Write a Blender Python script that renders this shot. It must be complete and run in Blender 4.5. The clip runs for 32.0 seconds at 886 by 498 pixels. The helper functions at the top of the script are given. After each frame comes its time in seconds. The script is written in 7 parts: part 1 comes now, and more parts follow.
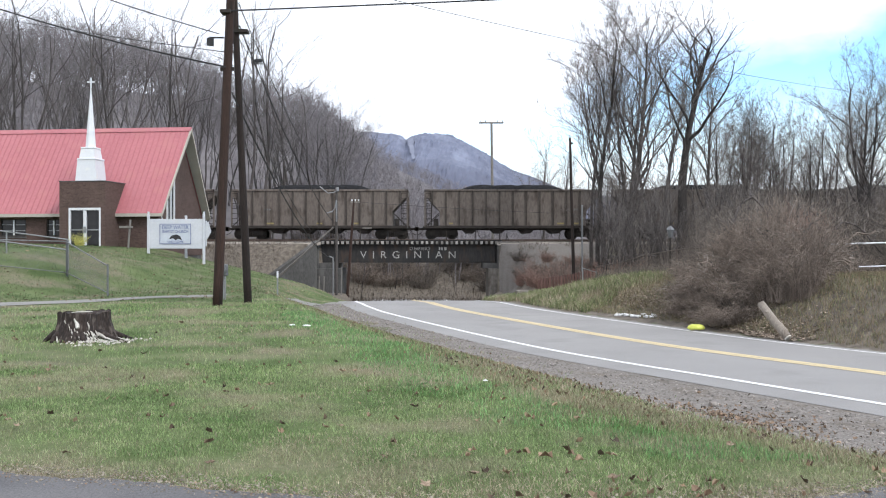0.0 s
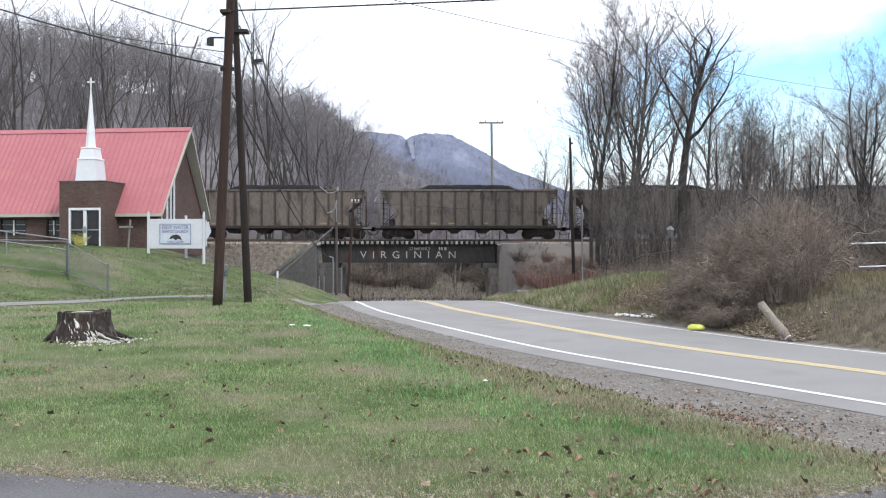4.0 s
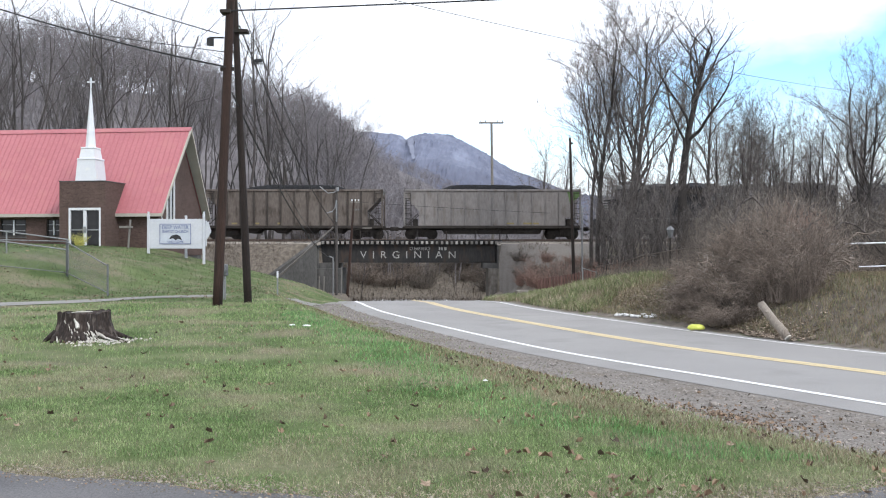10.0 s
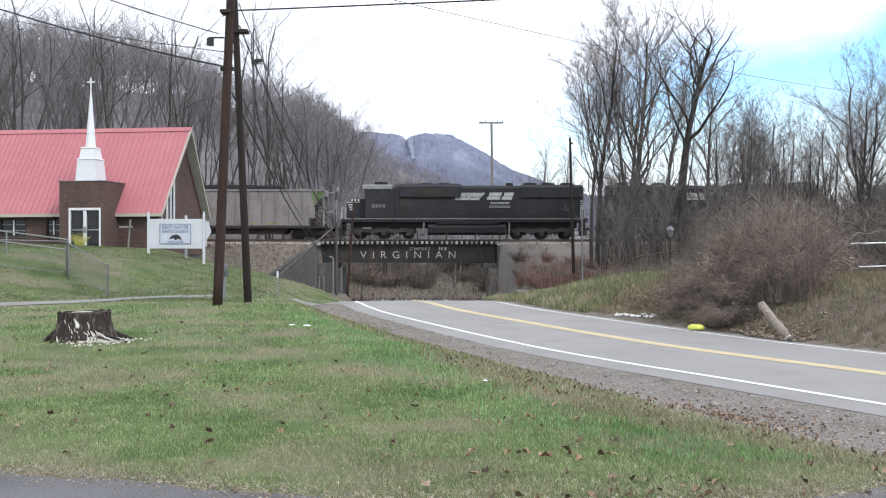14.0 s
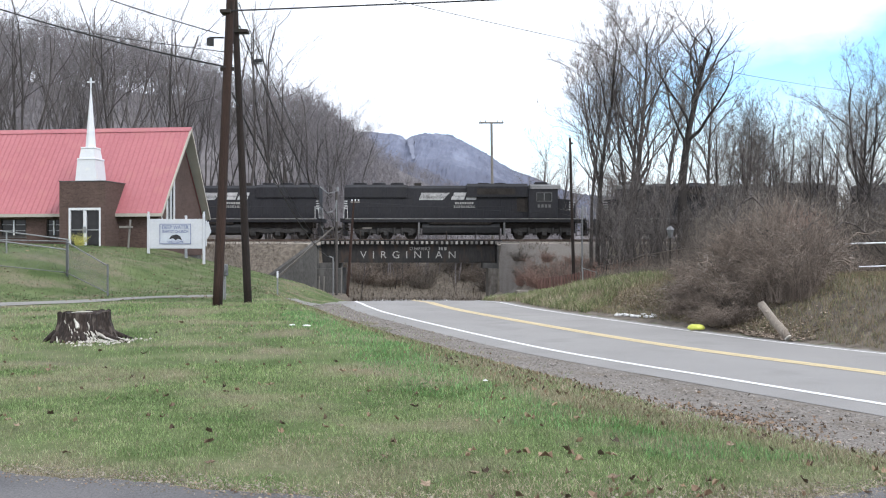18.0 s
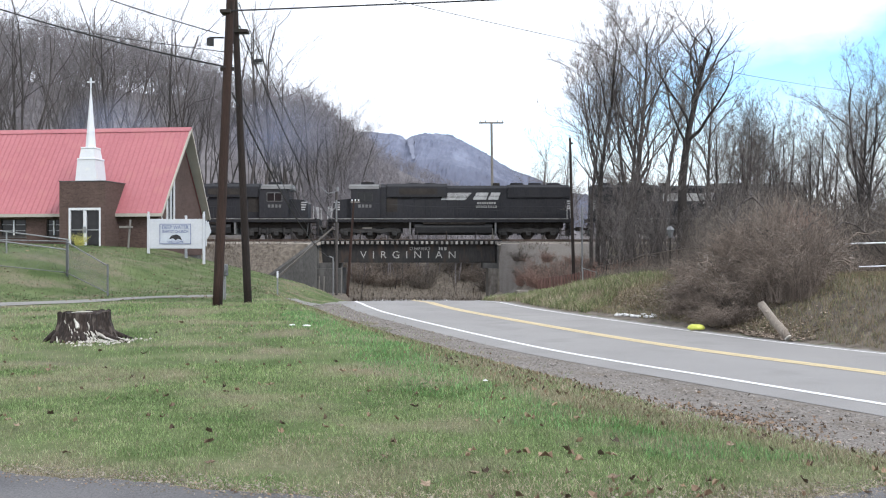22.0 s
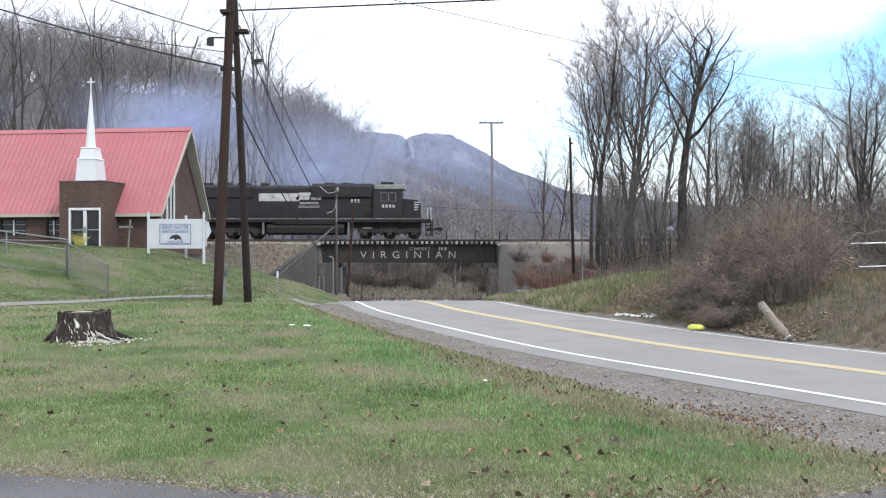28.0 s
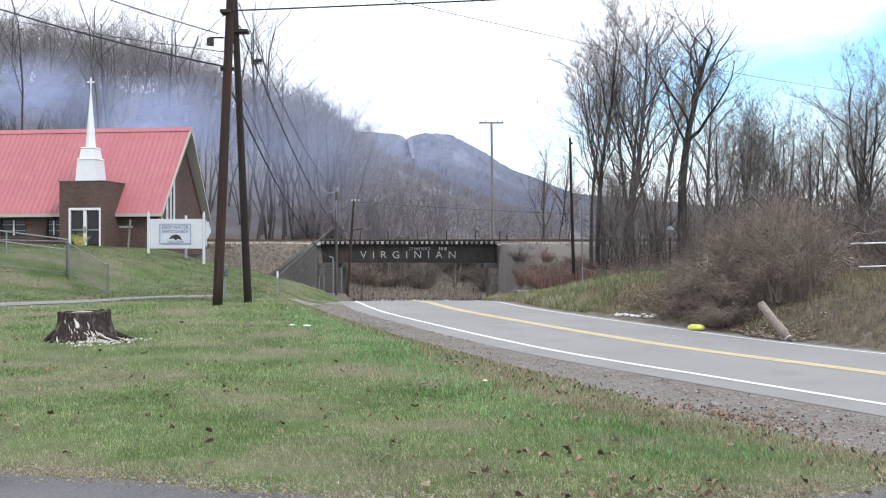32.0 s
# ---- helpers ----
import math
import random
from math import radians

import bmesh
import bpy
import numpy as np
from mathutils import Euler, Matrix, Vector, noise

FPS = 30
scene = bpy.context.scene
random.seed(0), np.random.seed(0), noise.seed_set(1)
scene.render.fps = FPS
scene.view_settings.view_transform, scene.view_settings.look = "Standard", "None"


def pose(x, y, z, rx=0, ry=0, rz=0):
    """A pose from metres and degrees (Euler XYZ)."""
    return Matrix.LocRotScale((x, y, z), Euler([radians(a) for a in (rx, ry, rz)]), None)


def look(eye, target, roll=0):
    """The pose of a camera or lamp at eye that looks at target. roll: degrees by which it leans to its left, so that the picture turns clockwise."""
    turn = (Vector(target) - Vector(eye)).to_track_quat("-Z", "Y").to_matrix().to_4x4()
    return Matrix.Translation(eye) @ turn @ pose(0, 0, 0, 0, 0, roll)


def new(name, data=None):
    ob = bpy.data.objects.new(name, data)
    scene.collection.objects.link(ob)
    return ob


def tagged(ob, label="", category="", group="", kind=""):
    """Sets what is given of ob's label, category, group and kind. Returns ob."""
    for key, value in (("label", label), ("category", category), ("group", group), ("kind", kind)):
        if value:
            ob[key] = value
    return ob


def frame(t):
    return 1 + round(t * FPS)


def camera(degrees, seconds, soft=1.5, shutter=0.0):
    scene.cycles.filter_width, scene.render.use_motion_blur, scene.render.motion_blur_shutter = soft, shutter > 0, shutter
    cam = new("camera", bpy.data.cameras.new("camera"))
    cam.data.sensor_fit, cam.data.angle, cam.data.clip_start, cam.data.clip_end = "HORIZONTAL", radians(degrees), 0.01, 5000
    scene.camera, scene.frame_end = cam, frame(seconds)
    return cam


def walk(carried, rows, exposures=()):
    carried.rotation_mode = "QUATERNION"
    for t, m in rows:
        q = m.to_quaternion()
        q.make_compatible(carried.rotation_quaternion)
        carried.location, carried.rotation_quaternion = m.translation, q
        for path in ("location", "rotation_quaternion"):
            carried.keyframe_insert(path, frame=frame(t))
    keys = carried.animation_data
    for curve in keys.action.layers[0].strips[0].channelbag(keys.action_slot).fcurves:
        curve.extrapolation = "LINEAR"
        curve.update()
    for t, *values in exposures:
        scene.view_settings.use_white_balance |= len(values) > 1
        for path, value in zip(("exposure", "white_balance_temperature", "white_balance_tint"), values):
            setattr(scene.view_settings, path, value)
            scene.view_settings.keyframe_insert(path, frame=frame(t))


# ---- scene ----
cam = camera(50, 32.0, soft=1.15)
EYE = (0, 0, 1.6)
walk(cam, [(0, look(EYE, (0, 10, 1.6))), (32, look(EYE, (0, 10, 1.6)))])
scene.view_settings.exposure = 0.3

# ---- world and sun ----
world = bpy.data.worlds.new("world")
scene.world = world
world.use_nodes = True
wn, wl = world.node_tree.nodes, world.node_tree.links
wn.clear()
w_out = wn.new("ShaderNodeOutputWorld")
w_mix = wn.new("ShaderNodeMixShader")
w_sky = wn.new("ShaderNodeTexSky")
w_sky.sky_type, w_sky.sun_disc = "NISHITA", False
w_sky.sun_elevation, w_sky.sun_rotation = radians(38), radians(-35)
w_sky.dust_density, w_sky.ozone_density, w_sky.air_density = 0.1, 5.0, 1.3
w_blue = wn.new("ShaderNodeBackground")
w_blue.inputs["Strength"].default_value = 0.15
w_cloud = wn.new("ShaderNodeBackground")
w_cloud.inputs["Strength"].default_value = 1.2
w_tc = wn.new("ShaderNodeTexCoord")
w_map = wn.new("ShaderNodeMapping")
w_map.inputs["Scale"].default_value = (1.0, 1.0, 2.2)
w_map.inputs["Location"].default_value = (0.35, 0.1, 0.0)
w_n = wn.new("ShaderNodeTexNoise")
w_n.inputs["Scale"].default_value = 4.5
w_n.inputs["Detail"].default_value = 7
w_n.inputs["Roughness"].default_value = 0.55
# cloud deck overhead, breaking up to clear sky low down on one side
w_sep = wn.new("ShaderNodeSeparateXYZ")
w_lean = wn.new("ShaderNodeMath")
w_lean.operation, w_lean.inputs[1].default_value = "MULTIPLY_ADD", -0.34
w_edge = wn.new("ShaderNodeMath")
w_edge.operation, w_edge.inputs[1].default_value = "MULTIPLY_ADD", 0.16
w_ramp = wn.new("ShaderNodeMapRange")
w_ramp.inputs["From Min"].default_value, w_ramp.inputs["From Max"].default_value = 0.15, 0.205
wl.new(w_tc.outputs["Generated"], w_sep.inputs[0])
wl.new(w_sep.outputs[0], w_lean.inputs[0])
wl.new(w_sep.outputs[2], w_lean.inputs[2])
wl.new(w_n.outputs["Fac"], w_edge.inputs[0])
wl.new(w_lean.outputs[0], w_edge.inputs[2])
wl.new(w_edge.outputs[0], w_ramp.inputs["Value"])
w_n2 = wn.new("ShaderNodeTexNoise")
w_n2.inputs["Scale"].default_value = 5.0
w_n2.inputs["Detail"].default_value = 6
w_r2 = wn.new("ShaderNodeValToRGB")
w_r2.color_ramp.elements[0].position, w_r2.color_ramp.elements[0].color = 0.25, (0.84, 0.905, 1.03, 1)
w_r2.color_ramp.elements[1].position, w_r2.color_ramp.elements[1].color = 0.7, (1.035, 1.085, 1.18, 1)
wl.new(w_tc.outputs["Generated"], w_map.inputs["Vector"])
wl.new(w_map.outputs["Vector"], w_n.inputs["Vector"])
wl.new(w_map.outputs["Vector"], w_n2.inputs["Vector"])
wl.new(w_n2.outputs["Fac"], w_r2.inputs["Fac"])
w_hue = wn.new("ShaderNodeHueSaturation")
w_hue.inputs["Hue"].default_value, w_hue.inputs["Saturation"].default_value, w_hue.inputs["Value"].default_value = 0.505, 1.2, 1.3
wl.new(w_sky.outputs["Color"], w_hue.inputs["Color"])
wl.new(w_hue.outputs["Color"], w_blue.inputs["Color"])
wl.new(w_r2.outputs["Color"], w_cloud.inputs["Color"])
# pale haze low over the horizon
w_low = wn.new("ShaderNodeMapRange")
w_low.inputs["From Min"].default_value, w_low.inputs["From Max"].default_value = 0.165, 0.06
w_low.inputs["To Max"].default_value = 0.85
wl.new(w_sep.outputs[2], w_low.inputs["Value"])
w_most = wn.new("ShaderNodeMath")
w_most.operation = "MAXIMUM"
wl.new(w_ramp.outputs[0], w_most.inputs[0])
wl.new(w_low.outputs[0], w_most.inputs[1])
wl.new(w_most.outputs[0], w_mix.inputs["Fac"])
wl.new(w_blue.outputs[0], w_mix.inputs[1])
wl.new(w_cloud.outputs[0], w_mix.inputs[2])
wl.new(w_mix.outputs[0], w_out.inputs["Surface"])

sun = new("sun", bpy.data.lights.new("sun", "SUN"))
sun.data.energy, sun.data.angle, sun.data.color = 1.9, radians(14), (1.0, 0.98, 0.95)
sun.matrix_world = look((60, -20, 75), (0, 40, 0))


# ---- materials ----
def mat(name, a, b, rough=0.85, big=0.6, fine=12.0, bump=0.3, metal=0.0, c=None, spec=0.4, per_object=0.0, per_island=0.0,
        stretch=(1, 1, 1), coords="Object"):
    """Two colours mixed by coarse and fine noise, a third one as stains, with relief."""
    m = bpy.data.materials.new(name)
    m.use_nodes = True
    n, l = m.node_tree.nodes, m.node_tree.links
    p = n["Principled BSDF"]
    p.inputs["Roughness"].default_value, p.inputs["Metallic"].default_value = rough, metal
    p.inputs["Specular IOR Level"].default_value = spec
    tc, mp = n.new("ShaderNodeTexCoord"), n.new("ShaderNodeMapping")
    mp.inputs["Scale"].default_value = stretch
    l.new(tc.outputs[coords], mp.inputs["Vector"])
    n1, n2 = n.new("ShaderNodeTexNoise"), n.new("ShaderNodeTexNoise")
    n1.inputs["Scale"].default_value, n2.inputs["Scale"].default_value = big, fine
    n1.inputs["Detail"].default_value, n2.inputs["Detail"].default_value = 5, 4
    l.new(mp.outputs[0], n1.inputs["Vector"])
    l.new(mp.outputs[0], n2.inputs["Vector"])
    add = n.new("ShaderNodeMath")
    add.operation = "MULTIPLY_ADD"
    add.inputs[1].default_value = 0.55
    l.new(n2.outputs["Fac"], add.inputs[0])
    half = n.new("ShaderNodeMath")
    half.operation = "MULTIPLY"
    half.inputs[1].default_value = 0.45
    l.new(n1.outputs["Fac"], half.inputs[0])
    l.new(half.outputs[0], add.inputs[2])
    ramp = n.new("ShaderNodeValToRGB")
    e = ramp.color_ramp.elements
    e[0].position, e[0].color = 0.36, (*a, 1)
    e[1].position, e[1].color = 0.64, (*b, 1)
    l.new(add.outputs[0], ramp.inputs["Fac"])
    col = ramp.outputs["Color"]
    if c:
        r3 = n.new("ShaderNodeValToRGB")
        r3.color_ramp.elements[0].position, r3.color_ramp.elements[1].position = 0.54, 0.68
        n3 = n.new("ShaderNodeTexNoise")
        n3.inputs["Scale"].default_value, n3.inputs["Detail"].default_value = big * 2.7, 6
        l.new(mp.outputs[0], n3.inputs["Vector"])
        l.new(n3.outputs["Fac"], r3.inputs["Fac"])
        mx = n.new("ShaderNodeMixRGB")
        mx.inputs["Color2"].default_value = (*c, 1)
        l.new(r3.outputs["Color"], mx.inputs["Fac"])
        l.new(col, mx.inputs["Color1"])
        col = mx.outputs[0]
    if per_object or per_island:
        hsv = n.new("ShaderNodeHueSaturation")
        src = n.new("ShaderNodeObjectInfo").outputs["Random"] if per_object else n.new("ShaderNodeNewGeometry").outputs["Random Per Island"]
        mr = n.new("ShaderNodeMapRange")
        amt = per_object or per_island
        mr.inputs["To Min"].default_value, mr.inputs["To Max"].default_value = 1 - amt, 1 + amt
        l.new(src, mr.inputs["Value"])
        l.new(mr.outputs[0], hsv.inputs["Value"])
        l.new(col, hsv.inputs["Color"])
        col = hsv.outputs[0]
    l.new(col, p.inputs["Base Color"])
    if bump:
        bp = n.new("ShaderNodeBump")
        bp.inputs["Strength"].default_value, bp.inputs["Distance"].default_value = bump, 0.02
        l.new(n2.outputs["Fac"], bp.inputs["Height"])
        l.new(bp.outputs[0], p.inputs["Normal"])
    return m


ASPHALT = mat("asphalt", (0.215, 0.208, 0.205), (0.285, 0.276, 0.27), 0.9, 0.35, 60, 0.4, c=(0.225, 0.218, 0.213))
DRIVE = mat("driveway_asphalt", (0.075, 0.075, 0.08), (0.15, 0.145, 0.148), 0.9, 1.2, 55, 0.6)
APRON = mat("worn_apron", (0.17, 0.165, 0.155), (0.27, 0.26, 0.25), 0.95, 0.9, 40, 0.6)
WHITE_LINE = mat("white_road_paint", (0.64, 0.64, 0.64), (0.76, 0.76, 0.76), 0.7, 2.0, 60, 0.2, c=(0.52, 0.52, 0.51))
YELLOW_LINE = mat("yellow_road_paint", (0.50, 0.40, 0.225), (0.58, 0.48, 0.30), 0.7, 2.0, 60, 0.2, c=(0.44, 0.38, 0.25))
RED_METAL = mat("red_metal_roof", (0.355, 0.115, 0.13), (0.425, 0.15, 0.165), 0.5, 0.3, 6, 0.05, c=(0.40, 0.15, 0.15), spec=0.5)
WHITE_PAINT = mat("white_paint", (0.60, 0.61, 0.64), (0.69, 0.70, 0.72), 0.5, 0.8, 14, 0.08, c=(0.68, 0.68, 0.67))
SIGN_WHITE = mat("weathered_white_boards", (0.46, 0.475, 0.51), (0.55, 0.56, 0.59), 0.6, 0.8, 14, 0.08, c=(0.50, 0.505, 0.52))
BEIGE_PAINT = mat("beige_soffit_paint", (0.36, 0.33, 0.28), (0.44, 0.41, 0.36), 0.7, 0.9, 12, 0.1)
RUSTY_METAL = mat("rusty_fence_metal", (0.09, 0.07, 0.06), (0.17, 0.14, 0.12), 0.8, 2.0, 20, 0.2, metal=0.2)
# pale cleared ground, blued like the mountain to include its haze
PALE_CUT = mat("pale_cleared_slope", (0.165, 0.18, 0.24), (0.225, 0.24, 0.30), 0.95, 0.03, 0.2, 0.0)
GREY_METAL = mat("galvanised_steel", (0.20, 0.205, 0.21), (0.32, 0.325, 0.33), 0.5, 2.0, 20, 0.1, metal=0.6)
OLD_STEEL = mat("dull_old_steel", (0.11, 0.112, 0.115), (0.20, 0.205, 0.21), 0.6, 2.0, 20, 0.1, metal=0.4)
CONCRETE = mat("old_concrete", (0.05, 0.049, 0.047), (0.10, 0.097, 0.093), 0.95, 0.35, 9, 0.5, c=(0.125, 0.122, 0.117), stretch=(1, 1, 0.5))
PALE_CONCRETE = mat("stained_pale_concrete", (0.105, 0.094, 0.082), (0.235, 0.215, 0.192), 0.95, 0.9, 6, 0.5, c=(0.085, 0.07, 0.058), stretch=(1, 1, 0.45))
DARK_POLE = mat("tarred_pole_wood", (0.010, 0.007, 0.006), (0.028, 0.018, 0.015), 0.9, 1.5, 22, 0.6, stretch=(3, 3, 0.25))
POLE_WOOD = mat("creosoted_wood", (0.022, 0.012, 0.009), (0.052, 0.028, 0.021), 0.9, 1.5, 22, 0.6, c=(0.018, 0.012, 0.010), stretch=(3, 3, 0.25))
RED_BOARD = mat("reddish_weathered_boards", (0.075, 0.04, 0.034), (0.15, 0.085, 0.072), 0.95, 1.5, 18, 0.5, per_object=0.25, stretch=(3, 3, 0.3))
MAST_WOOD = mat("weathered_dark_mast", (0.045, 0.04, 0.037), (0.10, 0.09, 0.084), 0.95, 1.5, 18, 0.6, stretch=(3, 3, 0.3))
GREY_WOOD = mat("weathered_wood", (0.13, 0.12, 0.11), (0.24, 0.225, 0.205), 0.95, 1.5, 18, 0.6, stretch=(3, 3, 0.3))
BARK = mat("bark", (0.036, 0.031, 0.029), (0.10, 0.088, 0.082), 0.95, 1.2, 14, 0.6, per_object=0.3, stretch=(2, 2, 0.5))
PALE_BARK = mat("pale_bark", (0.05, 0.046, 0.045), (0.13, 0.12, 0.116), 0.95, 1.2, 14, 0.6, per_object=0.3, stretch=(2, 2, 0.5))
DARK_BARK = mat("dark_hillside_bark", (0.045, 0.039, 0.037), (0.11, 0.097, 0.093), 0.95, 1.2, 14, 0.6, per_object=0.3, stretch=(2, 2, 0.5))
# lightened and tinted purple-grey: the hill's haze is put into this colour
HILL_TWIG = mat("haze_tinted_hillside_twigs", (0.16, 0.148, 0.156), (0.27, 0.25, 0.262), 0.95, 0.05, 1.0, 0.0, per_island=0.2)
# paler, greyer twigs for the hill, with distance haze in the base colour
PALE_TWIG = mat("haze_paled_twigs", (0.13, 0.117, 0.118), (0.235, 0.215, 0.216), 0.95, 0.6, 6, 0.0, per_object=0.25)
TWIG = mat("twigs", (0.125, 0.11, 0.104), (0.23, 0.207, 0.197), 0.95, 0.6, 6, 0.0, per_object=0.25)
PALE_CANE = mat("pale_vine_canes", (0.19, 0.165, 0.14), (0.40, 0.36, 0.315), 0.95, 0.9, 6, 0.0, per_island=0.4)
DARK_BRUSH = mat("dark_brown_brush", (0.113, 0.088, 0.073), (0.265, 0.219, 0.184), 0.95, 0.9, 6, 0.0, per_island=0.45)
BRUSH = mat("dry_brush", (0.078, 0.065, 0.056), (0.195, 0.168, 0.145), 0.95, 0.9, 6, 0.0, per_island=0.45)
BRUSH_RED = mat("reddish_dry_weeds", (0.15, 0.088, 0.07), (0.27, 0.18, 0.15), 0.95, 0.9, 6, 0.0, per_island=0.4)
GIRDER = mat("black_girder_paint", (0.012, 0.012, 0.013), (0.035, 0.032, 0.03), 0.7, 0.6, 8, 0.2, c=(0.055, 0.035, 0.026), stretch=(1, 1, 0.3))
LETTER = mat("faded_white_letters", (0.27, 0.265, 0.255), (0.45, 0.44, 0.42), 0.8, 2.5, 14, 0.1, c=(0.2, 0.19, 0.18))
BRIDGE_TIE = mat("pale_tie_timber", (0.22, 0.205, 0.19), (0.42, 0.40, 0.375), 0.95, 3.0, 20, 0.4, per_object=0.4)
TIE = mat("timber_tie", (0.06, 0.05, 0.045), (0.19, 0.17, 0.155), 0.95, 3.0, 20, 0.4, per_object=0.35)
BALLAST = mat("ballast_stone", (0.16, 0.14, 0.12), (0.38, 0.34, 0.30), 0.95, 1.5, 14, 0.8)
RAIL = mat("rail_steel", (0.10, 0.07, 0.055), (0.18, 0.14, 0.12), 0.5, 2, 20, 0.1, metal=0.7)
# hopper paint darkened for the ribs, their shading put into the colour
HOPPER_RIB = mat("shade_dark_hopper_rib", (0.036, 0.029, 0.025), (0.072, 0.06, 0.052), 0.85, 0.7, 7, 0.15, per_object=0.15)
HOPPER = mat("dusty_brown_hopper_paint", (0.085, 0.07, 0.06), (0.146, 0.124, 0.108), 0.85, 0.7, 7, 0.15, c=(0.056, 0.044, 0.037), per_object=0.12, stretch=(1, 1, 0.35))
HOPPER_GREY = mat("dusty_grey_hopper_paint", (0.16, 0.146, 0.14), (0.235, 0.218, 0.21), 0.85, 0.7, 7, 0.15, c=(0.15, 0.132, 0.12), stretch=(1, 1, 0.35))
UNDER = mat("grimy_running_gear", (0.016, 0.013, 0.011), (0.045, 0.038, 0.033), 0.85, 2.0, 12, 0.3)
COAL = mat("coal", (0.007, 0.007, 0.008), (0.026, 0.026, 0.028), 0.95, 4, 25, 1.0, spec=0.1)
LOCO = mat("black_locomotive_paint", (0.017, 0.017, 0.02), (0.032, 0.032, 0.037), 0.6, 0.8, 9, 0.06, c=(0.026, 0.026, 0.028), spec=0.25, stretch=(1, 1, 0.4))
GEAR = mat("grimy_grey_running_gear", (0.018, 0.0175, 0.0175), (0.05, 0.048, 0.047), 0.85, 2.0, 12, 0.3)
LOCO_GREY = mat("dusty_grey_cab_roof", (0.10, 0.10, 0.10), (0.17, 0.17, 0.17), 0.7, 1.2, 9, 0.1)
LOCO_WHITE = mat("worn_white_paint", (0.36, 0.36, 0.36), (0.52, 0.52, 0.52), 0.7, 1.5, 12, 0.05, c=(0.25, 0.25, 0.25))
DARK_GLASS = mat("dark_window_glass", (0.012, 0.012, 0.013), (0.025, 0.024, 0.024), 0.1, 0.7, 3, 0.0, spec=0.3)
BLACK = mat("black_plastic", (0.012, 0.012, 0.013), (0.03, 0.03, 0.032), 0.6, 3, 15, 0.1)
WIRE = mat("wire_sheath", (0.015, 0.015, 0.017), (0.035, 0.035, 0.038), 0.7, 3, 15, 0.0)
YELLOW = mat("bright_yellow_plastic", (0.50, 0.54, 0.07), (0.66, 0.69, 0.15), 0.5, 6, 20, 0.2)
LOG = mat("cut_log_bark", (0.18, 0.15, 0.125), (0.32, 0.28, 0.24), 0.95, 2.0, 16, 0.6, stretch=(3, 3, 0.4))
STUMP = mat("dark_stump_bark", (0.012, 0.009, 0.008), (0.05, 0.036, 0.031), 0.95, 3.0, 16, 1.0, c=(0.12, 0.098, 0.086), stretch=(2, 2, 0.6))
CHIP = mat("pale_wood_chips", (0.36, 0.33, 0.29), (0.6, 0.57, 0.53), 0.9, 5, 20, 0.3, per_island=0.2)
LEAF = mat("fallen_leaves", (0.085, 0.05, 0.032), (0.26, 0.185, 0.125), 0.85, 2.0, 9, 0.0, per_island=0.75)
PALE_LEAF = mat("pale_leaf_litter", (0.16, 0.125, 0.095), (0.36, 0.295, 0.235), 0.85, 2.0, 9, 0.0, per_island=0.5)
LEAF_BIG = mat("dry_maple_leaf", (0.14, 0.09, 0.06), (0.32, 0.245, 0.175), 0.85, 9.0, 30, 0.2, per_object=0.35)
EDGE_GRIT = mat("tan_edge_grit", (0.14, 0.12, 0.095), (0.29, 0.255, 0.21), 0.95, 3.0, 9, 0.0, per_island=0.5)
STONES = mat("gravel_stones", (0.105, 0.091, 0.08), (0.29, 0.262, 0.24), 0.95, 3.0, 9, 0.0, per_island=0.65)
# bluish base colour that carries the mountain's aerial haze
MOUNTAIN = mat("haze_blue_wooded_mountain", (0.105, 0.118, 0.17), (0.16, 0.176, 0.24), 0.95, 0.014, 0.16, 0.0, c=(0.20, 0.22, 0.29), stretch=(1, 0.25, 0.5))
PALE_DEBRIS = mat("pale_litter_paper", (0.6, 0.6, 0.6), (0.8, 0.8, 0.8), 0.8, 5, 20, 0.2, per_island=0.2)
GREEN_SPRAY = mat("green_spray_paint", (0.08, 0.14, 0.05), (0.13, 0.20, 0.08), 0.8, 3, 12, 0.0)
DULL_YELLOW = mat("dull_yellow_stencil", (0.20, 0.16, 0.07), (0.28, 0.23, 0.10), 0.8, 3, 12, 0.0)
SIGN_BLUE = mat("sign_blue_ink", (0.10, 0.12, 0.25), (0.15, 0.17, 0.32), 0.6, 4, 15, 0.0)
SIGN_GREY = mat("sign_grey_panel", (0.42, 0.45, 0.50), (0.50, 0.53, 0.58), 0.6, 2, 12, 0.0)


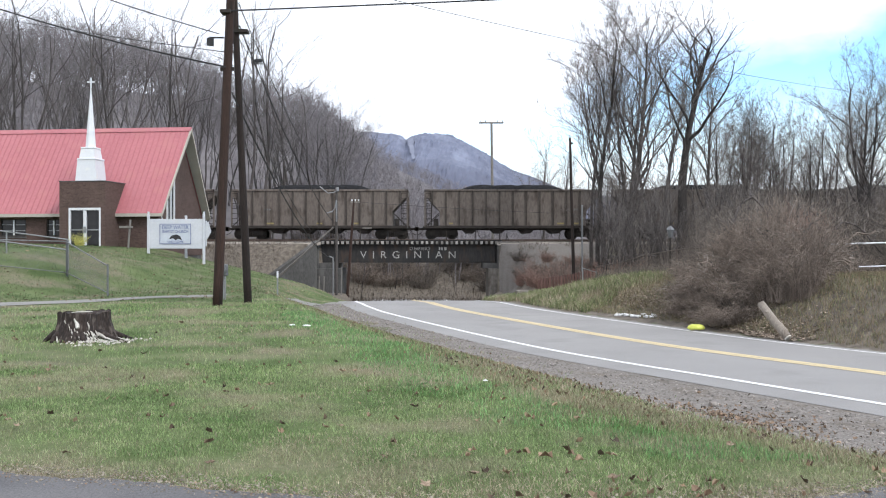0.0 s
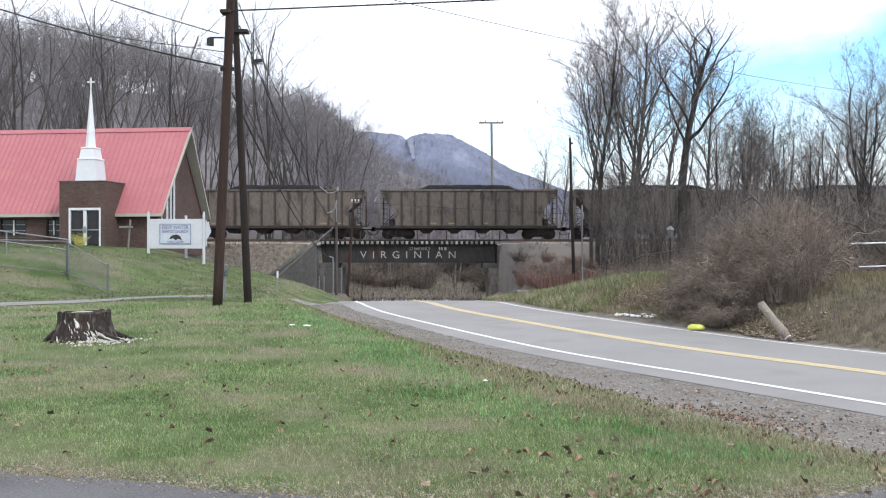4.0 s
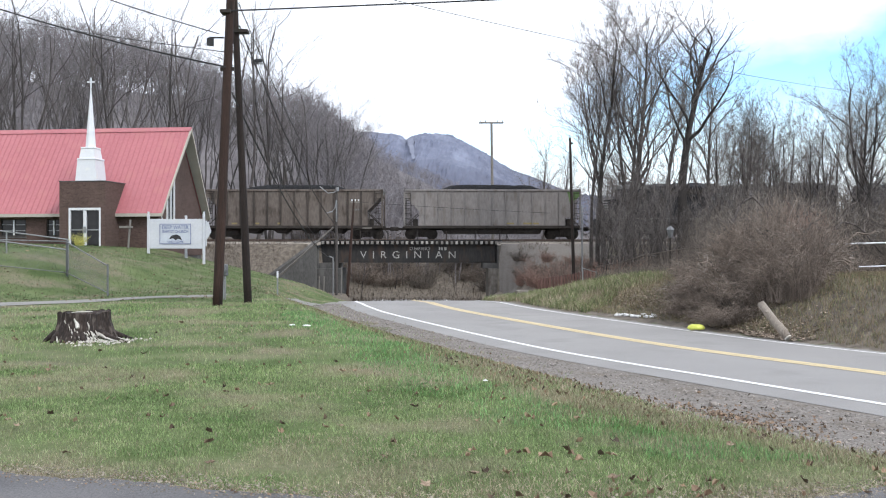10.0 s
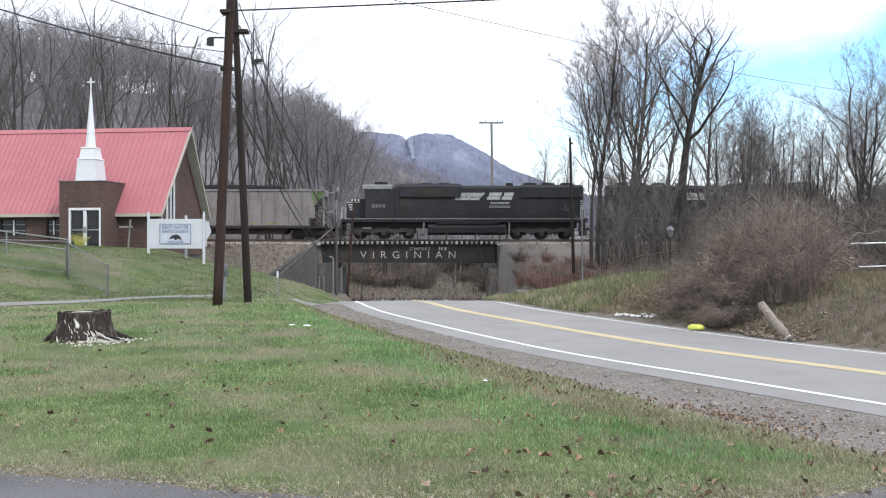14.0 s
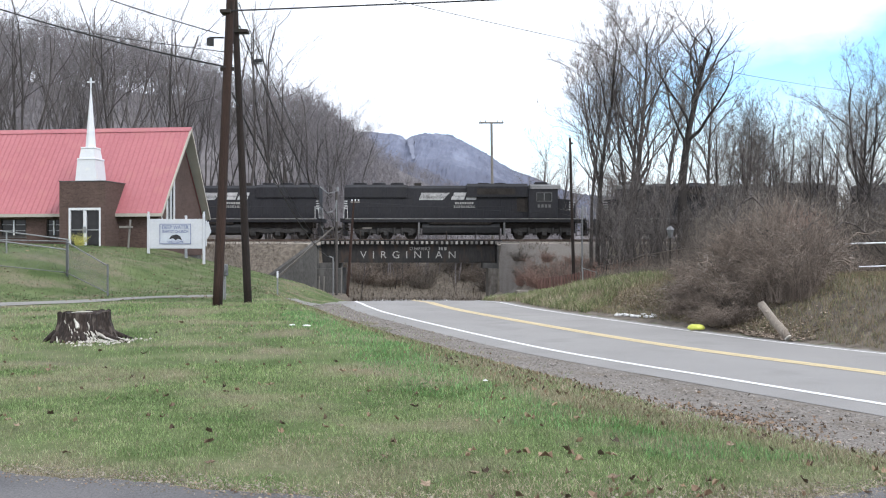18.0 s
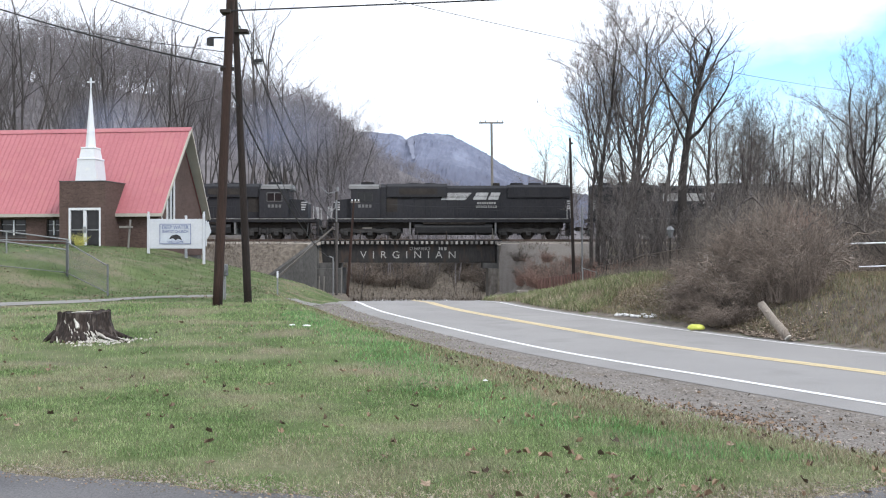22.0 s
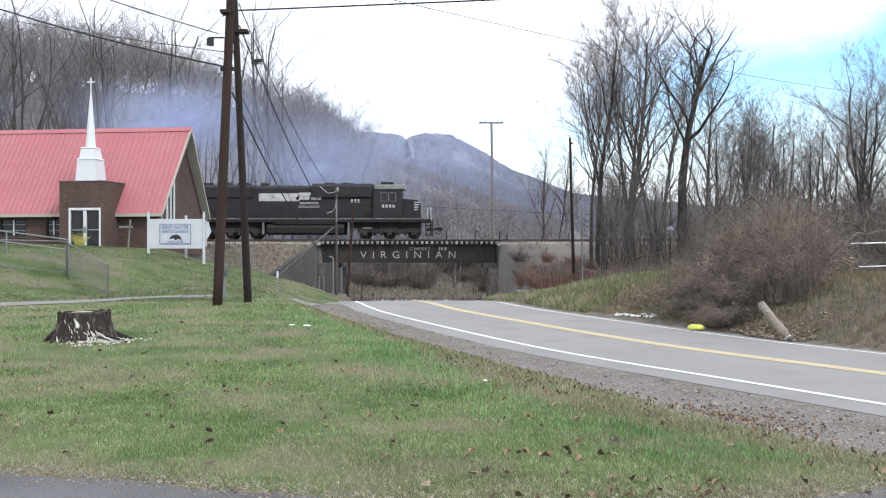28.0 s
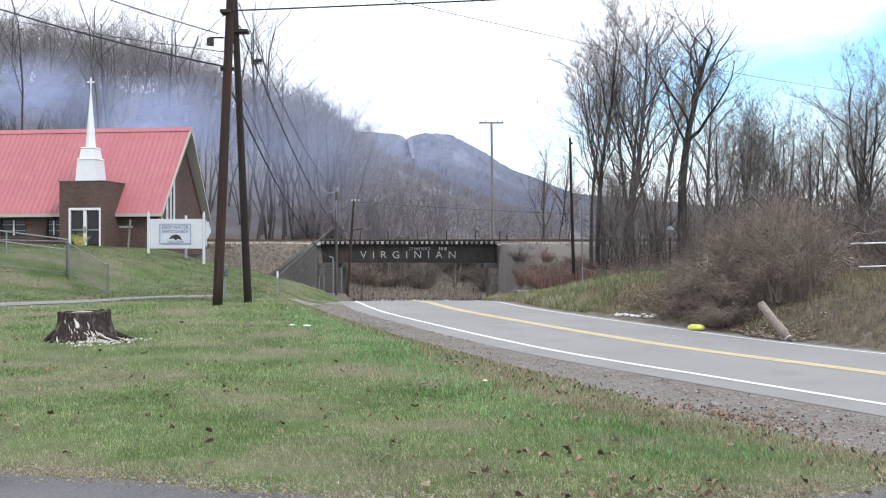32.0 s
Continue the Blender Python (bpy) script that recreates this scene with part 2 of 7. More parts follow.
def brick_mat(name, a, b, mortar):
    m = mat(name, a, b, 0.9, 0.6, 10, 0.3)
    n, l = m.node_tree.nodes, m.node_tree.links
    p = n["Principled BSDF"]
    tc = n.new("ShaderNodeTexCoord")
    sep, comb, plus = n.new("ShaderNodeSeparateXYZ"), n.new("ShaderNodeCombineXYZ"), n.new("ShaderNodeMath")
    l.new(tc.outputs["Object"], sep.inputs[0])
    l.new(sep.outputs[0], plus.inputs[0])
    l.new(sep.outputs[1], plus.inputs[1])
    l.new(plus.outputs[0], comb.inputs[0])
    l.new(sep.outputs[2], comb.inputs[1])
    br = n.new("ShaderNodeTexBrick")
    br.inputs["Scale"].default_value = 1.0
    br.inputs["Brick Width"].default_value, br.inputs["Row Height"].default_value, br.inputs["Mortar Size"].default_value = 0.215, 0.075, 0.008
    br.inputs["Color1"].default_value, br.inputs["Color2"].default_value, br.inputs["Mortar"].default_value = (1, 1, 1, 1), (0.72, 0.7, 0.7, 1), (*mortar, 1)
    l.new(comb.outputs[0], br.inputs["Vector"])
    mul = n.new("ShaderNodeMixRGB")
    mul.blend_type = "MULTIPLY"
    mul.inputs["Fac"].default_value = 1.0
    old = p.inputs["Base Color"].links[0].from_socket
    l.new(old, mul.inputs["Color1"])
    l.new(br.outputs["Color"], mul.inputs["Color2"])
    l.new(mul.outputs[0], p.inputs["Base Color"])
    return m


BRICK = brick_mat("dark_brown_brick", (0.072, 0.046, 0.039), (0.112, 0.073, 0.062), (1.15, 1.2, 1.2))


def ground_mat():
    """Turf, gravel, leaf litter and forest floor, mixed by the zone of the ground."""
    m = bpy.data.materials.new("ground_cover")
    m.use_nodes = True
    n, l = m.node_tree.nodes, m.node_tree.links
    p = n["Principled BSDF"]
    p.inputs["Roughness"].default_value, p.inputs["Specular IOR Level"].default_value = 0.95, 0.15
    tc = n.new("ShaderNodeTexCoord")

    def two(scale, detail, lo, hi, a, b):
        t, r = n.new("ShaderNodeTexNoise"), n.new("ShaderNodeValToRGB")
        t.inputs["Scale"].default_value, t.inputs["Detail"].default_value = scale, detail
        l.new(tc.outputs["Object"], t.inputs["Vector"])
        e = r.color_ramp.elements
        e[0].position, e[0].color, e[1].position, e[1].color = lo, (*a, 1), hi, (*b, 1)
        l.new(t.outputs["Fac"], r.inputs["Fac"])
        return r.outputs[0], t.outputs["Fac"]

    def mix(fac, c1, c2):
        x = n.new("ShaderNodeMixRGB")
        l.new(fac, x.inputs["Fac"])
        l.new(c1, x.inputs["Color1"])
        l.new(c2, x.inputs["Color2"])
        return x.outputs[0]

    green, _ = two(0.8, 6, 0.35, 0.65, (0.06, 0.09, 0.03), (0.12, 0.15, 0.065))
    dry, fine = two(14, 5, 0.3, 0.7, (0.12, 0.105, 0.07), (0.22, 0.195, 0.135))
    patch, _ = two(0.55, 7, 0.47, 0.66, (0, 0, 0), (0.85, 0.85, 0.85))
    turf = mix(patch, green, dry)
    gravel, _ = two(22, 5, 0.3, 0.7, (0.105, 0.095, 0.086), (0.27, 0.248, 0.228))
    litter, _ = two(3.5, 7, 0.3, 0.7, (0.088, 0.075, 0.062), (0.19, 0.164, 0.138))
    # forest floor shifted to purple-grey, haze over the hill as colour
    forest, _ = two(0.25, 8, 0.3, 0.7, (0.125, 0.115, 0.12), (0.20, 0.186, 0.192))
    at = n.new("ShaderNodeAttribute")
    at.attribute_name = "zone"
    sep = n.new("ShaderNodeSeparateColor")
    l.new(at.outputs["Color"], sep.inputs[0])
    wob, wf = two(3, 6, 0.3, 0.7, (0, 0, 0), (1, 1, 1))

    def edge(ch):
        a, r = n.new("ShaderNodeMath"), n.new("ShaderNodeMapRange")
        a.operation = "MULTIPLY_ADD"
        a.inputs[1].default_value, a.inputs[2].default_value = 0.9, -0.45
        l.new(wf, a.inputs[0])
        s = n.new("ShaderNodeMath")
        l.new(sep.outputs[ch], s.inputs[0])
        l.new(a.outputs[0], s.inputs[1])
        r.inputs["From Min"].default_value, r.inputs["From Max"].default_value = 0.38, 0.62
        l.new(s.outputs[0], r.inputs["Value"])
        return r.outputs[0]

    col = mix(edge(0), turf, gravel)
    col = mix(edge(1), col, litter)
    col = mix(edge(2), col, forest)
    l.new(col, p.inputs["Base Color"])
    bp = n.new("ShaderNodeBump")
    bp.inputs["Strength"].default_value, bp.inputs["Distance"].default_value = 0.7, 0.04
    l.new(fine, bp.inputs["Height"])
    l.new(bp.outputs[0], p.inputs["Normal"])
    return m


GROUND = ground_mat()


def blade_mat():
    m = mat("grass_blades", (0.118, 0.196, 0.068), (0.25, 0.315, 0.147), 0.8, 0.8, 5, 0.0, per_island=0.6, spec=0.2)
    n, l = m.node_tree.nodes, m.node_tree.links
    p = n["Principled BSDF"]
    old = p.inputs["Base Color"].links[0].from_socket
    tc, t, r = n.new("ShaderNodeTexCoord"), n.new("ShaderNodeTexNoise"), n.new("ShaderNodeValToRGB")
    t.inputs["Scale"].default_value, t.inputs["Detail"].default_value = 0.55, 7
    l.new(tc.outputs["Object"], t.inputs["Vector"])
    r.color_ramp.elements[0].position, r.color_ramp.elements[1].position = 0.46, 0.68
    l.new(t.outputs["Fac"], r.inputs["Fac"])
    x = n.new("ShaderNodeMixRGB")
    x.inputs["Color2"].default_value = (0.33, 0.30, 0.205, 1)
    l.new(r.outputs[0], x.inputs["Fac"])
    l.new(old, x.inputs["Color1"])
    l.new(x.outputs[0], p.inputs["Base Color"])
    return m


BLADES = blade_mat()
OLIVE_WEEDS = mat("olive_weeds", (0.12, 0.128, 0.065), (0.24, 0.235, 0.13), 0.9, 0.8, 5, 0.0, per_island=0.4)
FRESH_GRASS = mat("fresh_green_grass", (0.09, 0.215, 0.068), (0.20, 0.345, 0.135), 0.8, 0.8, 5, 0.0, per_island=0.4)
BANK_GREEN = mat("dull_bank_grass", (0.05, 0.088, 0.03), (0.106, 0.143, 0.06), 0.85, 0.5, 5, 0.0, per_island=0.45, c=(0.165, 0.14, 0.095))
BROWN_GRASS = mat("brown_grass", (0.15, 0.115, 0.075), (0.30, 0.235, 0.16), 0.9, 0.8, 5, 0.0, per_island=0.4)
LITTER_GRASS = mat("matted_dead_grass", (0.08, 0.064, 0.05), (0.175, 0.146, 0.116), 0.9, 0.8, 5, 0.0, per_island=0.4)
DRY_GRASS = mat("dry_grass", (0.22, 0.185, 0.125), (0.42, 0.36, 0.265), 0.9, 0.8, 5, 0.0, per_island=0.4)
YELLOW_LEAVES = mat("yellow_green_leaves", (0.34, 0.33, 0.07), (0.55, 0.52, 0.16), 0.8, 2, 9, 0.0, per_island=0.3)
GREEN_WEEDS = mat("green_weeds", (0.09, 0.125, 0.048), (0.23, 0.25, 0.125), 0.9, 0.8, 5, 0.0, per_island=0.4)


# ---- mesh building ----
class Shape:
    """Collects boxes, tubes and prisms into one mesh."""

    def __init__(self):
        self.v, self.f = [], []

    def add(self, verts, faces):
        k = len(self.v)
        self.v += [tuple(p) for p in verts]
        self.f += [tuple(i + k for i in q) for q in faces]
        return self

    def box(self, x0, x1, y0, y1, z0, z1, cut=0.0):
        """A box; cut chamfers its edges."""
        if not cut:
            return self.add([(x, y, z) for x in (x0, x1) for y in (y0, y1) for z in (z0, z1)],
                            [(0, 1, 3, 2), (4, 6, 7, 5), (0, 4, 5, 1), (2, 3, 7, 6), (0, 2, 6, 4), (1, 5, 7, 3)])
        a = min(cut, abs(x1 - x0) * 0.45, abs(y1 - y0) * 0.45, abs(z1 - z0) * 0.45)
        bm = bmesh.new()
        vs = [bm.verts.new((x, y, z)) for x in (x0, x1) for y in (y0, y1) for z in (z0, z1)]
        for q in [(0, 1, 3, 2), (4, 6, 7, 5), (0, 4, 5, 1), (2, 3, 7, 6), (0, 2, 6, 4), (1, 5, 7, 3)]:
            bm.faces.new([vs[i] for i in q])
        bmesh.ops.bevel(bm, geom=bm.edges[:], offset=a, segments=1, affect="EDGES")
        bm.verts.index_update()
        self.add([v.co for v in bm.verts], [[v.index for v in q.verts] for q in bm.faces])
        bm.free()
        return self

    def prism(self, outline, axis, a, b):
        """An outline in the plane across the axis, drawn out from a to b."""
        def at(p, s):
            return {"x": (s, p[0], p[1]), "y": (p[0], s, p[1]), "z": (p[0], p[1], s)}[axis]
        n = len(outline)
        return self.add([at(p, a) for p in outline] + [at(p, b) for p in outline],
                        [tuple(range(n))[::-1], tuple(range(n, 2 * n))] + [(i, (i + 1) % n, n + (i + 1) % n, n + i) for i in range(n)])

    def tube(self, pts, radii, n=6, caps=True):
        """A tapered tube along points."""
        m = len(pts)
        if not hasattr(radii, "__len__"):
            radii = [radii] * m
        vs, fs = [], []
        for i in range(m):
            p, q = pts[max(i - 1, 0)], pts[min(i + 1, m - 1)]
            dx, dy, dz = q[0] - p[0], q[1] - p[1], q[2] - p[2]
            s = math.sqrt(dx * dx + dy * dy + dz * dz) or 1
            dx, dy, dz = dx / s, dy / s, dz / s
            if abs(dz) < 0.8:
                ux, uy, uz = dy, -dx, 0.0
            else:
                ux, uy, uz = 0.0, dz, -dy
            s = math.sqrt(ux * ux + uy * uy + uz * uz)
            ux, uy, uz = ux / s, uy / s, uz / s
            wx, wy, wz = dy * uz - dz * uy, dz * ux - dx * uz, dx * uy - dy * ux
            c, r = pts[i], radii[i]
            for j in range(n):
                ca, sa = r * math.cos(6.28318 * j / n), r * math.sin(6.28318 * j / n)
                vs.append((c[0] + ux * ca + wx * sa, c[1] + uy * ca + wy * sa, c[2] + uz * ca + wz * sa))
        for i in range(m - 1):
            for j in range(n):
                a, b = i * n + j, i * n + (j + 1) % n
                fs.append((a, b, b + n, a + n))
        if caps:
            fs += [tuple(range(n))[::-1], tuple(range((m - 1) * n, m * n))]
        return self.add(vs, fs)

    def disc(self, c, axis, r, t, n=12):
        """A short cylinder centred on c, t thick along the axis."""
        d = {"x": (t / 2, 0, 0), "y": (0, t / 2, 0), "z": (0, 0, t / 2)}[axis]
        return self.tube([[c[i] - d[i] for i in range(3)], [c[i] + d[i] for i in range(3)]], r, n)

    def mesh(self, name, material=None, smooth=False):
        me = bpy.data.meshes.new(name)
        me.from_pydata(self.v, [], self.f)
        if material:
            me.materials.append(material)
        if smooth:
            me.polygons.foreach_set("use_smooth", [True] * len(me.polygons))
        me.update()
        return me


def part(name, shape, material, parent, label="", smooth=False):
    """One mesh under a thing or a part."""
    ob = new(name, shape if isinstance(shape, bpy.types.Mesh) else shape.mesh(name, material, smooth))
    ob.parent = parent
    if label:
        tagged(ob, label)
    return ob


def thing(name, m, label, category, group="", kind="", shape=None, material=None, smooth=False):
    """A top-level thing: an Empty at its base, or one mesh."""
    ob = new(name, shape.mesh(name, material, smooth) if shape else None)
    ob.matrix_basis = m
    return tagged(ob, label, category, group, kind)


def smoothstep(a, b, x):
    t = np.clip((x - a) / (b - a), 0, 1)
    return t * t * (3 - 2 * t)


# ---- the lie of the land ----
TRACK_Y, RAIL_Z = 80.9, 2.42
ROAD = np.array([(22.0, -8.0), (16.6, 2.0), (12.75, 8.7), (10.45, 12.8), (9.2, 15.3), (8.18, 17.4), (7.15, 19.5), (6.35, 21.0), (5.45, 22.8), (4.62, 24.8), (3.55, 27.7),
                 (2.2, 31.6), (1.34, 34.2), (0.36, 37.5), (-0.85, 43.4), (-1.7, 52.0), (-2.2, 66.0), (-2.5, 80.0), (-3.2, 100.0), (-5.0, 130.0)])


def glide(points, step):
    """A smooth line through control points."""
    out = []
    for i in range(len(points) - 1):
        p0, p1, p2, p3 = points[max(i - 1, 0)], points[i], points[i + 1], points[min(i + 2, len(points) - 1)]
        n = max(2, int(np.linalg.norm(p2 - p1) / step))
        for t in np.linspace(0, 1, n, endpoint=False):
            out.append(0.5 * (2 * p1 + (p2 - p0) * t + (2 * p0 - 5 * p1 + 4 * p2 - p3) * t * t + (3 * p1 - p0 - 3 * p2 + p3) * t ** 3))
    return np.array(out + [points[-1]])


LINE = glide(ROAD, 0.7)
TANGENT = np.gradient(LINE, axis=0)
TANGENT /= np.linalg.norm(TANGENT, axis=1)[:, None]


def road_z(y):
    z = np.interp(y, [-10, 14, 20, 36, 42, 48, 56, 70, 76, 130], [-0.6, -0.66, -0.72, -0.74, -0.75, -1.0, -1.55, -2.7, -3.2, -3.3])
    return z


def road_side(x, y):
    """Distance from the road's middle (negative on the lawn's side) and the road's height there."""
    x, y = np.broadcast_arrays(np.asarray(x, float), np.asarray(y, float))
    p = np.stack([x.ravel(), y.ravel()], 1)
    s, z = np.empty(len(p)), np.empty(len(p))
    for i in range(0, len(p), 4000):
        d = p[i:i + 4000, None, :] - LINE[None]
        j = np.argmin((d ** 2).sum(2), 1)
        q, t = d[np.arange(len(j)), j], TANGENT[j]
        s[i:i + 4000] = q[:, 0] * t[:, 1] - q[:, 1] * t[:, 0]
        far = np.hypot(q[:, 0], q[:, 1])
        s[i:i + 4000] = np.sign(s[i:i + 4000]) * far
        z[i:i + 4000] = road_z(LINE[j, 1])
    return s.reshape(x.shape), z.reshape(x.shape)


def wave(x, y, scale, seed):
    """Cheap smooth unevenness between -1 and 1."""
    r = random.Random(seed)
    out = 0
    for k in range(5):
        a, w, ph = r.uniform(0, 6.28), r.uniform(0.6, 1.7) / scale, r.uniform(0, 6.28)
        out = out + np.sin((x * math.cos(a) + y * math.sin(a)) * w * 6.28 + ph)
    return out / 5


def verge_edge(y):
    """Where the lawn begins, measured from the road's middle."""
    return np.interp(y, [7, 9, 12, 15, 18, 22, 30], [-9.3, -9.7, -9.4, -8.8, -8.2, -7.7, -7.2])


def gravel_edge(y):
    """Where the gravel of the shoulder gives way to weeds."""
    return np.interp(y, [7, 11, 13.5, 15.5, 18, 24, 30], [-8.0, -7.9, -7.2, -6.6, -6.5, -5.6, -5.0])


def land(x, y):
    """Height of the ground."""
    x, y = np.asarray(x, float), np.asarray(y, float)
    s, zr = road_side(x, y)
    # lawn, falling to the shoulder of the road
    lawn = 0.02 * wave(x, y, 5, 1) + 0.012 * wave(x, y, 1.7, 2)
    edge = verge_edge(y)
    left = zr - 0.03 + (lawn - zr + 0.03) * smoothstep(0, 1, (s + 5.2) / (edge + 4.9))
    # bank up to the church
    top = np.interp(x, [-60, -22, -17, -13.4, -9.9, -8.0, -6.6, -5.5], [2.0, 1.85, 1.62, 1.0, 0.18, -0.35, -0.85, -1.1])
    start = np.interp(x, [-22, -16, -13.6, -12, -8], [26, 27.5, 29.5, 33, 35])
    end = np.interp(x, [-22, -16, -13.6, -12, -8], [36, 40, 44, 48, 51])
    k = smoothstep(0, 1, (y - start) / (end - start))
    left = left + (np.where(x < -5.5, top, left) - left) * k
    # bank beyond the road
    high = np.interp(y, [0, 24, 30, 38, 42, 45, 48, 51, 57, 64, 90], [0.9, 0.85, 0.75, 0.45, 0.18, -0.25, -0.52, -0.72, -1.2, -1.2, 0.2])
    right = zr - 0.03 + (high - zr + 0.03) * smoothstep(0, 1, (s - 3.8) / np.interp(y, [20, 30, 40, 55], [2.8, 3.0, 4.2, 5.2])) + 0.06 * wave(x, y, 3, 5) * smoothstep(4.5, 7, s)
    z = np.where(s < 0, left, right)
    z = np.where(np.abs(s) < 3.2, zr - 0.07, z)
    # dip to the road cutting before the bridge
    dip = smoothstep(44, 62, y) * smoothstep(5.0 + 0.10 * np.clip(y - 60, 0, 20), 3.9, np.abs(s))
    z = z + (zr - 0.06 - z) * dip
    # low ground between the church bank and the railway
    fall = smoothstep(53, 64, y) * smoothstep(-17, -14, x) * (s < 0)
    z = z + (np.minimum(z, -1.8) - z) * fall
    # railway embankment, open at the bridge
    crest = 2.02 - np.clip(np.abs(y - TRACK_Y) - 2.7, 0, 9) / 1.7
    opening = (x > -9.6) & (x < 4.6)
    z = np.where(opening, z, np.maximum(z, crest))
    z = np.where(opening & (y > 74) & (y < 88), -3.35, z)
    # the cut before the left wing wall and the right wing
    wing = (x > -14.2) & (x <= -9.6) & (y > 66) & (y < 79.2 + (x + 10.35) * 1.134)
    z = np.where(wing, np.minimum(z, np.interp(x, [-14.2, -12, -9.6], [-0.9, -1.6, -3.0])), z)
    wing = (x >= 4.6) & (x < 6.6) & (y > 66) & (y < 78.4 - (x - 4.6) * 1.5)
    z = np.where(wing, np.minimum(z, np.interp(x, [4.6, 6.6], [-3.0, -0.2])), z)
    # wooded hill beyond the railway
    top = np.interp(x, [-400, -110, -88, -50, -38, -30, -21, -15, -7, 0, 13, 24, 60, 400], [44, 38, 35.5, 32.5, 29, 27, 23.5, 21, 16.5, 13, 8, 5.5, 3, 6])
    t = np.clip((y - 91) / 104, 0, 1)
    hill = -3.3 + (top + 3.3) * (1 - (1 - t) ** 1.5) * smoothstep(900, 260, y) + 0.9 * wave(x, y, 40, 9) * smoothstep(95, 130, y)
    z = np.where(y > 86, np.maximum(np.where(opening | (y > 95), hill, np.maximum(hill, crest)), -3.4), z)
    return z


def spaced(stops):
    """Grid lines with the given spacing between stops."""
    out = []
    for (a, step), (b, _) in zip(stops[:-1], stops[1:]):
        out += list(np.arange(a, b, step))
    return np.array(out + [stops[-1][0]])


gx = spaced([(-2400, 300), (-600, 60), (-150, 10), (-50, 1.2), (-24, 0.45), (16, 0.8), (32, 1.5), (50, 10), (150, 60), (600, 300), (2400, 1)])
gy = spaced([(-600, 80), (-40, 6), (-4, 0.5), (50, 0.6), (96, 2.5), (200, 12), (320, 60), (800, 250), (2400, 1)])
GX, GY = np.meshgrid(gx, gy)
GZ = land(GX, GY)
me = bpy.data.meshes.new("ground")
nx, ny = len(gx), len(gy)
idx = np.arange(nx * ny).reshape(ny, nx)
quads = np.stack([idx[:-1, :-1], idx[:-1, 1:], idx[1:, 1:], idx[1:, :-1]], -1).reshape(-1, 4)
me.from_pydata(np.stack([GX.ravel(), GY.ravel(), GZ.ravel()], 1).tolist(), [], quads.tolist())
me.polygons.foreach_set("use_smooth", [True] * len(me.polygons))
me.materials.append(GROUND)
GS, _ = road_side(GX, GY)
drive_y = np.interp(GX, [-16, -12.7, -10.6, -9.4, -7.4, -4.5], [26.0, 27.2, 29.7, 31.6, 32.6, 38.0])
on_drive = np.exp(-((GY - drive_y) / 0.7) ** 2) * (GX < -7.5) * (GX > -40)
gravel = np.clip(smoothstep(-0.7, 0.5, GS - gravel_edge(GY)) * (GS < 0) + (GS >= 0) * smoothstep(3.9, 3.5, GS), 0, 1) * np.where(GS < 0, smoothstep(47, 43, GY), GY < 75)
gravel = np.maximum(gravel, on_drive)
gravel = np.maximum(gravel, smoothstep(2.9, 2.3, np.abs(GY - TRACK_Y)) * ((GX < -9.6) | (GX > 4.6)))
litter = np.clip(smoothstep(-0.4, 1.6, GS - verge_edge(GY)) * (GS < 0) * 0.7 * smoothstep(48, 40, GY) * smoothstep(0.5, -0.7, GS - gravel_edge(GY)) + (GS > 0) * smoothstep(3.5, 3.9, GS), 0, 1)
litter = np.maximum(litter, 0.5 * gravel * (GS < 0) * (GY < 46) * smoothstep(-0.35, 0.35, wave(GX, GY, 2.6, 91)))
litter = np.maximum(litter, smoothstep(56, 64, GY))
litter = np.maximum(litter, 0.2 * (GX < -12) * smoothstep(29, 33, GY) * smoothstep(44, 38, GY))
pale_slope = smoothstep(8.5, 6.5, np.abs(GY - TRACK_Y)) * (GX > 4.6) * smoothstep(16, 11, GX)
gravel, litter = np.maximum(gravel, pale_slope), litter * (1 - pale_slope)
litter = litter * (1 - smoothstep(36, 42, GY) * smoothstep(54, 50, GY) * (GS > 4.5) * (GX < 9.5) * 0.75)
forest = smoothstep(100, 114, GY)
col = me.color_attributes.new("zone", "FLOAT_COLOR", "POINT")
col.data.foreach_set("color", np.stack([gravel, litter, forest, np.ones_like(forest)], -1).ravel().astype(np.float32))
ground = new("ground", me)


def on_grid(G, x, y):
    """A value of the ground's grid between its lines."""
    i, j = min(max(int(np.searchsorted(gx, x)) - 1, 0), nx - 2), min(max(int(np.searchsorted(gy, y)) - 1, 0), ny - 2)
    u, v = (x - gx[i]) / (gx[i + 1] - gx[i]), (y - gy[j]) / (gy[j + 1] - gy[j])
    return float((G[j, i] * (1 - u) + G[j, i + 1] * u) * (1 - v) + (G[j + 1, i] * (1 - u) + G[j + 1, i + 1] * u) * v)


def ground_z(x, y):
    return on_grid(GZ, x, y)


def side_at(x, y):
    return on_grid(GS, x, y)


tagged(ground, "green winter lawn, gravel verge and brown leaf litter", "ground", kind="structure")


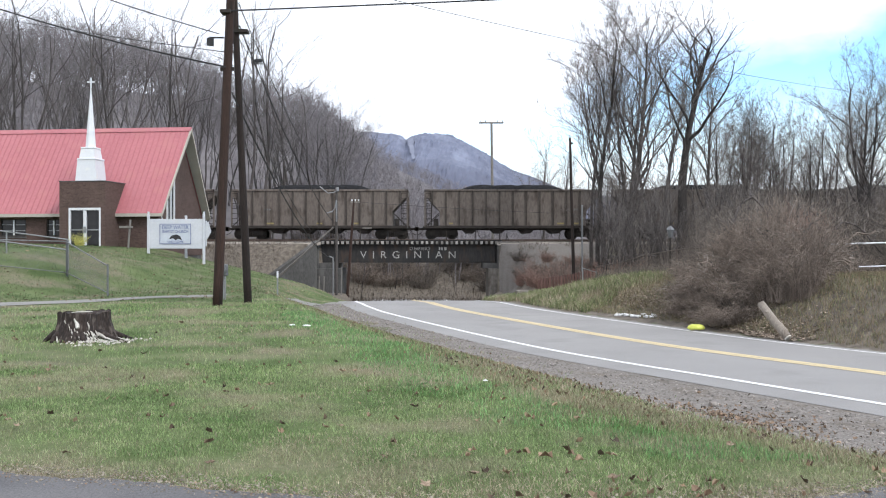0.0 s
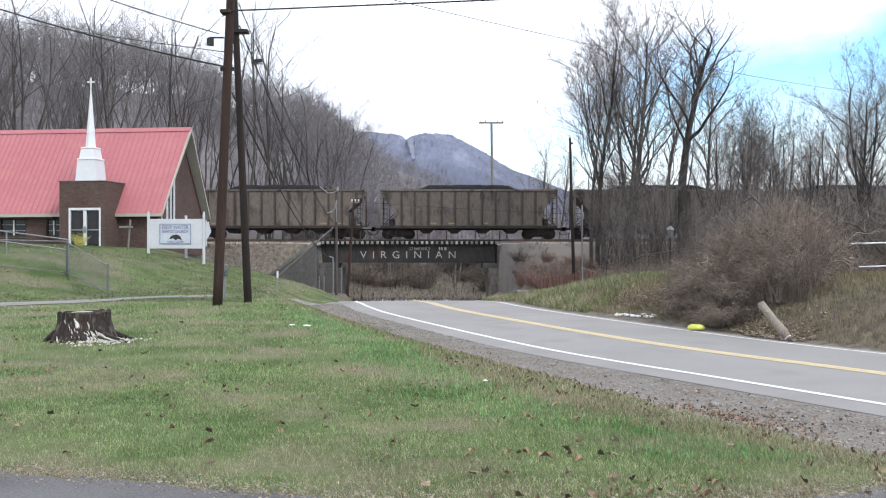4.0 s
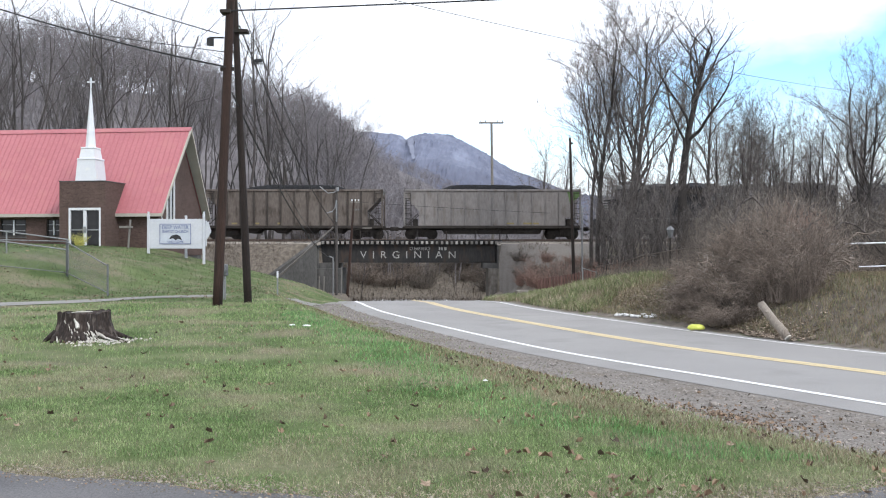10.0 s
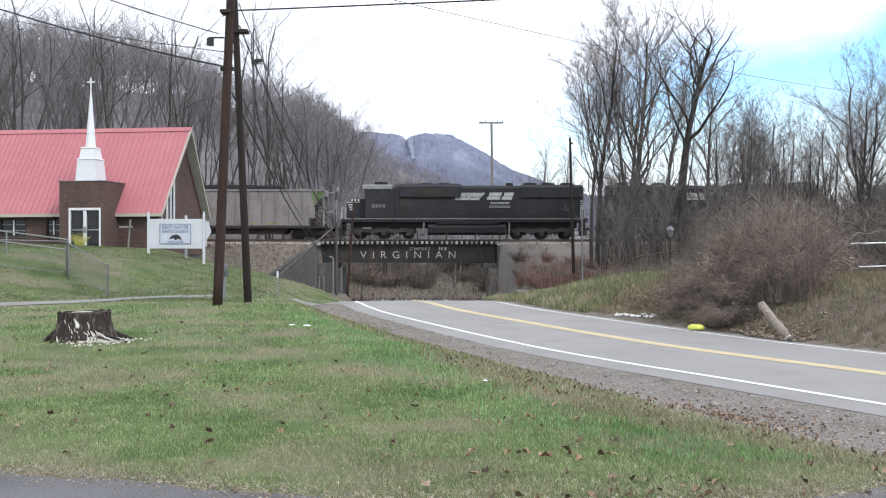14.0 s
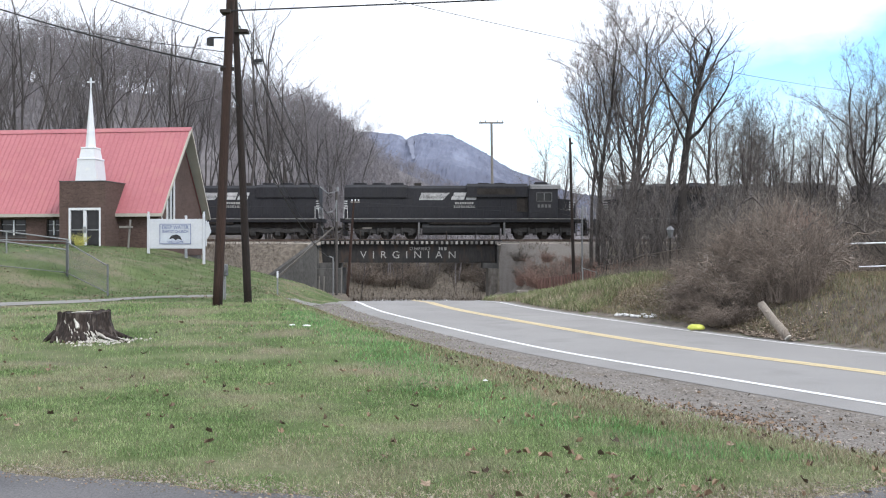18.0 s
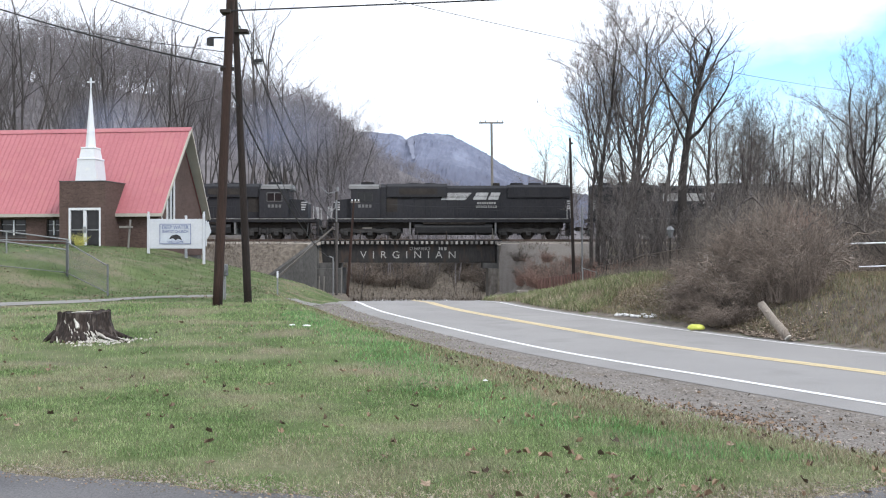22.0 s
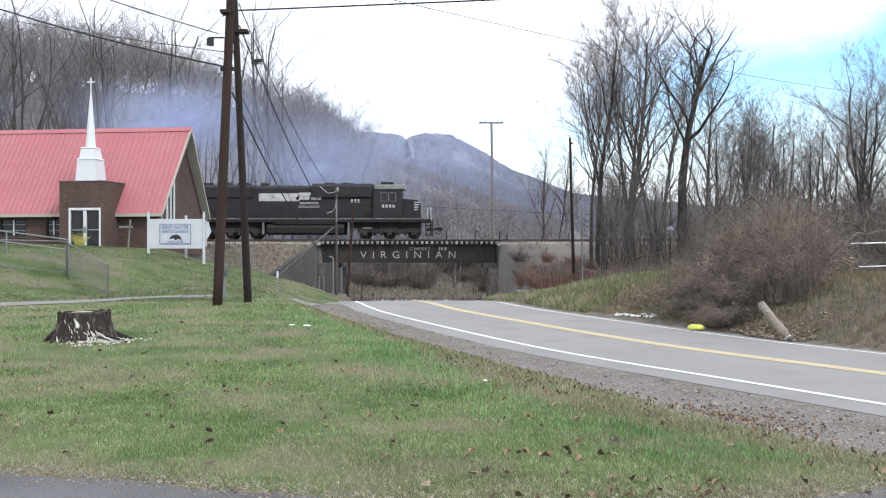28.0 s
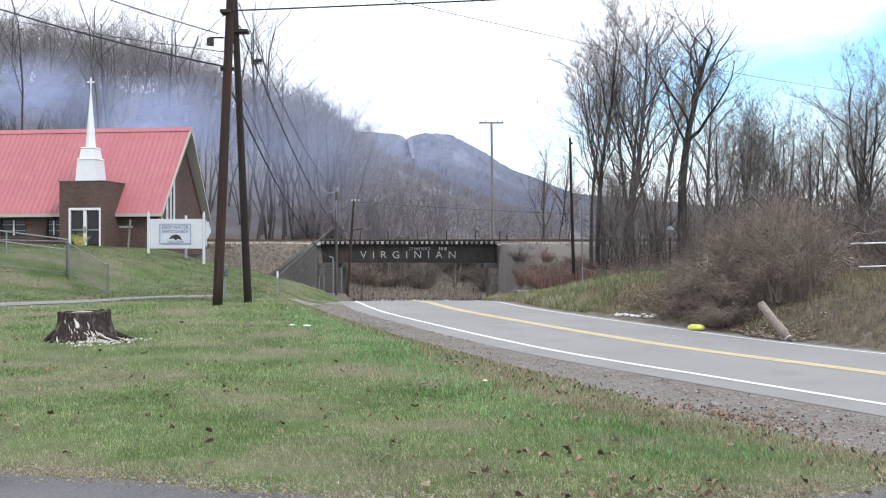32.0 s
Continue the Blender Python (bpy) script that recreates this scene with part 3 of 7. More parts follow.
def ribbon(name, lo, hi, lift, material, label, a=0, b=None, parent=None):
    """A strip along the road between two distances from its middle."""
    b = len(LINE) if b is None else b
    vs, fs = [], []
    offs = np.linspace(lo, hi, 3 if hi - lo > 1 else 2)
    m = len(offs)
    for i in range(a, b):
        nrm = np.array([TANGENT[i][1], -TANGENT[i][0]])
        z = float(road_z(LINE[i][1]))
        for o in offs:
            q = LINE[i] + nrm * o
            vs.append((q[0], q[1], z + lift - 0.006 * abs(o)))
    n = b - a
    for i in range(n - 1):
        for j in range(m - 1):
            k = i * m + j
            fs.append((k, k + 1, k + m + 1, k + m))
    sh = Shape().add(vs, fs)
    if parent:
        return part(name, sh, material, parent, label)
    return thing(name, Matrix(), label, name, kind="structure", shape=sh, material=material)


road = ribbon("road", -3.85, 3.5, 0.0, ASPHALT, "light grey worn asphalt road over a low crest")
ribbon("edge_line", -3.07, -2.91, 0.006, WHITE_LINE, "solid white edge line", parent=road)
ribbon("edge_line", 3.08, 3.19, 0.006, WHITE_LINE, "solid white edge line", parent=road)
ribbon("centre_line", -0.2, -0.01, 0.006, YELLOW_LINE, "faded yellow centre line", parent=road)
ribbon("centre_line", 0.01, 0.2, 0.006, YELLOW_LINE, "faded yellow centre line", parent=road)


def sheet(name, edge_lo, edge_hi, xs, lift, material, label, rows=4):
    """A strip laid on the ground between two edges given along x."""
    vs, fs = [], []
    for x in xs:
        lo, hi = edge_lo(x), edge_hi(x)
        for j in range(rows):
            y = lo + (hi - lo) * j / (rows - 1)
            vs.append((x, y, ground_z(x, y) + lift))
    for i in range(len(xs) - 1):
        for j in range(rows - 1):
            k = i * rows + j
            fs.append((k, k + rows, k + rows + 1, k + 1))
    return thing(name, Matrix(), label, name.replace("_", " "), kind="structure", shape=Shape().add(vs, fs), material=material)


# the drive from which the camera looks, and the lane to the church
sheet("driveway", lambda x: -3.0, lambda x: float(np.interp(x, [-9, -3.2, -1.1, 0.2, 1.8, 2.6, 6], [7.9, 6.78, 6.15, 5.75, 5.85, 6.15, 7.6])) + 0.04 * math.sin(x * 5) + 0.02 * math.sin(x * 13 + 1) + 0.045 * (math.sin(x * 1013.7) * 43.7 % 1 - 0.5),
      np.arange(-9, 6.1, 0.05), 0.025, DRIVE, "dark worn asphalt driveway with a ragged edge", 20)
lane_mid = lambda x: float(np.interp(x, [-26, -16, -12.7, -10.6, -9.4, -7.4, -5.6, -4.4], [24.5, 26.0, 27.2, 29.7, 31.6, 32.8, 36, 41.0]))
sheet("church_lane", lambda x: lane_mid(x) - (1.2 if x < -10 else 0.75) + 0.12 * math.sin(x * 3.1) + 0.2 * (math.sin(x * 517.3) * 31.7 % 1 - 0.5), lambda x: lane_mid(x) + (1.1 if x < -10 else 0.75) + 0.1 * math.sin(x * 2.3) + 0.25 * (math.sin(x * 713.1) * 37.7 % 1 - 0.5), np.arange(-26, -7.3, 0.22), 0.014, APRON, "narrow pale grey gravel lane across the lawn")

sheet("road_apron", lambda x: 40.2 + 0.5 * (x + 6.9) ** 0.5 + 0.1 * math.sin(x * 9), lambda x: 44.5, np.arange(-6.9, -3.9, 0.1), 0.02, APRON, "pale worn apron beside the road")

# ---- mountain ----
def darken_below(m, dark, z0, z1):
    """Mixes in a darker colour low on the mountain, with an uneven upper limit."""
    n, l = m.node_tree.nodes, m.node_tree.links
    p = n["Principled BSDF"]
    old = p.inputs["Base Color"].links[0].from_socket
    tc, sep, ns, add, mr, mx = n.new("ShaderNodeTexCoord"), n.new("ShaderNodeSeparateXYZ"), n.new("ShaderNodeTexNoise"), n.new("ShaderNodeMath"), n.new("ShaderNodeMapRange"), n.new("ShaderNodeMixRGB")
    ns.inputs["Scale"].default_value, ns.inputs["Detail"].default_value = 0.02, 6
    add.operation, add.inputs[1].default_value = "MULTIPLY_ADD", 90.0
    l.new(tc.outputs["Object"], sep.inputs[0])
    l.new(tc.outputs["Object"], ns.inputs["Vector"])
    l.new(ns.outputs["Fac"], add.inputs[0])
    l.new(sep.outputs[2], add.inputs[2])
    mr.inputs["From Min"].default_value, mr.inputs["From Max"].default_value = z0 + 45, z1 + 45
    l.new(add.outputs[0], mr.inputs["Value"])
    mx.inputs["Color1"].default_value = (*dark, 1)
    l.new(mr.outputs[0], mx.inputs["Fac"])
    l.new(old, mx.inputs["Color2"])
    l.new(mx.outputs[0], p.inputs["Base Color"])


darken_below(MOUNTAIN, (0.085, 0.09, 0.125), 60, 140)
RIDGE_X, RIDGE_Z = [-900, -420, -170, -118, -82, -62, -54, -46, -30, 10, 58, 110, 200, 420, 800, 1500], [150, 160, 172, 181, 181, 178, 170, 178, 182, 179, 153, 123, 88, 67, 58, 48]
mx, my = np.meshgrid(spaced([(-700, 20), (-230, 2.4), (260, 20), (1300, 20)]), spaced([(1000, 9), (1560, 40), (1800, 40)]))
ridge = np.interp(mx, RIDGE_X, RIDGE_Z)
mz = ridge * smoothstep(1000, 1480, my) * smoothstep(2300, 1520, my) + 4 * wave(mx, my, 130, 3) + 1.5 * wave(mx, my, 28, 4)
mz += np.random.default_rng(12).gamma(2.0, 0.55, mz.shape).clip(0, 4) * (0.45 + 0.55 * smoothstep(-0.5, 0.4, wave(mx, my, 60, 12)))
me = bpy.data.meshes.new("mountain")
ni, nj = mx.shape
idx = np.arange(ni * nj).reshape(ni, nj)
me.from_pydata(np.stack([mx.ravel(), my.ravel(), mz.ravel() - 2], 1).tolist(), [], np.stack([idx[:-1, :-1], idx[:-1, 1:], idx[1:, 1:], idx[1:, :-1]], -1).reshape(-1, 4).tolist())
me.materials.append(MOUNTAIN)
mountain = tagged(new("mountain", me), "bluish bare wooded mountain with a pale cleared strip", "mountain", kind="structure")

# a pale cleared strip straight down the mountain's face from the notch
cut = Shape()
for i in range(14):
    yy = 1440 - i * 11
    xc = -53 + i * 1.0
    w = (1.8 + 0.8 * i if i < 4 else 4.6 - 0.3 * (i - 4)) + 0.6 * math.sin(i * 2.1)
    for x in (xc - w, xc + w):
        zz = float(np.interp(x, RIDGE_X, RIDGE_Z) * smoothstep(1000, 1480, yy) * smoothstep(2300, 1520, yy) + 4 * wave(x, yy, 130, 3) + 1.5 * wave(x, yy, 28, 4))
        cut.v.append((x, yy, zz + 2.2))
for i in range(13):
    cut.f.append((2 * i, 2 * i + 1, 2 * i + 3, 2 * i + 2))
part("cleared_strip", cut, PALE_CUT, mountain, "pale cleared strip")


# ---- railway and bridge ----
def railway():
    left, right = -230.0, 230.0
    for i, y in enumerate((TRACK_Y - 0.75, TRACK_Y + 0.75)):
        thing("rail", pose(0, y, RAIL_Z - 0.17), "rusty steel rail on timber ties", "rail", "rails of the track", "structure",
              Shape().box(left, right, -0.035, 0.035, 0.13, 0.17).box(left, right, -0.012, 0.012, 0.03, 0.13).box(left, right, -0.07, 0.07, 0, 0.03), RAIL)
    bed = thing("track_bed", pose(0, TRACK_Y, 0), "pale crushed stone ballast under the track", "ballast", kind="structure")
    for a, b in ((left, -10.2), (4.5, right)):
        part("ballast", Shape().prism([(-2.6, 1.9), (-1.75, RAIL_Z - 0.22), (1.75, RAIL_Z - 0.22), (2.6, 1.9)], "x", a, b), BALLAST, bed)
    tie = Shape().box(-0.115, 0.115, -1.3, 1.3, -0.18, 0, 0.015).mesh("tie", TIE)
    rng = random.Random(4)
    n = 0
    for x in np.arange(-48, 56, 0.56):
        if not -10.3 < x < 4.4:
            t = part("tie", tie, None, bed)
            t.matrix_basis = pose(x, rng.uniform(-0.05, 0.05), RAIL_Z - 0.175, 0, 0, rng.uniform(-1, 1))


def bridge():
    b = thing("railway_bridge", pose(0, TRACK_Y, 0), "black plate girder railway bridge with white lettering", "bridge")
    x0, x1 = -10.25, 4.37
    zt, zb = 2.0, 0.46
    for y in (-1.15, 1.15):
        g = Shape().box(x0, x1, y - 0.012, y + 0.012, zb, zt)
        g.box(x0, x1, y - 0.2, y + 0.2, zt - 0.03, zt).box(x0 + 1.75, x1 - 0.8, y - 0.2, y + 0.2, zb, zb + 0.035)
        part("girder", g, GIRDER, b, "black riveted web plate with flanges")
        for x in np.arange(x0 + 0.1, x1, 1.45):
            part("stiffener", Shape().box(x - 0.05, x + 0.05, y - 0.03, y + 0.03, zb + 0.03, zt - 0.03), GIRDER, b)
    for x in np.arange(x0 + 0.8, x1, 2.9):
        part("cross_frame", Shape().box(x - 0.05, x + 0.05, -1.13, 1.13, zb + 0.15, zb + 0.25).box(x - 0.05, x + 0.05, -1.13, 1.13, zt - 0.25, zt - 0.15), GIRDER, b)
    tie = Shape().box(-0.1, 0.1, -1.65, 1.65, 0, 0.24, 0.012).mesh("bridge_tie", BRIDGE_TIE)
    rng = random.Random(8)
    for x in np.arange(x0 + 0.2, x1 + 0.3, 0.415):
        t = part("bridge_tie", tie, None, b)
        t.matrix_basis = pose(x, rng.uniform(-0.06, 0.06), zt + 0.004, 0, 0, rng.uniform(-0.8, 0.8))
    # added black strips behind the tie ends, standing in for the shaded gaps
    for y in (-1.22, 1.22):
        part("dark_gap_strip", Shape().box(x0, x1, y - 0.04, y + 0.04, zt + 0.002, zt + 0.235), GIRDER, b)
    part("guard_timber", Shape().box(x0, x1 + 0.6, -1.55, -1.4, zt + 0.246, zt + 0.36, 0.01), GIRDER, b)
    part("guard_timber", Shape().box(x0, x1 + 0.6, 1.4, 1.55, zt + 0.246, zt + 0.36, 0.01), GIRDER, b)
    for x in (-6.9, -4.6, -2.15, 0.28, 2.75, 4.75):
        part("stake", Shape().tube([(x, -1.5, zt + 0.3), (x, -1.5, zt + 1.12)], 0.045, 5), GIRDER, b)
    part("stake", Shape().tube([(5.25, -1.5, zt + 0.3), (5.35, -1.5, zt + 0.95)], 0.035, 5).tube([(5.5, -1.5, zt + 0.3), (5.35, -1.5, zt + 0.75)], 0.03, 5), GIRDER, b)
    lettering("VIRGINIAN", 8.0, 0.6, (-6.95, -1.192, 0.82), b, LETTER, 2.0)
    lettering("CLEARANCE", 1.75, 0.28, (-2.8, -1.192, 1.5), b, LETTER)
    part("blurred_figures", Shape().box(-0.35, -0.22, -1.196, -1.184, 1.5, 1.76).box(-0.15, -0.02, -1.196, -1.184, 1.5, 1.76).box(0.08, 0.3, -1.196, -1.184, 1.5, 1.76), LETTER, b)
    # abutments with seats and wing walls
    a = thing("bridge_abutment", pose(0, TRACK_Y, 0), "stained old concrete abutment with a sloping wing wall", "abutment", "bridge abutments", "structure")
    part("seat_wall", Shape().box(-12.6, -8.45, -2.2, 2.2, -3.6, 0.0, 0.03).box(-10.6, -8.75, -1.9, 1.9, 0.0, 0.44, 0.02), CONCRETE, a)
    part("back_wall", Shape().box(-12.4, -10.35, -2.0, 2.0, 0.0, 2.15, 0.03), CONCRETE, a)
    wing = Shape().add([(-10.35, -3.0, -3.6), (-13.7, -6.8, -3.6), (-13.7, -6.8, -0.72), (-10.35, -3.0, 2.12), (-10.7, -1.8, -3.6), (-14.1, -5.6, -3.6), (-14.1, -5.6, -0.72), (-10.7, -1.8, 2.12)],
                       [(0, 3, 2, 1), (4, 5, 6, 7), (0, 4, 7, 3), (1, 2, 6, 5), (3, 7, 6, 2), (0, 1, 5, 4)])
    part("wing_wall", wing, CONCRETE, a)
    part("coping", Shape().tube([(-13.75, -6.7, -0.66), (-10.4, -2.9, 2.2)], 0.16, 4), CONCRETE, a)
    r = thing("bridge_abutment", pose(0, TRACK_Y, 0), "stained old concrete abutment with a stepped seat", "abutment", "bridge abutments", "structure")
    part("seat_wall", Shape().box(3.75, 6.4, -2.2, 2.2, -3.6, -0.02, 0.03), PALE_CONCRETE, r)
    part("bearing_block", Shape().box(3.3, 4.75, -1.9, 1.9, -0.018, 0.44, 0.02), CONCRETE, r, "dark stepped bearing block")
    part("back_wall", Shape().box(4.5, 6.4, -2.0, 2.0, -0.02, 2.15, 0.03), CONCRETE, r)
    wing = Shape().add([(4.6, -2.25, -3.6), (8.2, -4.6, -3.6), (8.2, -4.6, 0.4), (4.6, -2.25, 2.1), (5.0, -1.8, -3.6), (8.5, -4.1, -3.6), (8.5, -4.1, 0.4), (5.0, -1.8, 2.1)],
                       [(0, 1, 2, 3), (4, 7, 6, 5), (0, 3, 7, 4), (1, 5, 6, 2), (3, 2, 6, 7), (0, 4, 5, 1)])
    part("wing_wall", wing, PALE_CONCRETE, r)


def lettering(text, width, height, at, parent, material, spread=1.0):
    """Raised letters of the built-in font, facing the camera, fitted to a width and a cap height."""
    cu = bpy.data.curves.new("letters", "FONT")
    cu.body, cu.extrude, cu.space_character, cu.offset = text, 0.006, spread, 0.0
    tmp = bpy.data.objects.new("letters", cu)
    scene.collection.objects.link(tmp)
    me = bpy.data.meshes.new_from_object(tmp.evaluated_get(bpy.context.evaluated_depsgraph_get()))
    bpy.data.objects.remove(tmp)
    co = np.empty(len(me.vertices) * 3)
    me.vertices.foreach_get("co", co)
    co = co.reshape(-1, 3)
    lo, hi = co.min(0), co.max(0)
    x = (co[:, 0] - lo[0]) / (hi[0] - lo[0]) * width
    z = (co[:, 1] - lo[1]) / (hi[1] - lo[1]) * height
    me.vertices.foreach_set("co", np.stack([x, -co[:, 2], z], 1).ravel())
    me.materials.append(material)
    me.update()
    ob = new("lettering", me)
    ob.parent = parent
    ob.matrix_basis = pose(*at)
    return ob


railway()
bridge()


# ---- train ----
SPEED = np.array([(0, 103.5), (2, 105), (4, 106.8), (8.7, 109.6), (12.8, 114.5), (17.5, 119.2), (22, 119.7), (32, 119.5)]) / np.array([1, 21.2])


def run(t):
    """Metres that the train has gone by t seconds."""
    ts = np.linspace(0, t, 400)
    v = np.interp(ts, SPEED[:, 0], SPEED[:, 1])
    return float(((v[1:] + v[:-1]) / 2).sum() * (ts[1] - ts[0])) if t else 0.0


def wheelset():
    """Two wheels on an axle, across the track."""
    s = Shape()
    for y in (-0.75, 0.75):
        s.disc((0, y, 0), "y", 0.46, 0.12, 20).disc((0, y - math.copysign(0.07, y), 0), "y", 0.49, 0.03, 20)
        s.disc((0, y + math.copysign(0.07, y), 0), "y", 0.14, 0.1, 8)
        for k in range(3):
            a = k * 2.094
            s.box(0.25 * math.cos(a) - 0.05, 0.25 * math.cos(a) + 0.05, y - 0.075, y + 0.075, 0.25 * math.sin(a) - 0.05, 0.25 * math.sin(a) + 0.05)
    s.tube([(0, -0.85, 0), (0, 0.85, 0)], 0.085, 8)
    return s.mesh("wheelset", UNDER)


WHEELS = wheelset()
TURNING = []


def add_wheels(parent, xs):
    for x in xs:
        w = part("wheelset", WHEELS, None, parent)
        w.matrix_basis = pose(x, 0, 0.46)
        TURNING.append((w, x))


def freight_truck(parent, x):
    for y in (-1.0, 1.0):
        s = Shape().prism([(x - 1.25, 0.52), (x - 1.15, 0.72), (x - 0.5, 0.86), (x + 0.5, 0.86), (x + 1.15, 0.72), (x + 1.25, 0.52), (x + 1.05, 0.36),
                           (x + 0.75, 0.36), (x + 0.45, 0.22), (x - 0.45, 0.22), (x - 0.75, 0.36), (x - 1.05, 0.36)], "y", y - 0.07, y + 0.07)
        for k in (-0.22, -0.07, 0.08, 0.23):
            s.tube([(x + k, y - 0.1, 0.3), (x + k, y - 0.1, 0.62)], 0.055, 6)
        part("truck_side_frame", s, UNDER, parent)
    part("bolster", Shape().box(x - 0.22, x + 0.22, -1.05, 1.05, 0.6, 0.95, 0.03), UNDER, parent)
    add_wheels(parent, (x - 0.89, x + 0.89))


def coupler(parent, x, sgn):
    part("coupler", Shape().box(min(x, x - sgn * 1.1), max(x, x - sgn * 1.1), -0.09, 0.09, 0.78, 0.98, 0.02).box(x - 0.18, x + 0.18, -0.17, 0.17, 0.7, 1.05, 0.04), UNDER, parent)
    hose = [(x - sgn * 0.6, -0.4, 0.85), (x - sgn * 0.35, -0.4, 0.5), (x - sgn * 0.05, -0.38, 0.38)]
    part("air_hose", Shape().tube(hose, 0.03, 5), UNDER, parent)


def hopper(index, grey=False):
    half, w, top, sill = 7.33, 1.55, 4.06, 1.12
    paint = HOPPER_GREY if grey else HOPPER
    label = "dusty grey smooth-sided coal hopper, loaded, green patch at one corner" if grey else "dusty brown ribbed coal hopper car heaped with coal"
    h = thing("coal_hopper", Matrix(), label, "hopper car", "hopper cars of the train")
    slope = 1.25
    out = [(-half, top), (half, top), (half, top - 0.42), (half - slope, top - 1.75), (half - slope, sill), (-half + slope, sill), (-half + slope, top - 1.75), (-half, top - 0.42)]
    for y in (-w, w):
        part("side_sheet", Shape().prism(out, "y", y - 0.02, y + 0.02), paint, h)
    for sg in (-1, 1):
        e = Shape().add([(sg * half, -w, top - 0.42), (sg * half, w, top - 0.42), (sg * (half - slope), w, top - 1.75), (sg * (half - slope), -w, top - 1.75)], [(0, 1, 2, 3)])
        e.box(sg * half - 0.03, sg * half + 0.03, -w, w, top - 0.42, top)
        e.box(sg * (half - slope) - 0.03, sg * (half - slope) + 0.03, -w, w, sill, top - 1.75)
        part("end_sheet", e, paint, h)
    rim = Shape()
    for y in (-w - 0.03, w + 0.03):
        rim.box(-half - 0.04, half + 0.04, y - 0.07, y + 0.07, top - 0.06, top + 0.1, 0.015)
    for x in (-half, half):
        rim.box(x - 0.07, x + 0.07, -w - 0.1, w + 0.1, top - 0.06, top + 0.1, 0.015)
    part("top_chord", rim, paint, h, "dusty top rail")
    for y in (-w - 0.04, w + 0.04):
        part("side_sill", Shape().box(-half, half, y - 0.06, y + 0.06, sill - 0.22, sill + 0.02, 0.01), UNDER, h)
    ribs = np.linspace(-half + 0.62, half - 0.62, 13)
    rib = Shape().box(-0.065, 0.065, -0.06, 0.06, 0, 1, 0.0).mesh("rib", paint if grey else HOPPER_RIB)
    for y in (-w - 0.07, w + 0.07):
        for x in ribs:
            lo = sill
            if abs(x) > half - slope:
                lo = top - 0.5 - (half - abs(x)) * 1.06
            r = part("rib", rib, None, h)
            r.matrix_basis = Matrix.LocRotScale((x, y, lo), None, (0.6 if grey else 1, 0.5 if grey else 1, top - 0.05 - lo))
    # end posts, ladders and platforms
    for sg in (-1, 1):
        for y in (-w, w):
            part("corner_post", Shape().box(sg * half - 0.07, sg * half + 0.07, y - 0.06, y + 0.06, sill - 0.1, top, 0.01), paint, h)
            lad = Shape()
            yy = y + math.copysign(0.12, y)
            for z in np.arange(1.3, top, 0.42):
                lad.tube([(sg * (half - 0.05), yy, z), (sg * (half - 0.5), yy, z)], 0.018, 4)
            lad.box(sg * (half - 0.5) - 0.02, sg * (half - 0.5) + 0.02, yy - 0.02, yy + 0.02, 1.0, top - 0.2)
            part("ladder", lad, UNDER, h)
            part("brace", Shape().tube([(sg * (half - 0.1), y, sill), (sg * (half - slope + 0.1), y, top - 1.9)], 0.035, 4), UNDER, h)
        part("end_platform", Shape().box(sg * half - 0.75 if sg > 0 else sg * half, sg * half if sg > 0 else sg * half + 0.75, -1.4, 1.4, sill - 0.18, sill - 0.06), UNDER, h)
        part("brake_gear", Shape().box(sg * (half - 0.9) - 0.2, sg * (half - 0.9) + 0.2, -1.2, -0.6, sill, sill + 0.6, 0.05), UNDER, h)
        coupler(h, sg * 8.08, sg)
        freight_truck(h, sg * 5.95)
    part("centre_sill", Shape().box(-half - 0.2, half + 0.2, -0.2, 0.2, 0.78, 1.12), UNDER, h)
    if grey:
        tub = Shape().prism([(-4.4, sill - 0.02), (4.4, sill - 0.02), (4.0, 0.45), (-4.0, 0.45)], "y", -1.3, 1.3)
        part("tub_bottom", tub, UNDER, h, "dark round-bottomed tub between the trucks")
        for x0, x1, z0, z1 in ((-6.0, -4.9, 2.0, 3.0), (4.3, 5.4, 3.2, 3.9), (5.7, 6.6, 3.3, 3.85), (5.6, 6.6, 1.8, 2.7)):
            for y in (-w - 0.03, w + 0.03):
                part("stencil_panel", Shape().box(x0, x1, y - 0.012, y + 0.012, z0, z1), HOPPER_GREY, h)
        for y in (-w - 0.035, w + 0.035):
            part("green_patch", Shape().prism([(6.25, 3.95), (7.3, 3.95), (7.25, 3.55), (6.5, 2.95)], "y", y - 0.008, y + 0.008), GREEN_SPRAY, h, "green sprayed corner")
    else:
        for x in (-3.6, -1.2, 1.2, 3.6):
            part("hopper_bay", Shape().prism([(x - 1.0, sill), (x + 1.0, sill), (x + 0.28, 0.5), (x - 0.28, 0.5)], "y", -1.25, 1.25), UNDER, h)
    rng = random.Random(index)
    for y in (-w - 0.028, w + 0.028):
        for k in range(3):
            x = rng.uniform(-6.0, 5.6)
            part("stencil_bar", Shape().box(x, x + rng.uniform(0.3, 0.7), y - 0.006, y + 0.006, 1.25, 1.38), DULL_YELLOW, h, "small faded yellow stencil mark")
        x = -4.6 if index % 2 else 4.9
        for k in range(3):
            part("stencil_bar", Shape().box(x + k * 0.2, x + k * 0.2 + 0.11, y - 0.006, y + 0.006, 2.4, 2.55), LOCO_GREY, h)
    # heaped coal
    n, m = 30, 9
    vs, fs = [], []
    for i in range(n + 1):
        for j in range(m + 1):
            a, b = i / n * 2 - 1, j / m * 2 - 1
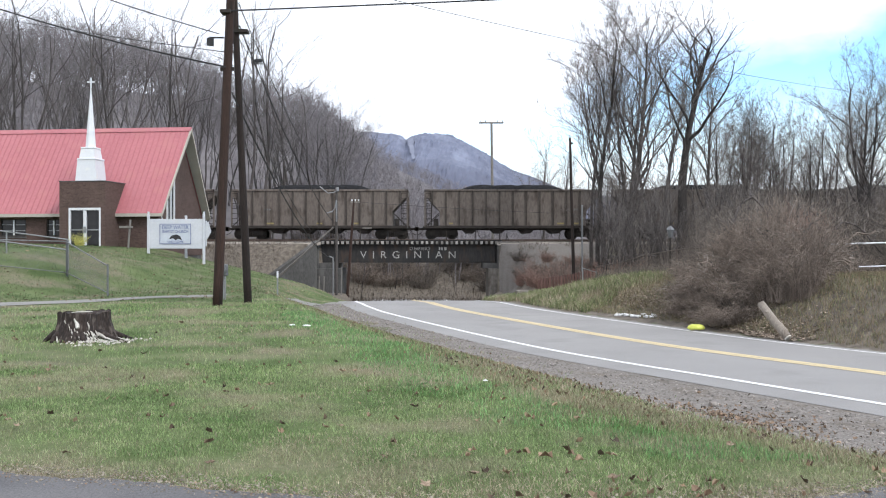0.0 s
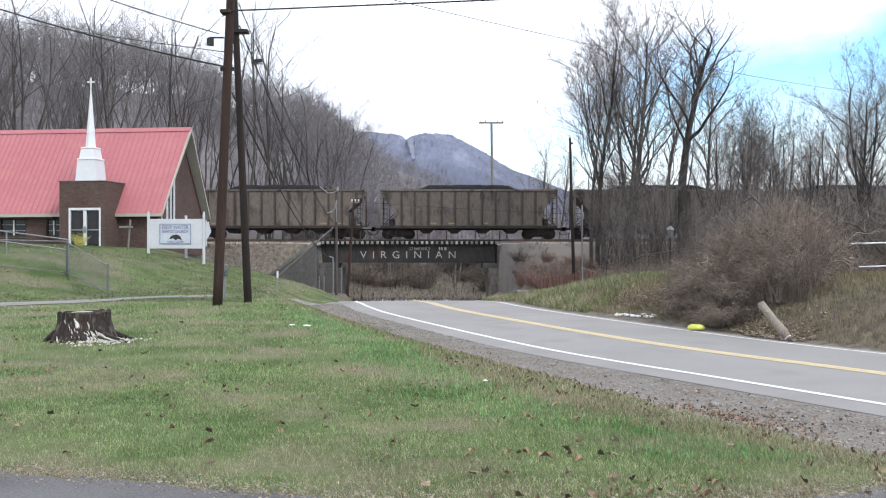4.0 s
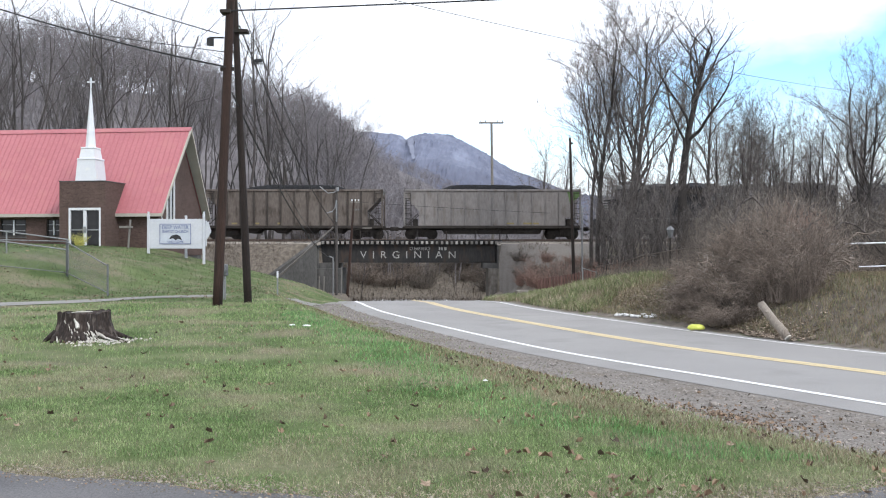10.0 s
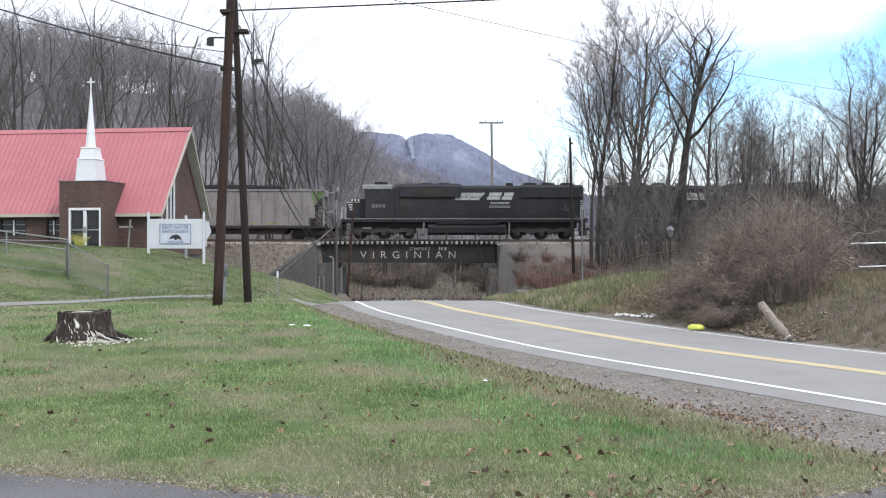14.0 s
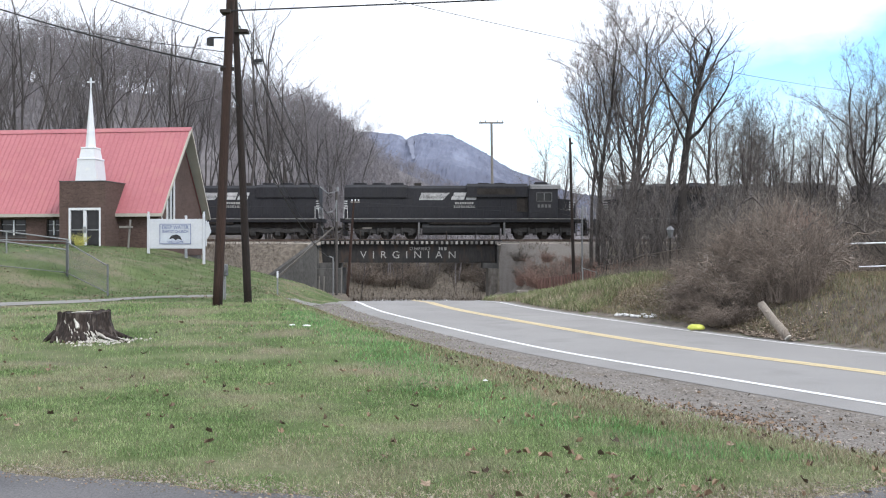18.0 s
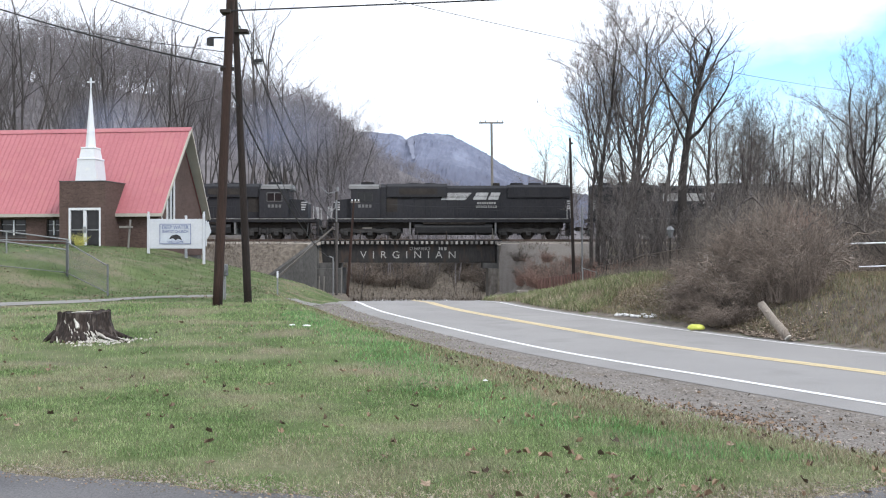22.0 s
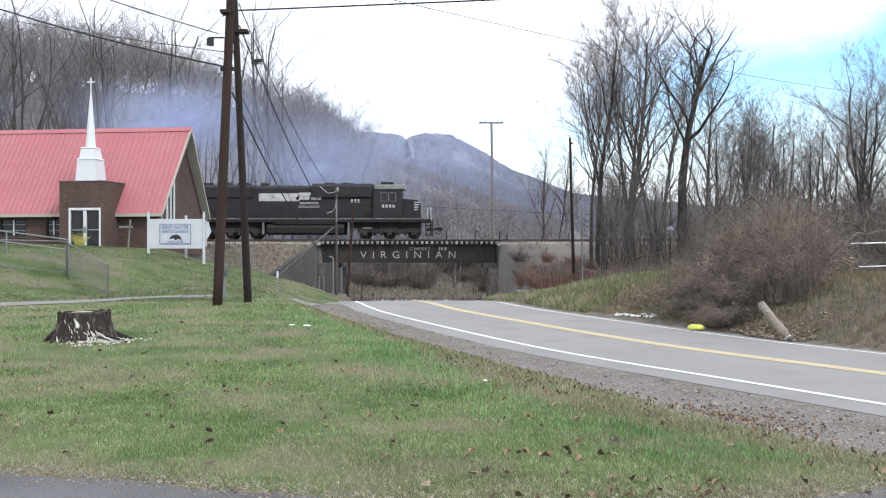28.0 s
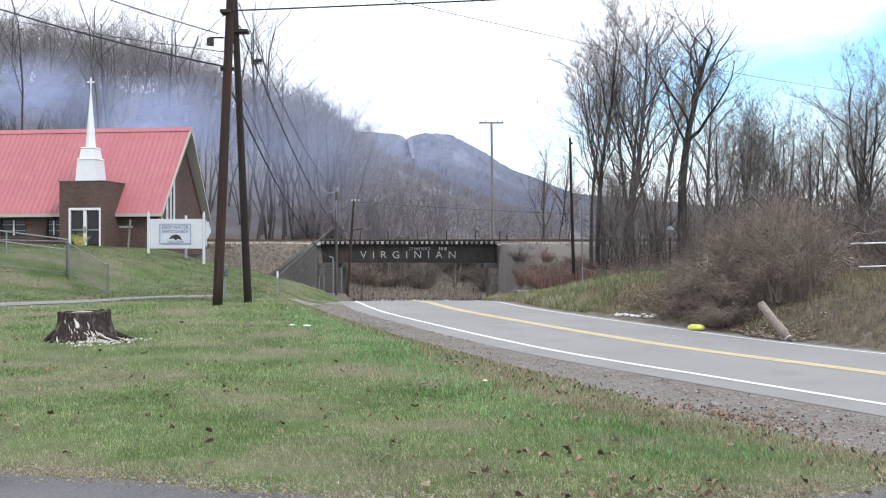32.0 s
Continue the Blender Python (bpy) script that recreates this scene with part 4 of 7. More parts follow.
            z = top - 0.25 + 0.8 * max(0, 1 - abs(b) ** 2.6) * max(0, 1 - abs(a + 0.08) ** 7) * (1 if abs(a) < 0.45 else max(0.0, 1 - (abs(a) - 0.45) / 0.3)) + rng.uniform(-0.05, 0.05)
            vs.append((a * (half - 0.06), b * (w - 0.05), z))
    for i in range(n):
        for j in range(m):
            k = i * (m + 1) + j
            fs.append((k, k + m + 1, k + m + 2, k + 1))
    part("coal_load", Shape().add(vs, fs), COAL, h, "heaped black coal")
    return h


def loco_truck(parent, x):
    for y in (-1.08, 1.08):
        s = Shape().prism([(x - 2.6, 0.62), (x - 2.45, 0.88), (x - 1.6, 0.98), (x - 0.9, 0.82), (x, 0.98), (x + 0.9, 0.82), (x + 1.6, 0.98), (x + 2.45, 0.88), (x + 2.6, 0.62),
                           (x + 2.3, 0.45), (x + 1.7, 0.62), (x + 0.9, 0.5), (x, 0.62), (x - 0.9, 0.5), (x - 1.7, 0.62), (x - 2.3, 0.45)], "y", y - 0.06, y + 0.06)
        for k in (-2.05, 0, 2.05):
            s.box(x + k - 0.2, x + k + 0.2, y - 0.12, y + 0.1, 0.3, 0.68, 0.03)
        for k in (-1.35, -0.7, 0.7, 1.35):
            s.tube([(x + k, y - 0.1, 0.35), (x + k, y - 0.1, 0.95)], 0.09, 7)
        part("truck_side_frame", s, GEAR, parent)
    # added dark box that blocks the light showing through between the wheels
    part("truck_light_block", Shape().box(x - 2.7, x + 2.7, -0.62, 0.62, 0.5, 0.98, 0.04), GEAR, parent)
    part("sand_pipe", Shape().tube([(x + 2.75, -1.25, 1.45), (x + 2.7, -1.25, 0.8), (x + 2.6, -1.05, 0.3)], 0.04, 5), LOCO_GREY, parent, "pale grey pipe")
    add_wheels(parent, (x - 2.05, x, x + 2.05))


def locomotive(index, striped=True):
    """Nose towards +x; couplers 10.95 m either side of the middle."""
    L = thing("diesel_locomotive", Matrix(), "black six-axle diesel locomotive with white stripes and worn lettering", "locomotive", "locomotives of the train")
    e = 10.1
    part("frame", Shape().box(-e - 0.35, e, -1.5, 1.5, 1.42, 1.72, 0.03).box(-e - 0.35, e, -1.56, 1.56, 1.66, 1.74), LOCO, L)
    # added box that fills the dark space under the sill and stops light
    part("underside_dark_fill", Shape().box(-9.6, 9.3, -0.85, 0.85, 0.95, 1.42), UNDER, L)
    for y in (-1.565, 1.565):
        part("sill_stripe", Shape().box(-e + 0.1, e - 0.1, y - 0.008, y + 0.008, 1.68, 1.725), LETTER, L, "thin white stripe along the sill")
    # long hood, with the raised dynamic brake section and rear radiators
    hood = Shape().prism([(-1.08, 1.74), (-1.08, 4.28), (-0.82, 4.52), (0.82, 4.52), (1.08, 4.28), (1.08, 1.74)], "x", -10.15, 5.3)
    part("long_hood", hood, LOCO, L)
    part("brake_hatch", Shape().prism([(-1.3, 3.55), (-1.3, 4.42), (-1.0, 4.68), (1.0, 4.68), (1.3, 4.42), (1.3, 3.55)], "x", 0.15, 5.25), LOCO, L)
    part("rear_radiator", Shape().prism([(-1.22, 3.5), (-1.22, 4.35), (-0.95, 4.58), (0.95, 4.58), (1.22, 4.35), (1.22, 3.5)], "x", -10.05, -4.9), LOCO, L)
    for x in (-8.9, -7.3, -5.75):
        part("radiator_fan", Shape().disc((x, 0, 4.66), "z", 0.58, 0.2, 18).disc((x, 0, 4.77), "z", 0.5, 0.03, 18), LOCO, L)
    part("exhaust_stack", Shape().box(-4.3, -3.7, -0.25, 0.25, 4.5, 4.8, 0.05), UNDER, L)
    part("dynamic_brake_fan", Shape().disc((1.6, 0, 4.72), "z", 0.5, 0.12, 16).disc((3.0, 0, 4.72), "z", 0.5, 0.12, 16), LOCO, L)
    for k, x in enumerate(np.arange(-9.9, 5.0, 0.92)):
        for y in (-1.092, 1.092):
            part("hood_door", Shape().box(x, x + 0.86, y - 0.012, y + 0.012, 1.95, 3.4, 0.01), LOCO, L)
    for y in (-1.31, 1.31):
        part("louvre", Shape().box(1.0, 4.2, y - 0.012, y + 0.012, 3.75, 4.25), UNDER, L)
        part("intake_grille", Shape().box(4.35 if y < 0 else 4.35, 5.25, y * 0.86 - 0.02, y * 0.86 + 0.02, 2.3, 3.5), UNDER, L)
    # cab and nose, further forward on two of them
    d = 0.45 if index in (0, 2) else 0.0
    part("cab", Shape().box(5.3 + d, 7.75 + d, -1.5, 1.5, 1.74, 4.3, 0.06), LOCO, L)
    if d:
        part("hood_front", Shape().prism([(-1.25, 1.74), (-1.25, 4.36), (-0.95, 4.62), (0.95, 4.62), (1.25, 4.36), (1.25, 1.74)], "x", 5.3, 5.3 + d), LOCO, L)
    part("cab_roof", Shape().prism([(-1.56, 4.2), (-1.4, 4.45), (-0.8, 4.62), (0.8, 4.62), (1.4, 4.45), (1.56, 4.2)], "x", 5.45 + d, 7.95 + d), LOCO_GREY, L, "dusty grey cab roof")
    part("roof_box", Shape().box(5.9 + d, 7.0 + d, -0.5, 0.5, 4.6, 4.86, 0.05), LOCO, L)
    part("horn", Shape().tube([(6.2 + d, 0.7, 4.6), (6.2 + d, 0.7, 4.8), (6.6 + d, 0.7, 4.83)], [0.03, 0.03, 0.07], 6), UNDER, L)
    part("antenna", Shape().tube([(5.6 + d, -0.3, 4.6), (5.6 + d, -0.3, 5.0)], 0.02, 4), UNDER, L)
    part("nose", Shape().prism([(7.75 + d, 1.74), (7.75 + d, 3.42), (9.0 + d, 3.3), (9.3 + d, 3.0), (9.3 + d, 1.74)], "y", -0.95, 0.95), LOCO, L)
    part("headlight", Shape().disc((7.97 + d, 0, 4.35), "x", 0.12, 0.1, 10), LOCO_WHITE, L)
    for y in (-1.505, 1.505):
        win = part("side_window", Shape().box(6.0 + d, 7.2 + d, y - 0.015, y + 0.015, 3.2, 3.85), DARK_GLASS, L)
        fr = Shape()
        for x0, x1, z0, z1 in ((5.95, 6.0, 3.15, 3.9), (6.57, 6.63, 3.15, 3.9), (7.2, 7.25, 3.15, 3.9), (6.0, 7.2, 3.85, 3.9), (6.0, 7.2, 3.15, 3.2)):
            fr.box(x0 + d, x1 + d, y - 0.025, y + 0.025, z0, z1)
        part("window_frame", fr, GEAR if d else LOCO_GREY, win)
        bars = Shape()
        for k in range(4):
            bars.box(6.05 + 0.3 * k + d, 6.25 + 0.3 * k + d, y - 0.008, y + 0.008, 2.64, 2.9)
        part("number_bars", bars, LETTER if index == 3 else LOCO_GREY, L)
        part("cab_door", Shape().box(5.35 + d, 5.75 + d, y - 0.02, y + 0.02, 1.8, 3.6), LOCO, L, "recessed cab door")
    part("windscreen", Shape().box(7.75 + d, 7.77 + d, -1.2, -0.2, 3.5, 4.05).box(7.75 + d, 7.77 + d, 0.2, 1.2, 3.5, 4.05), DARK_GLASS, L)
    part("number_board", Shape().box(7.5 + d, 7.9 + d, -0.75, 0.75, 4.15, 4.42, 0.03), LOCO_WHITE if index in (1, 3) else LOCO, L)
    # emblem and lettering on the flanks, as plain shapes, read left to right on either side
    for y in (-1.11, 1.11):
        def v(q):
            return q - (0.7 if index in (1, 3) else 0) if y < 0 else -(q + 2.5)

        def bar(sh, a, b, z0, z1, slant=0.0):
            sh.prism([(v(a), z0), (v(b), z0), (v(b + slant), z1), (v(a + slant), z1)], "y", y - 0.006, y + 0.006)
        s = Shape()
        if striped:
            for k in range(6):
                bar(s, -3.2 + k * 0.04, -1.15 + k * 0.1, 3.3 + k * 0.105, 3.375 + k * 0.105, 0.05)
        else:
            bar(s, -3.6, -0.2, 3.2, 3.85)
        part("mane_stripes", s, LOCO_WHITE, L, "worn white stripes")
        for a, b in ((-0.5, 0.6), (0.75, 1.6)):
            s = Shape()
            bar(s, a, b, 3.32, 3.6, 0.1)
            bar(s, a + 0.18, b + 0.12, 3.64, 3.92, 0.1)
            part("emblem_block", s, LOCO_WHITE, L, "slanted worn white emblem block")
        for row, (a, b) in enumerate(((-0.15, 1.3), (-0.25, 1.55))):
            s = Shape()
            for x in np.arange(a, b, 0.2):
                bar(s, x, x + 0.14, 2.95 - row * 0.3, 3.12 - row * 0.3)
            part("name_bars", s, LETTER, L, "row of faded small lettering")
    # ends: chevron stripes, steps, pilots, rails
    for sg in (-1, 1):
        for y in (-1.0, 1.0):
            s = Shape()
            for k in range(4):
                z = 2.55 + k * 0.2 if sg < 0 else 2.45 + k * 0.2
                a = -10.15 if sg < 0 else 8.75 + d
                yy = 1.09 * y if sg < 0 else 0.96 * y
                s.box(a, a + 0.55 - 0.06 * (4 - k), yy - 0.012, yy + 0.012, z, z + 0.1)
            part("corner_stripes", s, LOCO_WHITE, L, "short white corner stripes")
            st = Shape()
            for z in (0.35, 0.75, 1.15):
                st.box(sg * 10.0 - 0.28, sg * 10.0 + 0.28, y * 1.3 - 0.18, y * 1.3 + 0.18, z, z + 0.05)
            st.box(sg * 10.0 - 0.3, sg * 10.0 - 0.26, y * 1.48 - 0.02, y * 1.48 + 0.02, 0.3, 1.7).box(sg * 10.0 + 0.26, sg * 10.0 + 0.3, y * 1.48 - 0.02, y * 1.48 + 0.02, 0.3, 1.7)
            part("step", st, UNDER, L)
            part("handrail", Shape().tube([(sg * 9.85, y * 1.48, 1.7), (sg * 9.85, y * 1.48, 2.75), (sg * 10.1, y * 1.45, 2.65), (sg * 10.2, y * 1.4, 1.7)], 0.028, 5), LOCO_WHITE, L, "white end handrail")
        part("pilot", Shape().box(sg * 10.15 - 0.06, sg * 10.15 + 0.06, -1.45, 1.45, 0.3, 1.6, 0.03), LOCO, L)
        for y in (-1, 1):
            part("end_railing", Shape().tube([(sg * 10.15, y * 1.3, 1.7), (sg * 10.15, y * 1.3, 2.7), (sg * 10.15, y * 0.5, 2.7), (sg * 10.15, y * 0.5, 1.7)], 0.025, 5), LOCO_WHITE, L)
        for k in (-0.75, -0.45, 0.5, 0.8):
            part("air_hose", Shape().tube([(sg * 10.2, k, 1.2), (sg * 10.45, k, 0.75), (sg * 10.5, k * 0.95, 0.45)], 0.035, 5), LOCO_GREY, L)
        coupler(L, sg * 10.95, sg)
        loco_truck(L, sg * 6.65)
    for y in (-1.5, 1.5):
        rail = Shape()
        xs = np.arange(-9.6, 5.2, 1.85)
        for x in xs:
            rail.tube([(x, y, 1.72), (x, y, 2.72)], 0.018, 4)
        rail.tube([(xs[0], y, 2.72), (xs[-1], y, 2.72)], 0.02, 4)
        part("side_handrail", rail, LOCO, L)
    part("fuel_tank", Shape().prism([(-1.25, 1.3), (-1.4, 1.0), (-1.3, 0.55), (-0.9, 0.38), (0.9, 0.38), (1.3, 0.55), (1.4, 1.0), (1.25, 1.3)], "x", -3.6, 2.9), BLACK, L, "smooth black fuel tank", False)
    part("air_reservoir", Shape().tube([(-3.0, -1.35, 1.34), (2.2, -1.35, 1.34)], 0.12, 8).tube([(-3.0, 1.35, 1.34), (2.2, 1.35, 1.34)], 0.12, 8), UNDER, L)
    part("tank_bracket", Shape().box(-3.95, -3.8, -1.45, 1.45, 0.4, 1.5), LOCO_GREY, L, "pale grey bracket")
    part("tank_bracket", Shape().box(3.2, 3.35, -1.45, 1.45, 0.4, 1.5), LOCO_GREY, L, "pale grey bracket")
    return L


# middles of the cars at the start, metres along the track
TRAIN = []
for i, (a, b) in enumerate(((51, 394), (394, 737), (737, 1078.5), (1078.5, 1422), (1422, 1764.5), (1771, 2116))):
    TRAIN.append((hopper(i, grey=i == 5), ((a + b) / 2 - 784) / 21.2, 0))
for i, (a, b) in enumerate(((2114, 2577), (2588, 3053), (3038, 3502), (3508, 3972))):
    TRAIN.append((locomotive(i, striped=i in (0, 1, 2)), ((a + b) / 2 - 784) / 21.2, 0 if i in (1, 3) else 180))


# ---- church ----
def church():
    c = thing("church", pose(-16.6, 56, 0, 0, 0, -7.5), "brown brick church, steep red metal roof and white steeple", "church")
    g0, eave, ridge, depth, left = 1.2, 3.72, 9.2, 7.6, -19.0
    mid = depth / 2
    # walls: long sides and gables, with openings framed by the pieces
    front = 0.45
    cuts = [(-18.3, -16.6), (-15.8, -14.1), (-13.2, -11.5), (-10.5, -8.8), (-7.5, -6.6)]
    x = left + 0.3
    for a, b in cuts:
        part("wall_section", Shape().box(x, a, front, front + 0.3, g0, eave + 0.1), BRICK, c)
        part("wall_section", Shape().box(a, b, front, front + 0.3, g0, 2.35), BRICK, c)
        part("wall_section", Shape().box(a, b, front, front + 0.3, 3.42, eave + 0.1), BRICK, c)
        x = b
    part("wall_section", Shape().box(x, -0.35, front, front + 0.3, g0, eave + 0.1), BRICK, c)
    part("back_wall", Shape().box(left + 0.3, -0.35, depth - 0.75, depth - 0.45, g0, eave + 0.1), BRICK, c)
    slope = (ridge - eave) / mid
    gable = [(front + 0.3, g0), (depth - 0.75, g0), (depth - 0.75, eave + 0.35), (mid, ridge - 0.75), (front + 0.3, eave + 0.35)]
    part("gable_wall", Shape().prism(gable, "x", -0.65, -0.35), BRICK, c)
    part("gable_wall", Shape().prism(gable, "x", left + 0.3, left + 0.6), BRICK, c)
    # roof: two slabs, longer at the ridge than at the eaves, with raised seams
    def slab(y_e, name):
        sg = 1 if y_e < mid else -1
        top = [(left, y_e, eave), (0.05, y_e, eave), (0.3, mid, ridge), (left - 0.7, mid, ridge)]
        return Shape().add([(p[0], p[1], p[2] + 0.0) for p in top] + [(p[0], p[1], p[2] - 0.16) for p in top],
                           [(0, 1, 2, 3) if sg > 0 else (3, 2, 1, 0), (7, 6, 5, 4) if sg > 0 else (4, 5, 6, 7), (0, 4, 5, 1), (1, 5, 6, 2), (2, 6, 7, 3), (3, 7, 4, 0)])
    r = part("roof", slab(0, "f"), RED_METAL, c, "red ribbed metal roof")
    part("roof_slope", slab(depth, "b"), RED_METAL, r)
    n = int(-left / 0.33)
    length = math.hypot(mid, ridge - eave)
    rib = Shape().prism([(-0.022, 0), (0.022, 0), (0.012, 0.03), (-0.012, 0.03)], "y", 0, 1).mesh("roof_seam", RED_METAL)
    for side in (0, 1):
        for i in range(n + 1):
            x0 = left + 0.02 - i * left / n
            x1 = x0 + (0.0 if i < n - 3 else (i - n + 4) * 0.16)
            y_e = 0 if side == 0 else depth
            p0, p1 = Vector((x0, y_e, eave)), Vector((x0, mid, ridge))
            d = (p1 - p0).normalized()
            nz = Vector((0, -d.z if side == 0 else d.z, abs(d.y))).normalized()
            xx = d.cross(nz)
            s = part("roof_seam", rib, None, r)
            s.matrix_basis = Matrix.Translation(p0) @ Matrix((xx, d, nz)).transposed().to_4x4() @ Matrix.Diagonal((1, length, 1, 1))
    part("ridge_cap", Shape().prism([(mid - 0.2, ridge - 0.2), (mid, ridge + 0.07), (mid + 0.2, ridge - 0.2), (mid, ridge - 0.02)], "x", left - 0.7, 0.32), RED_METAL, r)
    # gable end trim: pale soffit and barge boards
    for y_e, nm in ((0.0, "a"), (depth, "b")):
        b = Shape().add([(0.06, y_e, eave - 0.2), (0.32, mid, ridge - 0.22), (0.32, mid, ridge + 0.02), (0.06, y_e, eave + 0.02),
                         (-0.02, y_e, eave - 0.2), (0.24, mid, ridge - 0.22), (0.24, mid, ridge + 0.02), (-0.02, y_e, eave + 0.02)],
                        [(0, 1, 2, 3), (7, 6, 5, 4), (0, 4, 5, 1), (2, 6, 7, 3), (0, 3, 7, 4), (1, 5, 6, 2)])
        part("barge_board", b, BEIGE_PAINT, c, "pale beige barge board")
        so = Shape().add([(0.0, y_e + (0.05 if y_e < mid else -0.05), eave - 0.17), (0.26, mid, ridge - 0.19), (-0.4, mid, ridge - 0.19), (-0.4, y_e + (0.05 if y_e < mid else -0.05), eave - 0.17)], [(0, 1, 2, 3)])
        part("soffit", so, BEIGE_PAINT, c, "pale beige soffit")
    part("fascia", Shape().box(left, 0.05, -0.03, 0.03, eave - 0.2, eave - 0.01), BEIGE_PAINT, c, "pale eave board")
    part("downpipe", Shape().tube([(-0.05, 0.0, eave - 0.1), (-0.05, 0.35, eave - 0.4), (-0.05, 0.38, g0 + 0.6)], 0.045, 6), WHITE_PAINT, c)
    # tall window in the gable
    w = part("gable_window", Shape().box(-0.36, -0.33, 1.55, 2.5, 2.4, 6.0), DARK_GLASS, c)
    for y in (1.5, 2.0, 2.5):
        part("window_frame", Shape().box(-0.36, -0.25, y - 0.05, y + 0.05, 2.3, 5.6 if y < 2 else 6.3), WHITE_PAINT, w, "white window frame")
    part("window_sill", Shape().box(-0.36, -0.1, 1.4, 2.6, 2.22, 2.32), WHITE_PAINT, w)
    for a, b in cuts:
        w = part("window", Shape().box(a, b, front + 0.12, front + 0.15, 2.35, 3.42), DARK_GLASS, c)
        m = (a + b) / 2
        fr = Shape().box(a, b, front + 0.04, front + 0.12, 3.34, 3.42).box(a, b, front + 0.04, front + 0.12, 2.35, 2.43).box(a, a + 0.06, front + 0.04, front + 0.12, 2.43, 3.34).box(b - 0.08, b, front + 0.04, front + 0.12, 2.43, 3.34)
        part("window_frame", fr, UNDER, w, "dark window frame")
        for k in (1, 2):
            zz = 2.35 + k * 0.36
            part("glazing_bar", Shape().box(a + 0.08, b - 0.08, front + 0.06, front + 0.11, zz - 0.018, zz + 0.018), GREY_METAL, w)
        part("mullion", Shape().box(m - 0.04, m + 0.04, front + 0.05, front + 0.12, 2.43, 3.34), WHITE_PAINT, w)
        part("window_sill", Shape().box(a - 0.05, b + 0.05, front - 0.06, front + 0.1, 2.27, 2.345), CONCRETE, w)
    # entrance tower
    x0, x1, y0, y1, z1 = -5.7, -2.87, -1.25, 1.6, 5.52
    d0, d1, dz = -5.12, -3.14, 4.0
    for b in ((x0, d0, y0, y0 + 0.3, g0), (d1, x1, y0, y0 + 0.3, g0), (d0, d1, y0, y0 + 0.3, dz), (x0, x0 + 0.3, y0 + 0.3, y1, g0), (x1 - 0.3, x1, y0 + 0.3, y1, g0), (x0 + 0.3, x1 - 0.3, y1 - 0.3, y1, g0)):
        part("tower_wall", Shape().box(*b, z1), BRICK, c, "dark brown brick entrance block")
    part("tower_cap", Shape().box(x0 - 0.03, x1 + 0.03, y0 - 0.03, y1 + 0.03, z1, z1 + 0.06, 0.01), CONCRETE, c)
    d = part("entrance_door", Shape().box(d0 + 0.08, (d0 + d1) / 2 - 0.05, y0 + 0.1, y0 + 0.13, 1.6, dz - 0.12).box((d0 + d1) / 2 + 0.05, d1 - 0.08, y0 + 0.1, y0 + 0.13, 1.6, dz - 0.12), DARK_GLASS, c, "dark glass double door in a white frame")
    fr = Shape().box(d0, d0 + 0.1, y0 - 0.02, y0 + 0.1, 1.5, dz).box(d1 - 0.1, d1, y0 - 0.02, y0 + 0.1, 1.5, dz).box(d0 + 0.1, d1 - 0.1, y0 - 0.02, y0 + 0.1, dz - 0.14, dz)
    part("door_frame", fr, WHITE_PAINT, d)
    m = (d0 + d1) / 2
    part("door_stile", Shape().box(m - 0.09, m - 0.005, y0 + 0.0, y0 + 0.1, 1.5, dz - 0.14).box(m + 0.005, m + 0.09, y0 + 0.0, y0 + 0.1, 1.5, dz - 0.14), WHITE_PAINT, d)
    part("push_bar", Shape().box(d0 + 0.1, m - 0.09, y0 + 0.03, y0 + 0.1, 2.68, 2.75), GREY_METAL, d)
    part("push_bar", Shape().box(m + 0.09, d1 - 0.1, y0 + 0.03, y0 + 0.1, 2.68, 2.75), GREY_METAL, d)
    part("door_handle", Shape().box(m - 0.1, m + 0.1, y0 - 0.06, y0 - 0.02, 2.55, 2.9, 0.01), GREY_METAL, d)
    part("wall_lamp", Shape().box(x0 - 0.16, x0, y0 + 0.3, y0 + 0.5, 4.45, 4.62, 0.03), WHITE_PAINT, c)
    # steeple
    sx, sy = -4.25, -0.3

    def tier(z0, z1, a, b):
        return Shape().add([(sx + i * a, sy + j * a, z0) for i, j in ((-1, -1), (1, -1), (1, 1), (-1, 1))] + [(sx + i * b, sy + j * b, z1) for i, j in ((-1, -1), (1, -1), (1, 1), (-1, 1))],
                           [(3, 2, 1, 0), (4, 5, 6, 7), (0, 1, 5, 4), (1, 2, 6, 5), (2, 3, 7, 6), (3, 0, 4, 7)])
    st = part("steeple", tier(z1 + 0.06, 6.82, 0.64, 0.55), WHITE_PAINT, c, "white tapered steeple")
    part("steeple_band", Shape().box(sx - 0.58, sx + 0.58, sy - 0.58, sy + 0.58, 6.82, 6.94, 0.03), WHITE_PAINT, st)
    part("steeple_tier", tier(6.94, 7.5, 0.48, 0.4), WHITE_PAINT, st)
    part("steeple_band", Shape().box(sx - 0.43, sx + 0.43, sy - 0.43, sy + 0.43, 7.5, 7.6, 0.03), WHITE_PAINT, st)
    part("spire", Shape().tube([(sx, sy, 7.6), (sx, sy, 11.2)], [0.31, 0.02], 8), WHITE_PAINT, st)
    part("cross", Shape().box(sx - 0.035, sx + 0.035, sy - 0.035, sy + 0.035, 11.15, 11.75).box(sx - 0.23, sx + 0.23, sy - 0.03, sy + 0.03, 11.45, 11.53), WHITE_PAINT, st)
    part("foundation", Shape().box(left + 0.35, -0.4, front + 0.05, depth - 0.5, 0.3, g0), CONCRETE, c)
